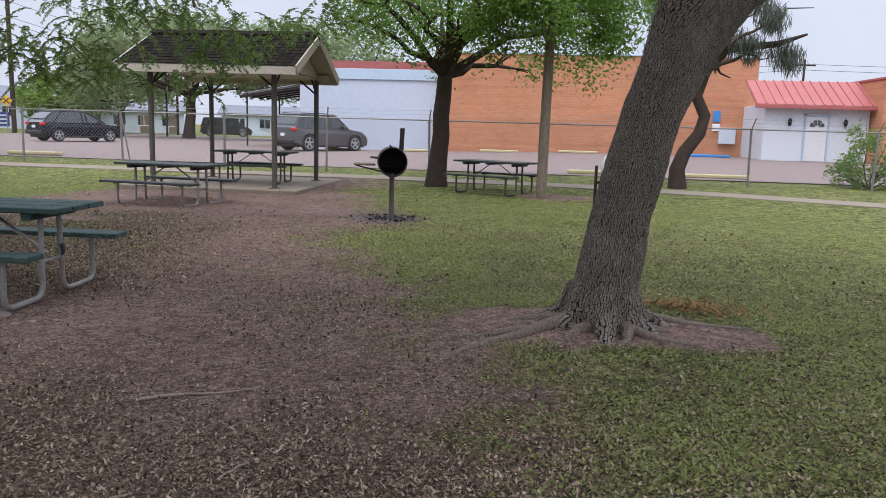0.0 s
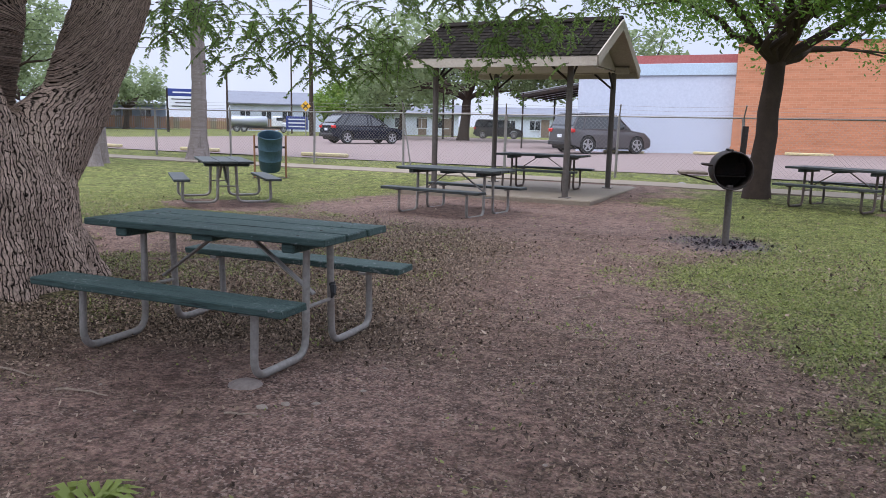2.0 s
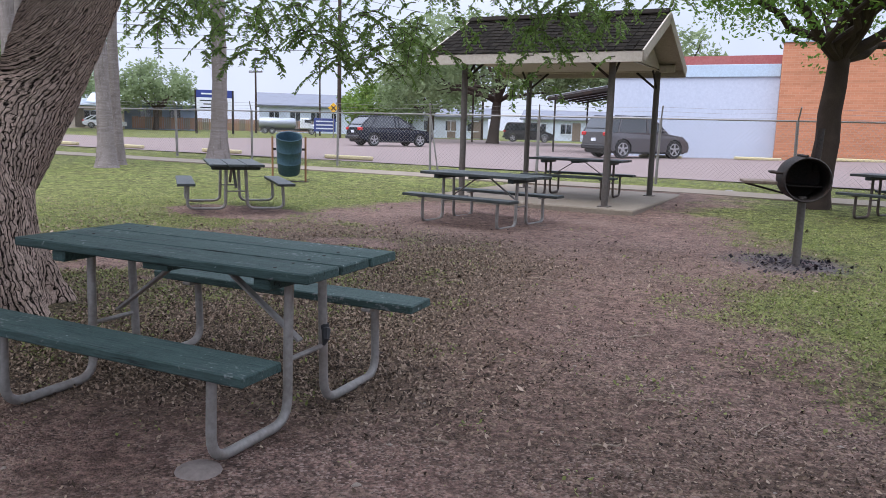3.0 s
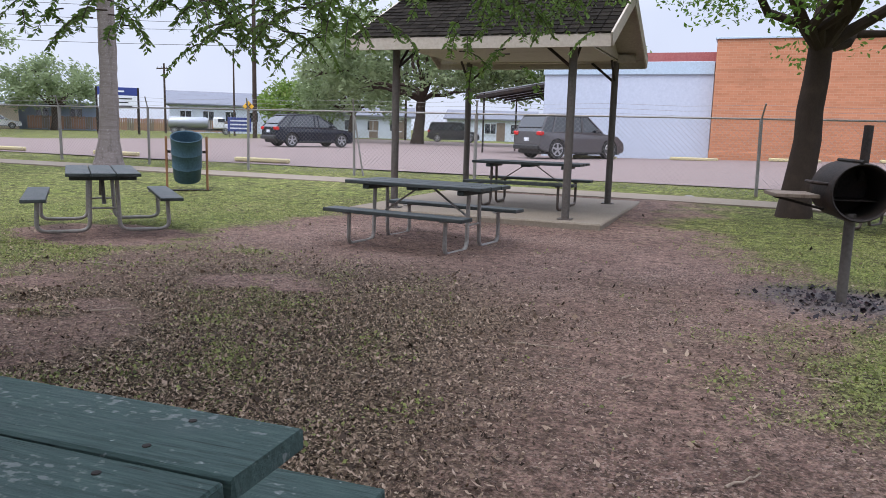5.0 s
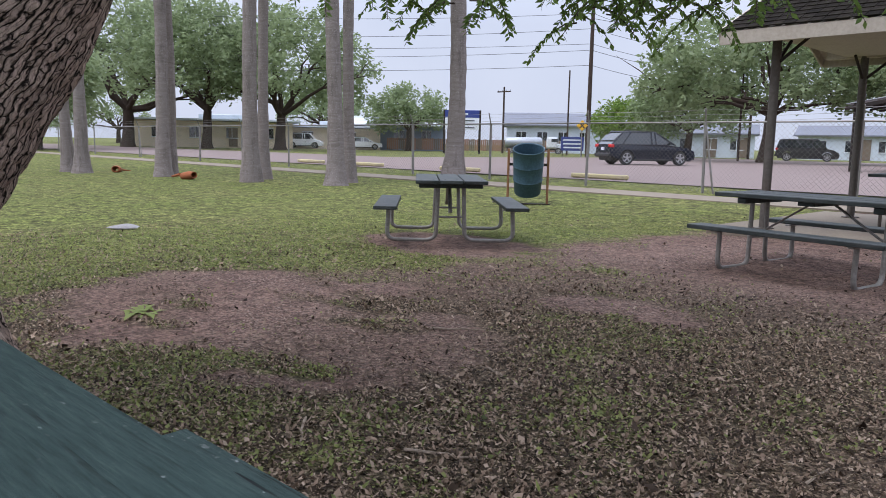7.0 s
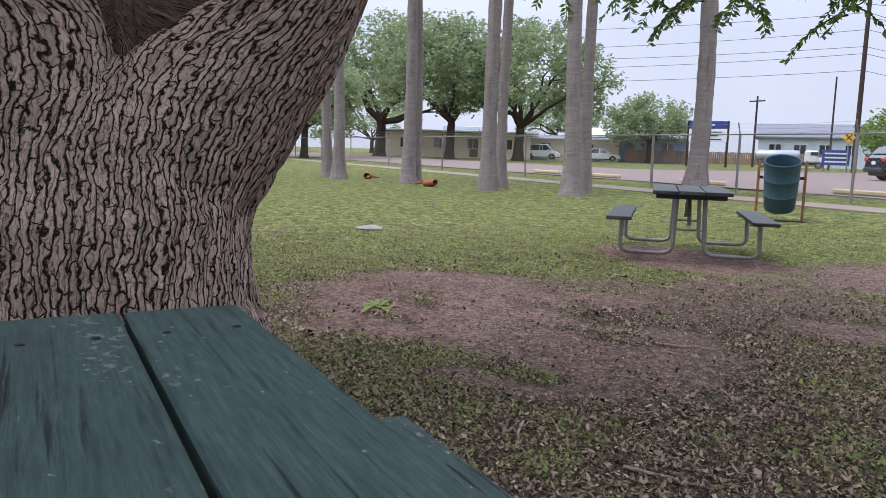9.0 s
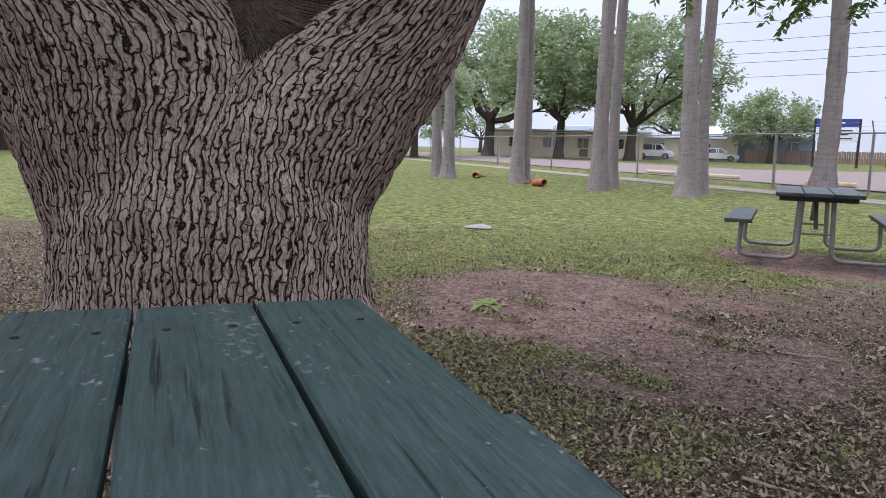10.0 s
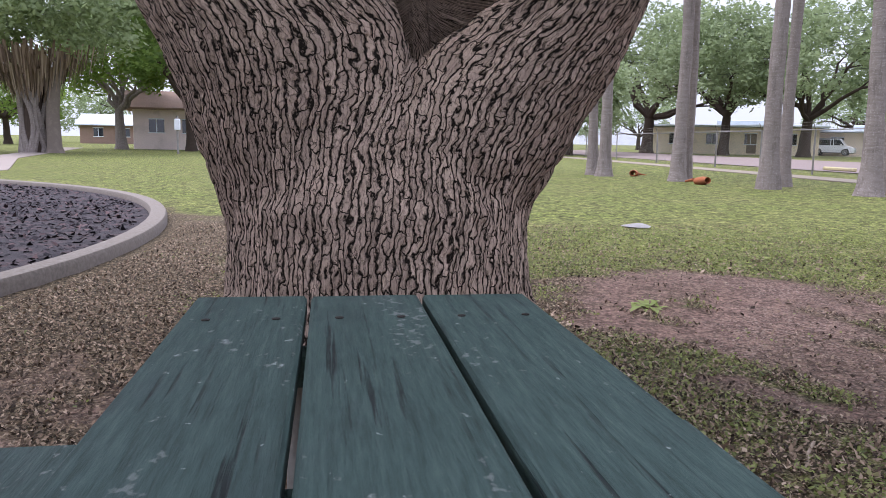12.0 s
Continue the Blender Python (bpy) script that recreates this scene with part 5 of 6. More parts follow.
PALMS = [(-17.45, 19.3, 0.255, 0.012), (-17.9, 15.5, 0.205, 0.004), (-18.6, 16.51, 0.16, 0.012), (-20.3, 14.55, 0.21, 0.008), (-21.37, 15.57, 0.16, 0.016), (-24.1, 13.85, 0.195, -0.035), (-24.55, 14.25, 0.15, -0.026),
         (-27.3, 12.5, 0.2, 0.002), (-28.4, 12.45, 0.18, -0.01), (-31.5, 10.9, 0.22, 0.0)]
for i, (x, y, r, ln) in enumerate(PALMS):
    palm(x, y, 9.5 + (i * 37 % 5) * 0.5, r, ln, i)


# ---- chain-link fence ----
def chain_fence():
    y = 20.3
    t = thing("chain_link_fence", "rusty grey chain-link fence with barbed-wire arms along the car park", "fence")
    posts = [-62, -55, -48.5, -42, -35.1, -31.2, -27.6, -24, -20.3, -16.96, -13.6, -10.4, -7.2, -4.1, -1.05, 2.1, 4.9, 7.9, 11.2, 14.5, 18, 21.5]
    h = 1.58
    for i, x in enumerate(posts):
        z = float(rise(x, y))
        tilt = 0.03 * math.sin(i * 2.1)
        fat = 0.034 if i % 4 else 0.042
        part("post", Build().tube([(x, y, z - 0.1), (x + tilt, y, z + h)], fat, 8), M["fence"], t, soft=True)
        part("arm", Build().tube([(x + tilt, y, z + h - 0.02), (x + tilt + 0.06, y - 0.16, z + h + 0.3)], 0.018, 6), M["fence"], t)
        if i % 4 == 3:
            part("brace", Build().tube([(x + 0.25, y, z), (x + tilt, y, z + h)], 0.022, 6), M["fence"], t)
    for a, b2 in zip(posts, posts[1:]):
        za, zb = float(rise(a, y)), float(rise(b2, y))
        part("top_rail", Build().tube([(a, y, za + h), (b2, y, zb + h)], 0.022, 6), M["fence"], t)
    wires = Build()
    for k in range(3):
        for a, b2 in zip(posts, posts[1:]):
            o = 0.07 + 0.1 * k
            wires.tube([(a + 0.02, y - 0.5 * o, float(rise(a, y)) + h + o), ((a + b2) / 2, y - 0.5 * o, float(rise(a, y)) + h + o - 0.04), (b2, y - 0.5 * o, float(rise(b2, y)) + h + o)], 0.0035, 3, False)
    part("barbed_wire", wires, M["fence"], t)
    net, Q = None, []
    pitch, w = 0.11, 0.0034
    x = posts[0] - h
    while x < posts[-1]:
        for s in (1, -1):
            a, b2 = (x, x + h) if s > 0 else (x + h, x)
            z = float(rise(x, y))
            dz = 0.012 * math.sin(x * 3.7)
            Q.append(((a - w, y + 0.003 * s, z + 0.04), (a + w, y + 0.003 * s, z + 0.04), (b2 + w, y + 0.003 * s + dz, z + h), (b2 - w, y + 0.003 * s + dz, z + h)))
        x += pitch
    part("wire_mesh", quads_mesh("wire_mesh", np.array(Q)), M["fence"], t).visible_shadow = True
    tagged(t.children[-1], kind="stuff")


chain_fence()


# ---- bins, grill, poles ----
def barrel(radius, height, ribs=True, m=None):
    prof = [(0.0, 0.06), (radius * 0.72, 0.06), (radius * 0.76, 0.0), (radius * 0.86, 0.02), (radius * 0.94, height * 0.08), (radius * 0.98, height * 0.5), (radius * 0.97, height * 0.9), (radius * 0.85, height * 0.98), (radius * 0.7, height), (0, height)] if not ribs else [(0.0, 0.0), (radius * 0.82, 0.0), (radius * 0.86, 0.02), (radius * 0.93, height * 0.3), (radius * 0.965, height * 0.32), (radius * 0.93, height * 0.34), (radius * 0.97, height * 0.62), (radius, height * 0.64),
            (radius * 0.97, height * 0.66), (radius, height * 0.97), (radius * 1.03, height * 0.985), (radius * 1.0, height), (radius * 0.95, height * 0.985), (radius * 0.9, height * 0.5), (radius * 0.8, 0.03), (0.0, 0.03)]
    return Build().lathe(prof, 28, m)


def hung_bin(at, turn, label, plastic, post_mat, tilt, post_h, lift, ribs=True, back=0.0):
    t = thing("litter_bin", label, "litter bin", at, turn)
    for s in (-1, 1):
        part("post", Build().box((s * 0.37, 0, post_h / 2 - 0.05), (0.045, 0.045, post_h + 0.1), 0.006), post_mat, t)
        part("bracket", Build().box((s * 0.325, 0, post_h * 0.72), (0.07, 0.02, 0.05), 0.003), M["iron"], t)
    part("barrel", barrel(0.29, 0.9, ribs, pose(0, back, lift, tilt, 0, 0)), plastic, t, soft=True)
    part("foot_plate", Build().box((0, 0, 0.01), (0.86, 0.12, 0.02), 0.004), M["iron"], t)


hung_bin((-11.3, 15.25, gz(-11.3, 15.25)), 40, "dented teal plastic barrel bin hung between stained wooden posts", M["bin_teal"], M["orange_post"], 21, 1.04, 0.21, True, 0.14)
hung_bin((3.2, 10.75, gz(3.2, 10.75)), 2, "dirty grey-white plastic barrel bin tipped on iron posts", M["bin_white"], M["iron"], -24, 0.95, 0.26, False, -0.2)


def grill():
    x, y = -0.42, 10.45
    t = thing("barrel_grill", "rusty black barrel grill on a steel post over spilled ash", "grill", (x, y, gz(x, y)), 12)
    part("post", Build().tube([(0, 0, -0.1), (0, 0, 0.74)], 0.042, 14), M["post"], t, soft=True)
    ring = [(0.226, -0.27), (0.236, -0.25), (0.236, 0.29), (0.222, 0.305), (0.0, 0.31), (0.0, 0.29), (0.214, 0.28), (0.214, -0.26), (0.226, -0.27)]
    part("drum", Build().lathe(ring, 36, pose(0, 0.05, 0.925, -90, 0, 0)), M["iron"], t, "soot-black open steel drum", soft=True)
    part("saddle", Build().box((0, 0.0, 0.70), (0.16, 0.2, 0.02), 0.004), M["post"], t)
    part("grate", Build().box((0, 0.12, 0.85), (0.36, 0.3, 0.012), 0.002), M["iron"], t)
    part("chimney", Build().tube([(0.15, 0.28, 1.0), (0.17, 0.30, 1.46)], 0.038, 12), M["iron"], t, soft=True)
    part("hinge_rod", Build().tube([(-0.03, -0.26, 1.17), (-0.03, 0.33, 1.17)], 0.014, 8), M["iron"], t)
    part("handle", Build().tube(bent([(-0.21, -0.1, 0.98), (-0.34, -0.1, 0.99), (-0.34, 0.12, 0.99), (-0.21, 0.12, 0.98)], 0.04), 0.014, 8), M["iron"], t)
    part("side_shelf", Build().box((-0.44, 0.12, 0.875), (0.34, 0.42, 0.03), 0.004), M["oldwood"], t, "weathered board shelf")
    part("shelf_arm", Build().tube([(-0.58, 0.1, 0.855), (-0.18, 0.1, 0.76)], 0.012, 6), M["iron"], t)


grill()
solo("wooden_pole", Build().tube([(2.08, 15.25, -0.2), (2.10, 15.25, 2.0), (2.13, 15.27, 4.3)], [0.118, 0.108, 0.098], 16), M["oldwood"], "weathered round wooden pole beside a picnic table", "pole", soft=True)
solo("white_stake", Build().tube([(4.5, 18.9, 0.05), (4.38, 18.95, 1.35)], 0.05, 10), M["white_sign"], "leaning white pipe stake by the walk", "stake", soft=True)
for i, x in enumerate((-29.5, -25.6, -20.5, -14.8)):
    z = float(rise(x, 23.2))
    solo("wheel_stop", Build().box((0, 0, 0.07), (1.9, 0.17, 0.13), 0.03), M["yellow"], "chipped yellow concrete wheel stop", "wheel stop", "", "wheel stops", pose(x, 22.6, z + 0.02, 0, 0, 2 * math.sin(i * 3)))
for i, x in enumerate((-7.5, -3.4, 0.4, 4.3)):
    solo("wheel_stop", Build().box((0, 0, 0.07), (1.9, 0.17, 0.13), 0.03), M["yellow"], "chipped yellow concrete wheel stop", "wheel stop", "", "wheel stops", pose(x, 36.6, float(rise(x, 36.6)) + 0.02, 0, 0, 1))
solo("wheel_stop", Build().box((0, 0, 0.07), (2.0, 0.2, 0.14), 0.03), M["blue_paint"], "blue painted wheel stop at the accessible bay", "wheel stop", "", "wheel stops", pose(10.4, 35.8, float(rise(10.4, 35.8)) + 0.02))
for i, x in enumerate((4.0, 7.6)):
    solo("wheel_stop", Build().box((0, 0, 0.07), (1.9, 0.17, 0.13), 0.03), M["yellow"], "chipped yellow concrete wheel stop", "wheel stop", "", "wheel stops", pose(x, 22.7, float(rise(x, 22.7)) + 0.02, 0, 0, -1))


# ---- vehicles ----
def wheel(parent, x, y, r, w):
    wh = part("wheel", Build().lathe([(0, -w / 2), (r * 0.62, -w / 2), (r * 0.66, -w / 2 + 0.01), (r * 0.95, -w / 2), (r, -w / 2 + 0.03), (r, w / 2 - 0.03), (r * 0.95, w / 2), (r * 0.66, w / 2 - 0.01), (0, w / 2 - 0.02)], 24, pose(x, y, r, 90, 0, 0)), M["tyre"], parent, soft=True)
    s = 1 if y > 0 else -1
    b = Build().lathe([(0, 0.012), (r * 0.16, 0.012), (r * 0.2, 0.0), (r * 0.2, -0.02)], 16, pose(x, y + s * (w / 2 + 0.004), r, -90 * s, 0, 0))
    for k in range(5):
        b.box((0, 0, r * 0.36), (r * 0.2, 0.025, r * 0.54), 0.008, pose(x, y + s * (w / 2 + 0.002), r, 0, 72 * k, 0))
    b.lathe([(r * 0.6, 0.0), (r * 0.66, 0.012), (r * 0.68, 0.0)], 20, pose(x, y + s * (w / 2 + 0.002), r, -90 * s, 0, 0))
    part("rim", b, M["alloy"], wh)


def car(at, turn, label, paint, L, W, H, r=0.35, hood=0.9, belt=0.98, tail=0.12, wind=0.62, boxy=0.0):
    """A car that heads along its own +x, standing on its wheels."""
    t = thing("car", label, "car", at, turn)
    f, rr = L / 2 - 0.88, -L / 2 + 0.88
    low, nose = 0.24, 0.62
    o = [(-L / 2 + 0.03, 0.42), (-L / 2, 0.62), (-L / 2 + 0.05, belt), (L / 2 - wind - hood + 0.35, belt + 0.02), (L / 2 - 0.42, belt - 0.13), (L / 2 - 0.06, nose + 0.08), (L / 2, 0.5), (L / 2 - 0.05, 0.30), (f + r + 0.07, low)]
    for cx in (f, rr):
        o += [(cx + (r + 0.06) * math.cos(a), r + (r + 0.06) * math.sin(a)) for a in [math.radians(d) for d in (-12, 20, 55, 90, 125, 160, 192)]]
        o += [(cx - r - 0.08, low)] if cx == f else []
    n = len(o)
    cx0 = sum(p[0] for p in o) / n
    v = []
    for y, k in ((-W / 2, 0.985), (-W / 2 + 0.06, 1.0), (W / 2 - 0.06, 1.0), (W / 2, 0.985)):
        for x, z in o:
            v.append((x * (k if abs(x) > L / 2 - 0.5 else 1), y * (1 - 0.06 * max(0, (z - 0.7))) * (1 - 0.10 * max(0, abs(x) - L / 2 + 0.55)), z))
    faces = [tuple(range(n)), tuple(range(4 * n - 1, 3 * n - 1, -1))] + [(j * n + i, j * n + (i + 1) % n, (j + 1) * n + (i + 1) % n, (j + 1) * n + i) for j in range(3) for i in range(n)]
    part("body", Build().add(v, faces), paint, t)
    part("underbody", Build().box((0, 0, 0.36), (L - 0.3, W - 0.36, 0.3), 0.02), M["black"], t)
    x_r, x_f = -L / 2 + 0.07, L / 2 - hood - 0.02
    base, roof = belt - 0.01, H
    xr2, xf2 = x_r + tail + 0.12, x_f - wind
    wb, wt = W / 2 - 0.06, W / 2 - 0.20 + 0.05 * boxy
    gl = Build().add([(x_r, -wb, base), (x_f, -wb, base), (x_f, wb, base), (x_r, wb, base), (xr2, -wt, roof - 0.06), (xf2, -wt, roof - 0.06), (xf2, wt, roof - 0.06), (xr2, wt, roof - 0.06)],
                     [(0, 3, 2, 1), (4, 5, 6, 7), (0, 1, 5, 4), (1, 2, 6, 5), (2, 3, 7, 6), (3, 0, 4, 7)])
    part("cabin_glass", gl, M["glass"], t, "dark tinted glass")
    part("roof", Build().box(((xr2 + xf2) / 2, 0, roof - 0.035), (xf2 - xr2 + 0.06, 2 * wt + 0.03, 0.07), 0.03), paint, t)
    for s in (-1, 1):
        for a, b2 in (((x_r, base), (xr2, roof - 0.06)), ((x_f, base), (xf2, roof - 0.06)), ((-0.1, base), (-0.12, roof - 0.06)), ((x_r + 0.55, base), (xr2 + 0.42, roof - 0.06)), ((x_f - 1.05, base), (x_f - 1.1, roof - 0.06))):
            part("pillar", Build().tube([(a[0], s * (wb + 0.005), a[1]), (b2[0], s * (wt + 0.005), b2[1])], 0.034, 6), paint, t)
        part("roof_rail", Build().tube([(xr2 + 0.1, s * (wt - 0.04), roof + 0.03), (xf2 - 0.1, s * (wt - 0.04), roof + 0.03)], 0.018, 6), M["black"], t)
        part("mirror", Build().box((x_f - 0.35, s * (W / 2 + 0.07), base + 0.1), (0.13, 0.2, 0.13), 0.03), paint, t)
        part("tail_lamp", Build().box((-L / 2 + 0.09, s * (W / 2 - 0.16), belt - 0.07), (0.2, 0.3, 0.16), 0.03), M["red_lamp"], t, "red tail lamp")
        part("headlamp", Build().box((L / 2 - 0.17, s * (W / 2 - 0.25), nose + 0.1), (0.25, 0.32, 0.12), 0.03), M["silver"], t, "clear headlamp")
        part("sill", Build().box((0, s * (W / 2 - 0.03), 0.27), (L - 2.5, 0.08, 0.09), 0.02), M["black"], t)
        for x in (-0.35, 0.6):
            part("door_handle", Build().box((x, s * (W / 2 + 0.008), belt - 0.12), (0.16, 0.03, 0.03), 0.008), paint, t)
        for x in (f, rr):
            wheel(t, x, s * (W / 2 - 0.11), r, 0.22)
    part("rear_bumper", Build().box((-L / 2 + 0.0, 0, 0.47), (0.14, W - 0.16, 0.2), 0.04), M["black"], t)
    part("number_plate", Build().box((-L / 2 - 0.005, 0, 0.78), (0.03, 0.32, 0.14), 0.004), M["white_sign"], t, "pale number plate")
    part("rear_window", Build().box((0, 0, 0), (0.02, 2 * wt + 0.05, 0.42), 0.01, pose((x_r + xr2) / 2 - 0.015, 0, (base + roof) / 2 + 0.02, 0, math.degrees(math.atan2(xr2 - x_r, roof - base)), 0)), M["glass"], t)
    return t


car((-22.9, 38.2, float(rise(-23, 38)) + 0.03), 60, "dark navy crossover parked on the car park", M["navy"], 4.65, 1.82, 1.64, 0.35, 1.12, 1.0, 0.5, 1.0)
car((-8.4, 35.6, float(rise(-8.8, 36)) + 0.03), 52, "grey boxy off-road vehicle parked beside the white wall", M["grey_car"], 4.55, 1.9, 1.78, 0.40, 1.25, 1.1, 0.22, 0.75, 0.8)
car((-26.5, 68.5, float(rise(-26, 60)) + 0.03), 20, "dark estate vehicle parked far across the street", M["black"], 4.7, 1.85, 1.75, 0.36, 0.9, 1.05, 0.1, 0.6, 1.0)
car((-76.6, 53.2, 0.35), 50, "white compact off-road vehicle parked before a house", M["white_car"], 4.3, 1.75, 1.7, 0.34, 0.9, 1.02, 0.08, 0.5, 1.0)
car((-72.6, 58.6, 0.3), 52, "white saloon parked on the far verge", M["white_car"], 4.5, 1.78, 1.42, 0.32, 1.1, 0.9, 0.75, 0.8)


# ---- buildings across the car park ----
def wall_box(name, x0, x1, y0, y1, z0, z1, material, parent, label=""):
    return part(name, Build().box(((x0 + x1) / 2, (y0 + y1) / 2, (z0 + z1) / 2), (x1 - x0, y1 - y0, z1 - z0), 0.01), material, parent, label)


brick_b = thing("brick_building", "long windowless orange brick building beyond the car park", "building")
wall_box("wall", -2.9, 13.0, 38.0, 52, -0.2, 5.4, M["brick"], brick_b)
wall_box("coping", -2.98, 13.08, 37.93, 52.05, 5.4, 5.48, M["pale_trim"], brick_b, "thin pale roof coping")
wall_box("base_course", -2.92, 13.02, 37.97, 38.0, 0.0, 0.75, M["brick"], brick_b)
wall_box("utility_box", 11.3, 12.1, 37.8, 37.97, 1.2, 2.0, M["pale_wall"], brick_b, "grey wall box")
sg = thing("parking_sign", "small blue and white accessible-parking sign on brick", "sign", (7.4, 37.96, 2.65))
part("face", Build().box((0, -0.01, 0), (0.42, 0.02, 0.6), 0.004), M["handicap"], sg, "blue sign face")
part("border", Build().box((0, -0.004, 0), (0.46, 0.012, 0.64), 0.004), M["white_sign"], sg)
part("symbol", Build().lathe([(0.07, 0), (0.11, 0.004), (0.07, 0.008)], 16, pose(-0.02, -0.022, -0.06, 90, 0, 0)).box((-0.02, -0.024, 0.06), (0.05, 0.006, 0.2), 0.002).box((0.05, -0.024, 0.02), (0.12, 0.006, 0.04), 0.002), M["white_sign"], sg, "white wheelchair symbol")
sg2 = thing("parking_sign", "small blue accessible-parking sign on brick wall", "sign", (11.15, 37.96, 2.55))
part("face", Build().box((0, -0.01, 0), (0.36, 0.02, 0.55), 0.004), M["handicap"], sg2)
part("lower_plate", Build().box((0, -0.01, -0.55), (0.36, 0.02, 0.35), 0.004), M["white_sign"], sg2)

white_b = thing("white_building", "low white painted building with a red metal roof behind the parapet", "building")
wall_box("wall", -10.4, -2.95, 38.6, 52, -0.2, 4.15, M["white_wall"], white_b)
wall_box("trim", -10.45, -2.95, 38.52, 38.6, 4.0, 4.55, M["pale_trim"], white_b, "pale blue trim band")
part("roof", Build().prism([(-10.5, 4.55), (-2.95, 4.55), (-2.95, 5.0), (-10.0, 5.0)], 39.2, 52), M["red_roof"], white_b, "red metal roof")
aw = thing("awning", "dark sheet-metal carport awning on thin steel posts", "carport")
for i in range(9):
    x = -14.9 + i * 0.52
    part("roof_sheet", Build().box((0, 0, 0), (0.5, 6.0, 0.03), 0.004, pose(x + 1.1, 42.5, 3.2 + 0.16 * i * 0.55, 0, -9.5, 0)), M["awning"], aw)
part("edge_beam", Build().box((0, 0, 0), (4.8, 0.1, 0.16), 0.01, pose(-11.7, 39.5, 3.37, 0, -9.5, 0)), M["iron"], aw)
for k in range(5):
    part("rafter", Build().box((0, 0, 0), (4.7, 0.06, 0.1), 0.005, pose(-11.7, 39.9 + k * 1.3, 3.42, 0, -9.5, 0)), M["iron"], aw)
for x, y in ((-13.7, 39.6), (-13.7, 45.2), (-10.6, 39.6)):
    part("post", Build().tube([(x, y, 0.2), (x, y, 3.3)], 0.05, 8), M["iron"], aw)

annex = thing("annex_building", "white entrance annex with red ribbed metal roof and lamps", "building")
wall_box("wall", 12.45, 17.0, 34.6, 40, 0.2, 3.05, M["annex_wall"], annex)
rf = Build().add([(11.9, 34.1, 2.98), (17.3, 34.1, 2.98), (17.3, 36.2, 4.15), (11.9, 36.2, 4.15), (11.9, 34.1, 3.06), (17.3, 34.1, 3.06), (17.3, 36.2, 4.22), (11.9, 36.2, 4.22)], [(0, 1, 2, 3), (4, 5, 6, 7), (0, 1, 5, 4), (1, 2, 6, 5), (2, 3, 7, 6), (3, 0, 4, 7)])
part("roof", rf, M["red_roof"], annex)
for i in range(14):
    x = 11.95 + i * 0.41
    part("roof_rib", Build().box((0, 0, 0), (0.04, 2.42, 0.05), 0.005, pose(x, 35.15, 3.66, 29.1, 0, 0)), M["red_roof"], annex)
part("fascia", Build().box((14.6, 34.08, 2.95), (5.5, 0.05, 0.16), 0.01), M["red_roof"], annex)
d1 = part("door", Build().box((14.75, 34.58, 1.55), (0.92, 0.06, 2.0), 0.008), M["door_white"], annex)
for k in range(4):
    a0, a1 = math.pi * (k + 0.08) / 4, math.pi * (k + 0.92) / 4
    fan = [(0.1 * math.cos(a0), 0.1 * math.sin(a0)), (0.32 * math.cos(a0), 0.32 * math.sin(a0)), (0.33 * math.cos((a0 + a1) / 2), 0.33 * math.sin((a0 + a1) / 2)), (0.32 * math.cos(a1), 0.32 * math.sin(a1)), (0.1 * math.cos(a1), 0.1 * math.sin(a1))]
    part("fanlight_pane", Build().prism(fan, -0.012, 0.012, pose(14.75, 34.55, 2.08)), M["glass"], d1)
part("door_frame", Build().box((14.24, 34.56, 1.6), (0.08, 0.08, 2.15), 0.006).box((15.26, 34.56, 1.6), (0.08, 0.08, 2.15), 0.006).box((14.75, 34.56, 2.64), (1.1, 0.08, 0.08), 0.006), M["pale_trim"], annex)
for x in (13.55, 15.95):
    part("wall_lamp", Build().lathe([(0.0, 0.0), (0.06, 0.02), (0.09, 0.22), (0.11, 0.24), (0.03, 0.36), (0.0, 0.37)], 10, pose(x, 34.5, 2.1)), M["iron"], annex, "black wall lantern")
brick_c = thing("brick_building", "orange brick building beside the white annex", "building")
wall_box("wall", 17.05, 40, 33.5, 50, 0.0, 4.2, M["brick"], brick_c)
wall_box("coping", 17.0, 40, 33.42, 50, 4.2, 4.3, M["red_roof"], brick_c)

bush = thing("shrub", "bright green shrub growing through the fence", "shrub", (0, 0, 0))
C = clumps((11.4, 21.0, 0.9), (1.15, 0.8, 1.0), 70, 90, 0.3, -0.9)
bb = Build()
for i in range(12):
    bb.tube(limb((11.4, 21, 0.1), tuple(C[i]), 0.05, 5, 95 + i), taper(0.03, 0.006, 5), 5)
part("stems", bb, M["bark_dark"], bush)
part("crown", quads_mesh("crown", leaf_quads(C, 45, 0.25, 0.06, 3, 91, 0.0)), M["leaf_bright"], bush)
bush2 = thing("shrub", "dry olive-brown shrub by the fence", "shrub")
C = clumps((13.6, 21.4, 0.8), (1.2, 0.8, 0.95), 60, 93, 0.3, -0.9)
part("crown", quads_mesh("crown", leaf_quads(C, 40, 0.28, 0.06, 3, 94, 0.0)), M["needle"], bush2)


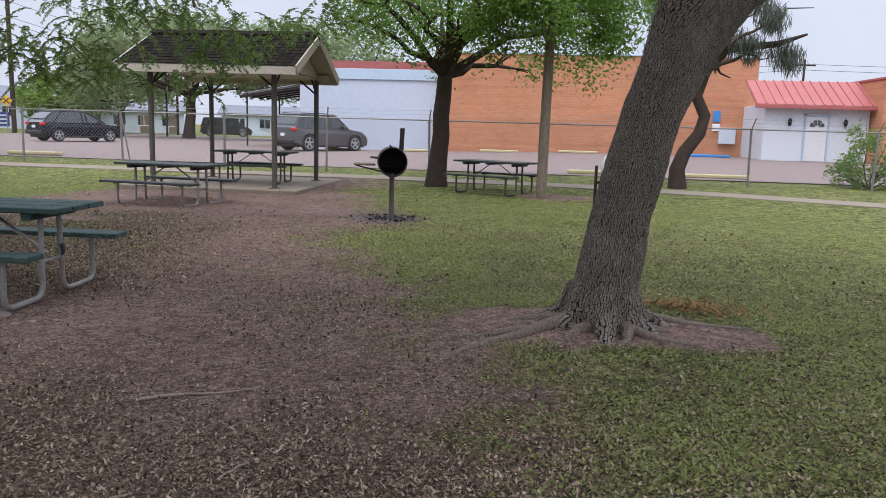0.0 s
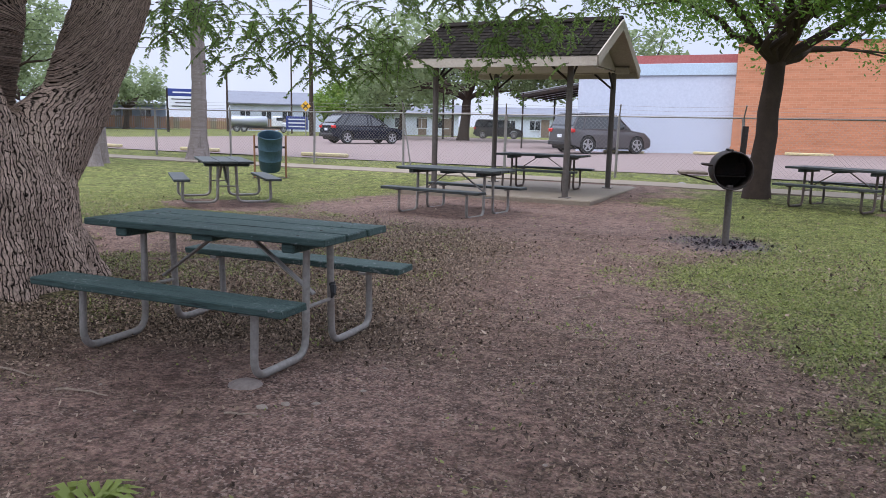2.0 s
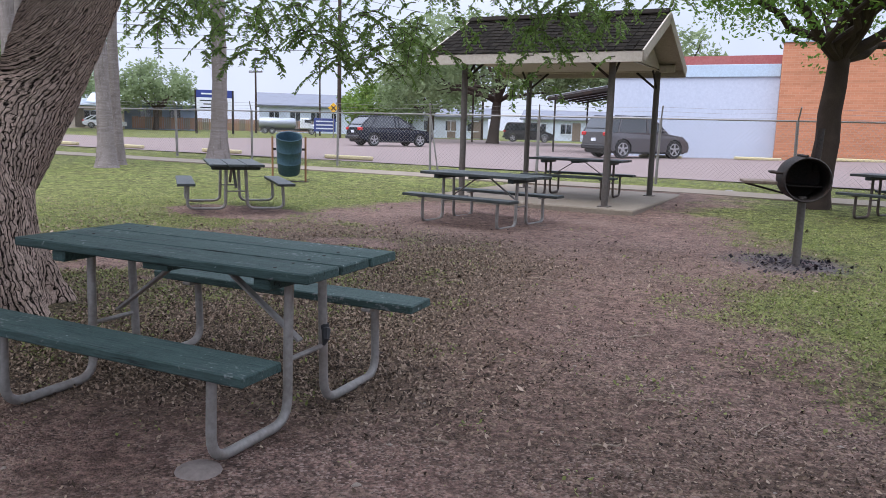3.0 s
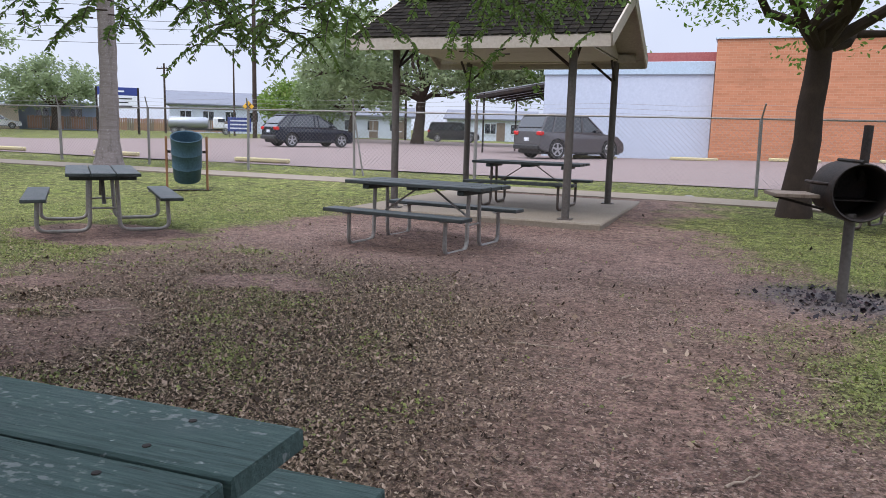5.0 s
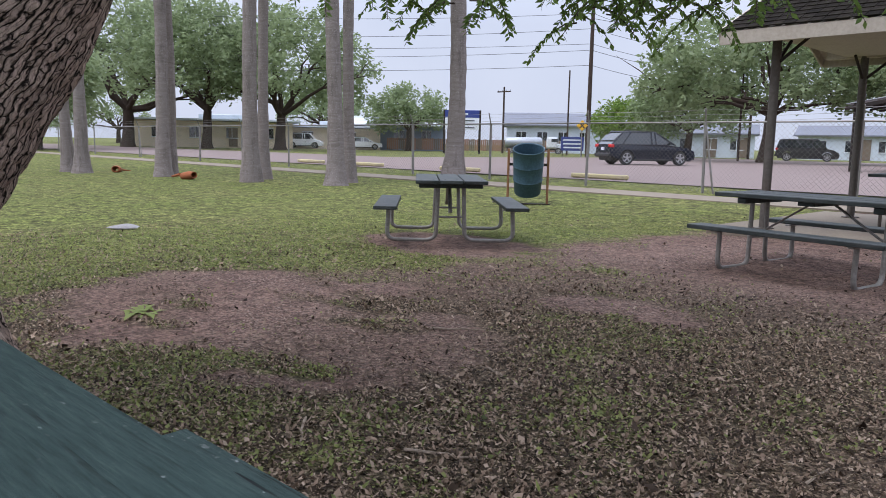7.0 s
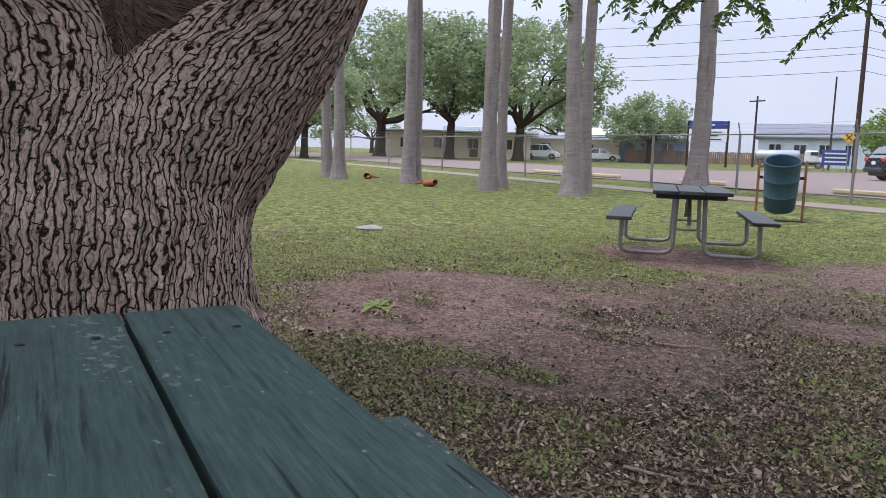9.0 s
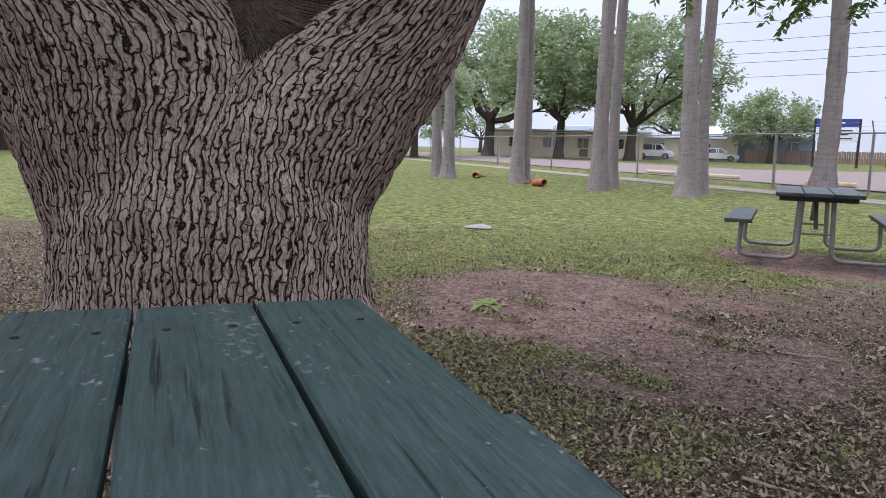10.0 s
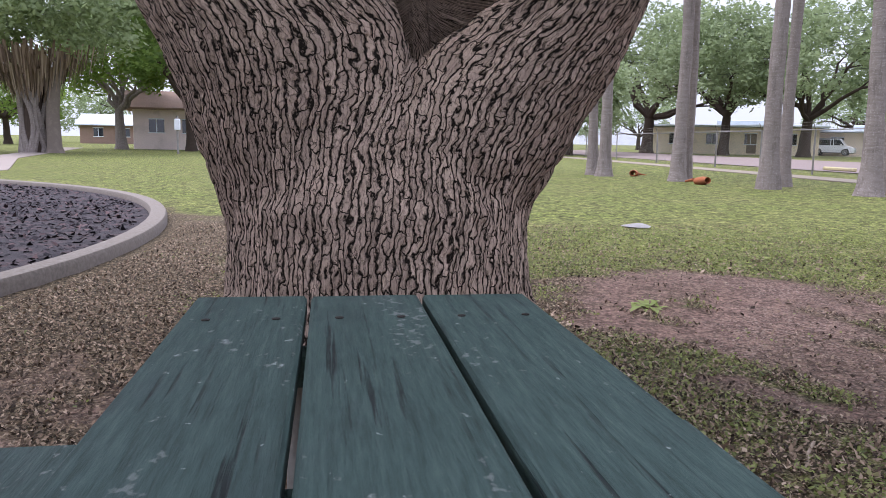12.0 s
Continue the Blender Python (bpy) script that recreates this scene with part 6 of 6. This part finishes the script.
# ---- far side of the street ----
def far_house(name, label, at, turn, L, D, H, roof_h, wall_mat, roof_mat, eave=0.5, windows=3, doors=1, flat=False):
    t = thing(name, label, "house", at, turn)
    part("wall", Build().box((0, 0, H / 2 - 0.2), (L, D, H + 0.4), 0.02), wall_mat, t)
    if flat:
        part("roof", Build().box((0, 0, H + 0.15), (L + 2 * eave, D + 2 * eave, 0.22), 0.03).box((0.1 * L, 0.5, H + 0.5), (L * 0.4, D * 0.5, 0.7), 0.05), roof_mat, t)
    else:
        part("roof", Build().prism([(-D / 2 - eave, H - 0.1), (D / 2 + eave, H - 0.1), (D / 2 + eave, H + 0.05), (0, H + roof_h), (-D / 2 - eave, H + 0.05)], -L / 2 - eave, L / 2 + eave, pose(0, 0, 0, 0, 0, 90)), roof_mat, t)
    for i in range(windows):
        x = -L / 2 + L * (i + 0.7) / (windows + 0.4)
        w = part("window", Build().box((x, -D / 2 - 0.01, H * 0.55), (1.2, 0.06, 1.1), 0.01), M["glass"], t)
        part("window_frame", Build().box((x, -D / 2 - 0.05, H * 0.55 + 0.58), (1.36, 0.05, 0.08), 0.005).box((x, -D / 2 - 0.05, H * 0.55 - 0.58), (1.36, 0.05, 0.08), 0.005).box((x, -D / 2 - 0.05, H * 0.55), (0.06, 0.05, 1.1), 0.005), M["white_sign"], w)
    for i in range(doors):
        part("door", Build().box((L * 0.12 + i * 3, -D / 2 - 0.02, 1.0), (0.95, 0.08, 2.05), 0.01), M["oldwood"], t)
    return t


far_house("house", "low tan house with a shallow pale roof behind the fence", (-84, 46.0, 0.4), 61, 17, 9, 2.7, 0.8, M["tan_wall"], M["white_roof"], 0.9, 4, 2, True)
far_house("house", "low house with white carport roof", (-79, 58.5, 0.4), 53, 12, 7, 2.3, 0.9, M["tan_wall"], M["white_roof"], 0.9, 2, 1, True)
far_house("house", "blue-grey house with a pale roof", (-75, 66.5, 0.6), 46, 11, 8, 2.6, 1.1, M["blue_wall"], M["white_roof"], 0.6, 3, 1)
far_house("church_hall", "pale hall with dark slate roof and arched openings", (-63, 83.5, 0.6), 40, 14, 9, 3.0, 1.7, M["pale_wall"], M["slate_roof"], 0.5, 5, 0)
far_house("house", "small grey bungalow across the street", (-43, 82, 0.3), 25, 11, 7, 2.4, 1.1, M["pale_wall"], M["slate_roof"], 0.4, 4, 2)
far_house("house", "small grey bungalow across the street", (-30, 90, 0.3), 15, 10, 7, 2.4, 1.1, M["pale_wall"], M["slate_roof"], 0.4, 3, 1)
far_house("park_building", "pink-grey block building with a brown gable roof", (-72, -10.6, 0.2), 100, 9, 6, 3.2, 1.6, M["pink_wall"], M["brown_roof"], 0.9, 3, 1)
far_house("house", "distant brick house with a white roof", (-112, -29, 0.3), 95, 8, 7, 2.2, 1.5, M["brown_roof"], M["white_roof"], 0.5, 2, 1)
wf = thing("board_fence", "rust-coloured board fence before the houses", "fence")
for i in range(90):
    x = -70.5 + i * 0.155
    y = 60.6 + i * 0.165
    part("board", Build().box((0, 0, 0.75), (0.2, 0.03, 1.25 + 0.06 * (i % 3)), 0.005, pose(x, y, 0.3, 0, 0, 47)), M["rust_fence"] if i % 9 < 6 else M["oldwood"], wf)

sb = thing("message_board", "dark blue and white roadside message board on two posts", "sign", (-49.6, 51.8, 0.3), 42)
sb.scale = (1.15, 1, 1.08)
for s in (-1, 1):
    part("post", Build().tube([(s * 1.35, 0, 0), (s * 1.35, 0, 3.5)], 0.09, 8), M["iron"], sb)
part("header_panel", Build().box((0, 0, 3.2), (2.7, 0.14, 0.6), 0.02), M["blue_sign"], sb, "dark blue header panel")
part("letter_panel", Build().box((0, 0, 2.4), (2.7, 0.14, 0.98), 0.02), M["white_sign"], sb, "white panel with rows of dark lettering")
part("header_bar", Build().box((-0.25, -0.08, 3.2), (1.4, 0.02, 0.12), 0.004), M["white_sign"], sb)
for i in range(3):
    part("text_bar", Build().box((-0.05, -0.08, 2.66 - i * 0.28), (2.0 - 0.5 * (i % 2), 0.02, 0.08), 0.004), M["black"], sb)
sb2 = thing("street_sign", "low dark blue panel sign by the street", "sign", (-41.5, 57.0, 0.25), 38)
sb2.scale = (0.8, 0.8, 0.9)
part("panel", Build().box((0, 0, 1.2), (2.4, 0.1, 1.3), 0.02), M["blue_sign"], sb2)
for i in range(3):
    part("text_bar", Build().box((0, -0.06, 1.55 - i * 0.35), (1.9, 0.02, 0.13), 0.004), M["white_sign"], sb2)
for s in (-1, 1):
    part("post", Build().tube([(s, 0, 0), (s, 0, 1.2)], 0.05, 6), M["iron"], sb2)

xs = thing("crossing_sign", "yellow diamond railway-crossing warning sign with black cross", "sign", (-38.0, 53.5, 0.25), 36)
part("post", Build().tube([(0, 0.03, 0), (0, 0.03, 2.6)], 0.04, 8), M["galv"], xs)
part("panel", Build().box((0, 0, 0), (0.62, 0.024, 0.62), 0.01, pose(0, 0, 2.5, 0, 45, 0)), M["hazard"], xs, "yellow sign face")
part("cross_bar", Build().box((0, -0.02, 0), (0.56, 0.015, 0.08), 0.002, pose(0, 0, 2.5, 0, 45, 0)).box((0, -0.022, 0), (0.56, 0.015, 0.08), 0.002, pose(0, 0, 2.5, 0, -45, 0)), M["black"], xs)

tk = thing("tank_truck", "silver tank truck parked across the street", "truck", (-51.0, 63.5, 0.3), 38)
tk.scale = (0.72, 0.72, 0.72)
part("tank", Build().lathe([(0, -2.6), (0.6, -2.55), (0.78, -2.3), (0.78, 2.3), (0.6, 2.55), (0, 2.6)], 20, pose(-1.5, 0, 1.5, 0, 90, 0)), M["silver"], tk, soft=True)
part("cab", Build().box((2.4, 0, 1.55), (1.5, 2.1, 1.5), 0.15).box((3.5, 0, 1.05), (1.3, 1.8, 0.8), 0.15), M["white_car"], tk)
part("cab_window", Build().box((2.75, 0, 1.9), (0.9, 2.14, 0.5), 0.04), M["glass"], tk)
part("chassis", Build().box((0, 0, 0.65), (7.6, 0.9, 0.25), 0.02), M["black"], tk)
for x in (-3.2, -2.2, 3.3):
    for s in (-1, 1):
        wheel(tk, x, s * 0.95, 0.45, 0.3)


def power_pole(x, y, h, r=0.14, arms=1, name="utility_pole", label="dark wooden utility pole with crossarm and cables"):
    t = thing(name, label, "utility pole")
    part("shaft", Build().tube([(x, y, 0), (x, y, h)], [r, r * 0.7], 10), M["bark_dark"], t)
    for k in range(arms):
        part("crossarm", Build().box((x, y, h - 0.5 - 0.9 * k), (1.9, 0.1, 0.12), 0.01, None), M["bark_dark"], t)
        for s in (-0.85, -0.3, 0.3, 0.85):
            part("insulator", Build().lathe([(0.0, 0), (0.05, 0.02), (0.03, 0.14), (0, 0.16)], 6, pose(x + s, y, h - 0.44 - 0.9 * k)), M["silver"], t)
    return t


power_pole(-39.5, 56.4, 15.0, 0.2, 2)
power_pole(-47.2, 63.8, 8.3, 0.1, 0, "lamp_pole", "thin dark street pole beside the road")
power_pole(-57.5, 66.0, 7.3, 0.13, 1)
power_pole(-33.0, 72.0, 10.0, 0.13, 1)
power_pole(-28.3, 60.0, 7.6, 0.09, 0, "lamp_pole", "thin grey pole beyond the parked cars")
power_pole(26.0, 70.0, 8.6, 0.13, 1)
power_pole(-93.0, 20.0, 16.0, 0.18, 1)


def cable(a, b, sag, label="black overhead cable sagging between poles"):
    pts = [Vector(a).lerp(Vector(b), i / 16) - Vector((0, 0, sag * 4 * (i / 16) * (1 - i / 16))) for i in range(17)]
    solo("cable", Build().tube(pts, 0.017, 4, False), M["cable"], label, "cable", "", "overhead cables")


for z, s in ((10.2, 1.2), (9.0, 1.4), (7.8, 1.0), (7.3, 1.2), (6.1, 1.0)):
    cable((-39.5, 56.4, z + 1.6), (-93, 20, 1.35 * z + 0.9), s)
    cable((-39.5, 56.4, z + 1.6), (-33.0, 72.0, min(z + 0.4, 9.5)), 0.5)
for z in (9.4, 8.4):
    cable((-39.5, 56.4, z + 3), (-12, 74, z), 0.9)
for z in (8.2, 7.7):
    cable((26, 70, z), (-5, 80, z), 0.5)
    cable((26, 70, z), (70, 60, z), 0.5)
cable((-93, 20, 13.0), (-110, -60, 13.0), 1.2)


FAR_TREES = [
    ("live oak with a wide dark crown", (-75, 32.5, 0.3), 3.4, 0.55, (-74, 33, 7.6), (11.0, 9.0, 6.8), 420, "leaf_oak"),
    ("live oak with a wide dark crown", (-66, 43.5, 0.3), 3.2, 0.5, (-65.5, 43.5, 7.4), (9.0, 7.5, 6.2), 400, "leaf_oak"),
    ("live oak with a wide dark crown", (-70.0, 38.0, 0.3), 3.5, 0.45, (-71.0, 37.5, 8.0), (9.0, 7.0, 6.0), 330, "leaf_oak"),
    ("rounded street tree with pale green leaves", (-68, 61.5, 0.3), 2.2, 0.3, (-68, 61.5, 4.6), (4.4, 4.4, 2.6), 170, "leaf_oak"),
    ("spreading oak behind the parked cars", (-24.6, 56.0, 0.25), 3.2, 0.42, (-25.5, 56.5, 6.4), (8.2, 7.0, 3.6), 380, "leaf_oak"),
    ("rounded oak across the street", (-37.5, 69.0, 0.25), 2.4, 0.35, (-37.5, 69, 4.7), (5.2, 5.0, 3.0), 220, "leaf_oak"),
    ("bright lime-green tree across the street", (-47, 74, 0.25), 2.0, 0.28, (-47, 74, 3.7), (4.0, 4.0, 2.2), 130, "leaf_lime"),
    ("oak behind the carport", (-15.5, 60, 0.25), 3.0, 0.4, (-15.5, 60, 6.2), (6.5, 6, 3.3), 260, "leaf_oak"),
    ("green tree far behind the houses", (-86, 62, 0.25), 3.0, 0.4, (-86, 62, 5.8), (5.5, 5.5, 3.2), 150, "leaf_oak"),
    ("green tree at the park's edge", (-62, 21.0, 0.2), 2.4, 0.3, (-62, 21.0, 5.0), (5, 5, 3.4), 200, "leaf_oak"),
    ("pale-limbed tree beside the park building", (-66, -14.8, 0.15), 3.0, 0.4, (-66, -14.8, 7.5), (5.5, 5, 4), 240, "leaf_lime"),
    ("green tree by the far walk", (-62, -8.5, 0.15), 3.2, 0.35, (-62, -8.0, 8.5), (7.0, 6.0, 4.5), 300, "leaf_ash"),
    ("green tree far across the lawn", (-88, -33, 0.2), 2.5, 0.35, (-88, -33, 5.5), (6, 6, 4.5), 200, "leaf_lime"),
    ("green tree far across the lawn", (-84, -2, 0.2), 2.5, 0.35, (-84, -2, 6.5), (8, 7, 4.5), 240, "leaf_oak"),
    ("green tree far across the lawn", (-92, 10, 0.2), 2.5, 0.35, (-92, 10, 6), (8, 8, 4.5), 240, "leaf_oak"),
    ("green tree far beyond the lawn", (-118, -58, 0.2), 2.2, 0.35, (-118, -58, 5.2), (9, 9, 4.2), 150, "leaf_oak"),
    ("green tree far beyond the lawn", (-122, -44, 0.2), 2.2, 0.35, (-122, -44, 5.2), (9, 9, 4.2), 150, "leaf_oak"),
    ("green tree far beyond the lawn", (-128, -31, 0.2), 2.2, 0.35, (-128, -31, 5.2), (9, 9, 4.2), 150, "leaf_oak"),
    ("green tree far beyond the lawn", (-130, -16, 0.2), 2.2, 0.35, (-130, -16, 5.2), (9, 9, 4.2), 150, "leaf_oak"),
    ("green tree far beyond the lawn", (-128, 36, 0.2), 2.2, 0.35, (-128, 36, 5.2), (9, 9, 4.2), 150, "leaf_oak"),
    ("green tree far beyond the lawn", (-124, 50, 0.2), 2.2, 0.35, (-124, 50, 5.2), (9, 9, 4.2), 150, "leaf_oak"),
]
for i, (lab, at, th, r0, cc, cr, n, leaf) in enumerate(FAR_TREES):
    broad_tree("tree", lab, at, th, r0, cc, cr, n, 34, 0.22, 0.9, {10: "bark_palm"}.get(i, "bark_dark"), leaf, 400 + 20 * (i + (i > 9)), (0.3, 0.0), 10, 0.1, 0.4, -0.42 if i < 3 else -0.72)


def shaggy_tree(x, y, seed):
    """Plaited old stems under a skirt of hanging dead growth, with a slimmer stem beside them."""
    r = random.Random(seed)
    t = thing("tree", "old tree with plaited grey stems under a shaggy brown skirt", "tree")
    for k in range(14):
        a = 2 * math.pi * k / 14
        path = []
        for i in range(9):
            h = i / 8
            q = a + 0.8 * math.sin(3.2 * h + k) * (1 if k % 2 else -1)
            rad = 0.72 - 0.12 * math.sin(3.1 * h) + 0.35 * h ** 3
            path.append((x + rad * math.cos(q), y + rad * math.sin(q), -0.1 + 4.6 * h))
        part("stem", Build().tube(path, [0.24, 0.2, 0.17, 0.16, 0.16, 0.16, 0.15, 0.14, 0.12], 8), M["bark_palm"], t, soft=True)
    part("core", Build().tube([(x, y, -0.1), (x, y, 2.5), (x, y, 5.0)], [0.7, 0.62, 0.8], 14), M["bark_dark"], t)
    part("side_stem", Build().tube([(x + 0.5, y + 1.35, -0.1), (x + 0.5, y + 1.3, 0.4), (x + 0.5, y + 1.3, 2.4), (x + 0.5, y + 1.5, 4.2), (x + 0.5, y + 2.3, 5.8)], [0.55, 0.42, 0.36, 0.34, 0.26], 12), M["bark_grey"], t, soft=True)
    Q = []
    for _ in range(900):
        a, h = r.uniform(0, 2 * math.pi), r.uniform(4.3, 6.4)
        rad = 0.7 + (h - 4.0) * r.uniform(0.5, 1.3)
        o = Vector((x + rad * math.cos(a), y + rad * math.sin(a) * 1.2, h))
        d = Vector((-0.25 * math.cos(a), -0.25 * math.sin(a), -1)) * r.uniform(0.6, 1.7)
        w = Vector((-math.sin(a), math.cos(a), 0)) * r.uniform(0.03, 0.09)
        Q.append((o - w, o + w, o + d + w * 0.3, o + d - w * 0.3))
    part("skirt", quads_mesh("skirt", np.array([[tuple(v) for v in q] for q in Q])), M["dead_frond"], t, "hanging brown dead growth")
    C = clumps((x, y - 0.3, 8.3), (6.5, 6.8, 2.9), 420, seed, 0.35, -0.75)
    part("crown", quads_mesh("crown", leaf_quads(C, 34, 0.9, 0.22, 2.2, seed + 1, 0.1)), M["leaf_oak"], t)


shaggy_tree(-50.0, -15.0, 610)
bollard = thing("water_post", "slim grey post with a white box by the far walk", "post", (-52.0, -7.2, 0.1), 90)
part("shaft", Build().tube([(0, 0, -0.1), (0, 0, 2.3)], 0.07, 8), M["galv"], bollard)
part("box", Build().box((0, 0, 1.75), (0.34, 0.3, 0.7), 0.03), M["white_sign"], bollard)


# ---- small things ----
def weed(x, y, n, size, seed, rise_by=1.0):
    r = random.Random(seed)
    z = gz(x, y)
    t = thing("weed", "tuft of yellow-green weed on bare soil", "weed")
    for i in range(n):
        a = r.uniform(0, 2 * math.pi)
        L = size * r.uniform(0.6, 1.1)
        d, s = Vector((math.cos(a), math.sin(a), 0)), Vector((-math.sin(a), math.cos(a), 0)) * size * 0.10
        o = Vector((x + r.gauss(0, 0.04), y + r.gauss(0, 0.04), z))
        mid, end = o + d * L * 0.55 + Vector((0, 0, L * 0.4 * rise_by)), o + d * L + Vector((0, 0, L * 0.22 * rise_by))
        part("leaf", Build().add([o - s * 0.3, o + s * 0.3, mid + s, end, mid - s], [(0, 1, 2, 4), (4, 2, 3)]), M["weed"], t)


weed(-1.76, 2.26, 34, 0.17, 1)
weed(-6.9, 6.2, 16, 0.2, 2, 0.3)
r = random.Random(31)
STICKS = [(-0.25, 2.0, 0.6, 20), (0.5, 1.2, 0.25, 60), (1.35, 1.3, 0.22, -70), (-5.4, 7.3, 0.4, 40), (-4.1, 6.0, 0.35, 30), (-4.6, 5.9, 0.3, -40), (-2.5, 7.9, 0.3, 10), (-6.9, 8.7, 0.5, 0), (-0.9, 4.6, 0.16, 30), (-3.0, 3.05, 0.3, 15), (-2.0, 3.2, 0.2, 8), (-1.2, 6.4, 0.2, 60), (1.6, 5.6, 0.2, 20), (0.1, 0.9, 0.2, 35), (-3.6, 3.1, 0.35, 10)]
for i in range(30):
    STICKS.append((r.uniform(-5.5, 2.0), r.uniform(0.2, 9.5), r.uniform(0.07, 0.2), r.uniform(0, 180)))
for x, y, L, a in STICKS:
    d = Vector((math.cos(radians(a)), math.sin(radians(a)), 0))
    pts, q = [], Vector((x, y, 0))
    for k in range(6):
        pts.append((q.x, q.y, gz(q.x, q.y) + 0.008 + 0.006 * (k % 2)))
        q = q + (d + Vector((r.uniform(-0.35, 0.35), r.uniform(-0.35, 0.35), 0))) * L / 5
    solo("twig", Build().tube(pts, taper(0.004 + 0.012 * L, 0.003, 6), 6), M["stick"], "dry bleached twig lying on the soil", "twig", "", "fallen twigs")


def pebble(x, y, s, seed, name="stone", mat="stone", label="pale stone lying on the ground", cat="stone"):
    rr = random.Random(seed)
    b = Build()
    prof = [(0.0, -0.3), (0.7, -0.25), (1.0, 0.0), (0.85, 0.28), (0.45, 0.45), (0.0, 0.5)]
    b.lathe([(a * s, z * s) for a, z in prof], 10)
    b.v = [(vx * (1 + 0.25 * math.sin(3 * vy / s + seed)), vy * 0.75 + 0.1 * vx, vz * (0.8 + 0.2 * math.cos(4 * vx / s))) for vx, vy, vz in b.v]
    solo(name, b, M[mat], label, cat, "", "loose stones", pose(x, y, gz(x, y) + s * 0.1, 0, 0, rr.uniform(0, 180)) @ Matrix.Diagonal((1, 1, 0.45 if s > 0.1 else 1, 1)), True)


for i, (x, y, s) in enumerate([(-1.85, 3.48, 0.028), (-1.72, 3.56, 0.022), (-1.92, 3.38, 0.032), (-1.62, 3.85, 0.02), (-11.6, 7.86, 0.2), (-2.3, 19.6, 0.12), (-4.2, 6.2, 0.02), (-3.2, 6.5, 0.02), (2.2, 3.45, 0.02)]):
    pebble(x, y, s, i, mat="stone" if s > 0.1 else "pebble")
for i in range(60):
    pebble(r.uniform(-3.0, 1.8), r.uniform(0.3, 6.5), r.uniform(0.006, 0.014), 100 + i, mat="pebble")
for x, y, a in ((-22.4, 13.75, 20), (-27.5, 13.7, -30)):
    t = thing("fallen_palm_sheath", "orange-brown fallen palm sheath on the grass", "palm debris", (x, y, gz(x, y)), a)
    part("sheath", Build().lathe([(0.08, -0.3), (0.17, -0.2), (0.2, 0.1), (0.15, 0.3), (0.12, 0.28), (0.16, 0.1), (0.12, -0.2)], 14, pose(0, 0, 0.1, 0, 84, 0) @ Matrix.Diagonal((0.62, 0.8, 0.8, 1))), M["terracotta"], t, soft=True)
    part("stalk", Build().tube([(-0.3, 0, 0.12), (-0.7, 0.1, 0.05), (-0.9, 0.3, 0.02)], [0.05, 0.03, 0.01], 6), M["terracotta"], t)

solo("footing", Build().lathe([(0.0, 0.02), (0.06, 0.018), (0.09, 0.004), (0.11, -0.03)], 16, pose(-2.24, 3.63, gz(-2.24, 3.63) + 0.005)), M["concrete"], "rough concrete footing under a table leg", "footing", soft=True)

# charred lumps round the grill
p = np.random.RandomState(3).randn(420, 2) * 0.30 + np.array([-0.42, 10.42])
solo("charcoal", quads_mesh("charcoal", quad_chips(420, p, 0.02, 0.01, 4, 1.4, 0.6, 0.5)), M["mulch"], "spilled charcoal and ash under the grill", "charcoal", "stuff")

# ---- shingles of the shelter ----
x0, x1, y0, y1, ym, ez, rz = roof_size
run, up = ym - y0, rz - ez
slope, pitch = math.hypot(run, up), math.degrees(math.atan2(up, run))
rows, per = 11, 25
tab = Build().box((0, 0, 0), ((x1 - x0) / per - 0.008, slope / rows + 0.03, 0.014), 0.003).mesh("shingle")
tab.materials.append(M["shingle"])
r = random.Random(5)
for j in range(rows):
    t = (j + 0.5) / rows
    for i in range(per):
        x = x0 + (x1 - x0) * (i + 0.5) / per
        part("shingle", tab, M["shingle"], shelter_ob, m=pose(x, y0 + run * t - 0.012, ez + 0.105 + up * t + r.uniform(0, 0.004), pitch - 3.2, r.uniform(-0.6, 0.6), 0))
back = Build()
for j in range(rows):
    t = (j + 0.5) / rows
    back.box((0, 0, 0), (x1 - x0, slope / rows + 0.03, 0.016), 0.003, pose((x0 + x1) / 2, y1 - run * t, ez + 0.105 + up * t, -(pitch - 3.2), 0, 0))
part("back_shingles", back, M["shingle"], shelter_ob)
part("ridge_cap", Build().prism([(-0.16, -0.05), (0, 0.04), (0.16, -0.05), (0.16, -0.03), (0, 0.06), (-0.16, -0.03)], x0, x1, pose(0, ym, rz + 0.12, 0, 0, -90)), M["shingle"], shelter_ob)

# a pile of dry brown needles on the turf and a rag tied to a table leg
p = np.random.RandomState(13).randn(520, 2) * np.array([0.24, 0.13]) + np.array([3.1, 4.75])
solo("dry_needles", quads_mesh("dry_needles", quad_chips(520, p, 0.035, 0.02, 14, 6, 0.5, 0.4, tall=0.05)), chip_material("orange_needles", [(0, (0.10, 0.05, 0.02)), (1, (0.30, 0.16, 0.06))]), "small pile of dry orange-brown needles on the turf", "dry needles", "stuff")
rag = Build().tube([(0, 0, 0), (0.03, -0.02, -0.02), (0.05, -0.05, -0.07), (0.04, -0.06, -0.11)], [0.012, 0.03, 0.024, 0.008], 8).lathe([(0.03, -0.02), (0.034, 0.0), (0.03, 0.02)], 12)
solo("rag", rag, M["black"], "black rag tied round a galvanised table leg", "rag", at=pose(-2.24, 4.47, 0.37) @ Matrix.Scale(0.75, 4), soft=True)
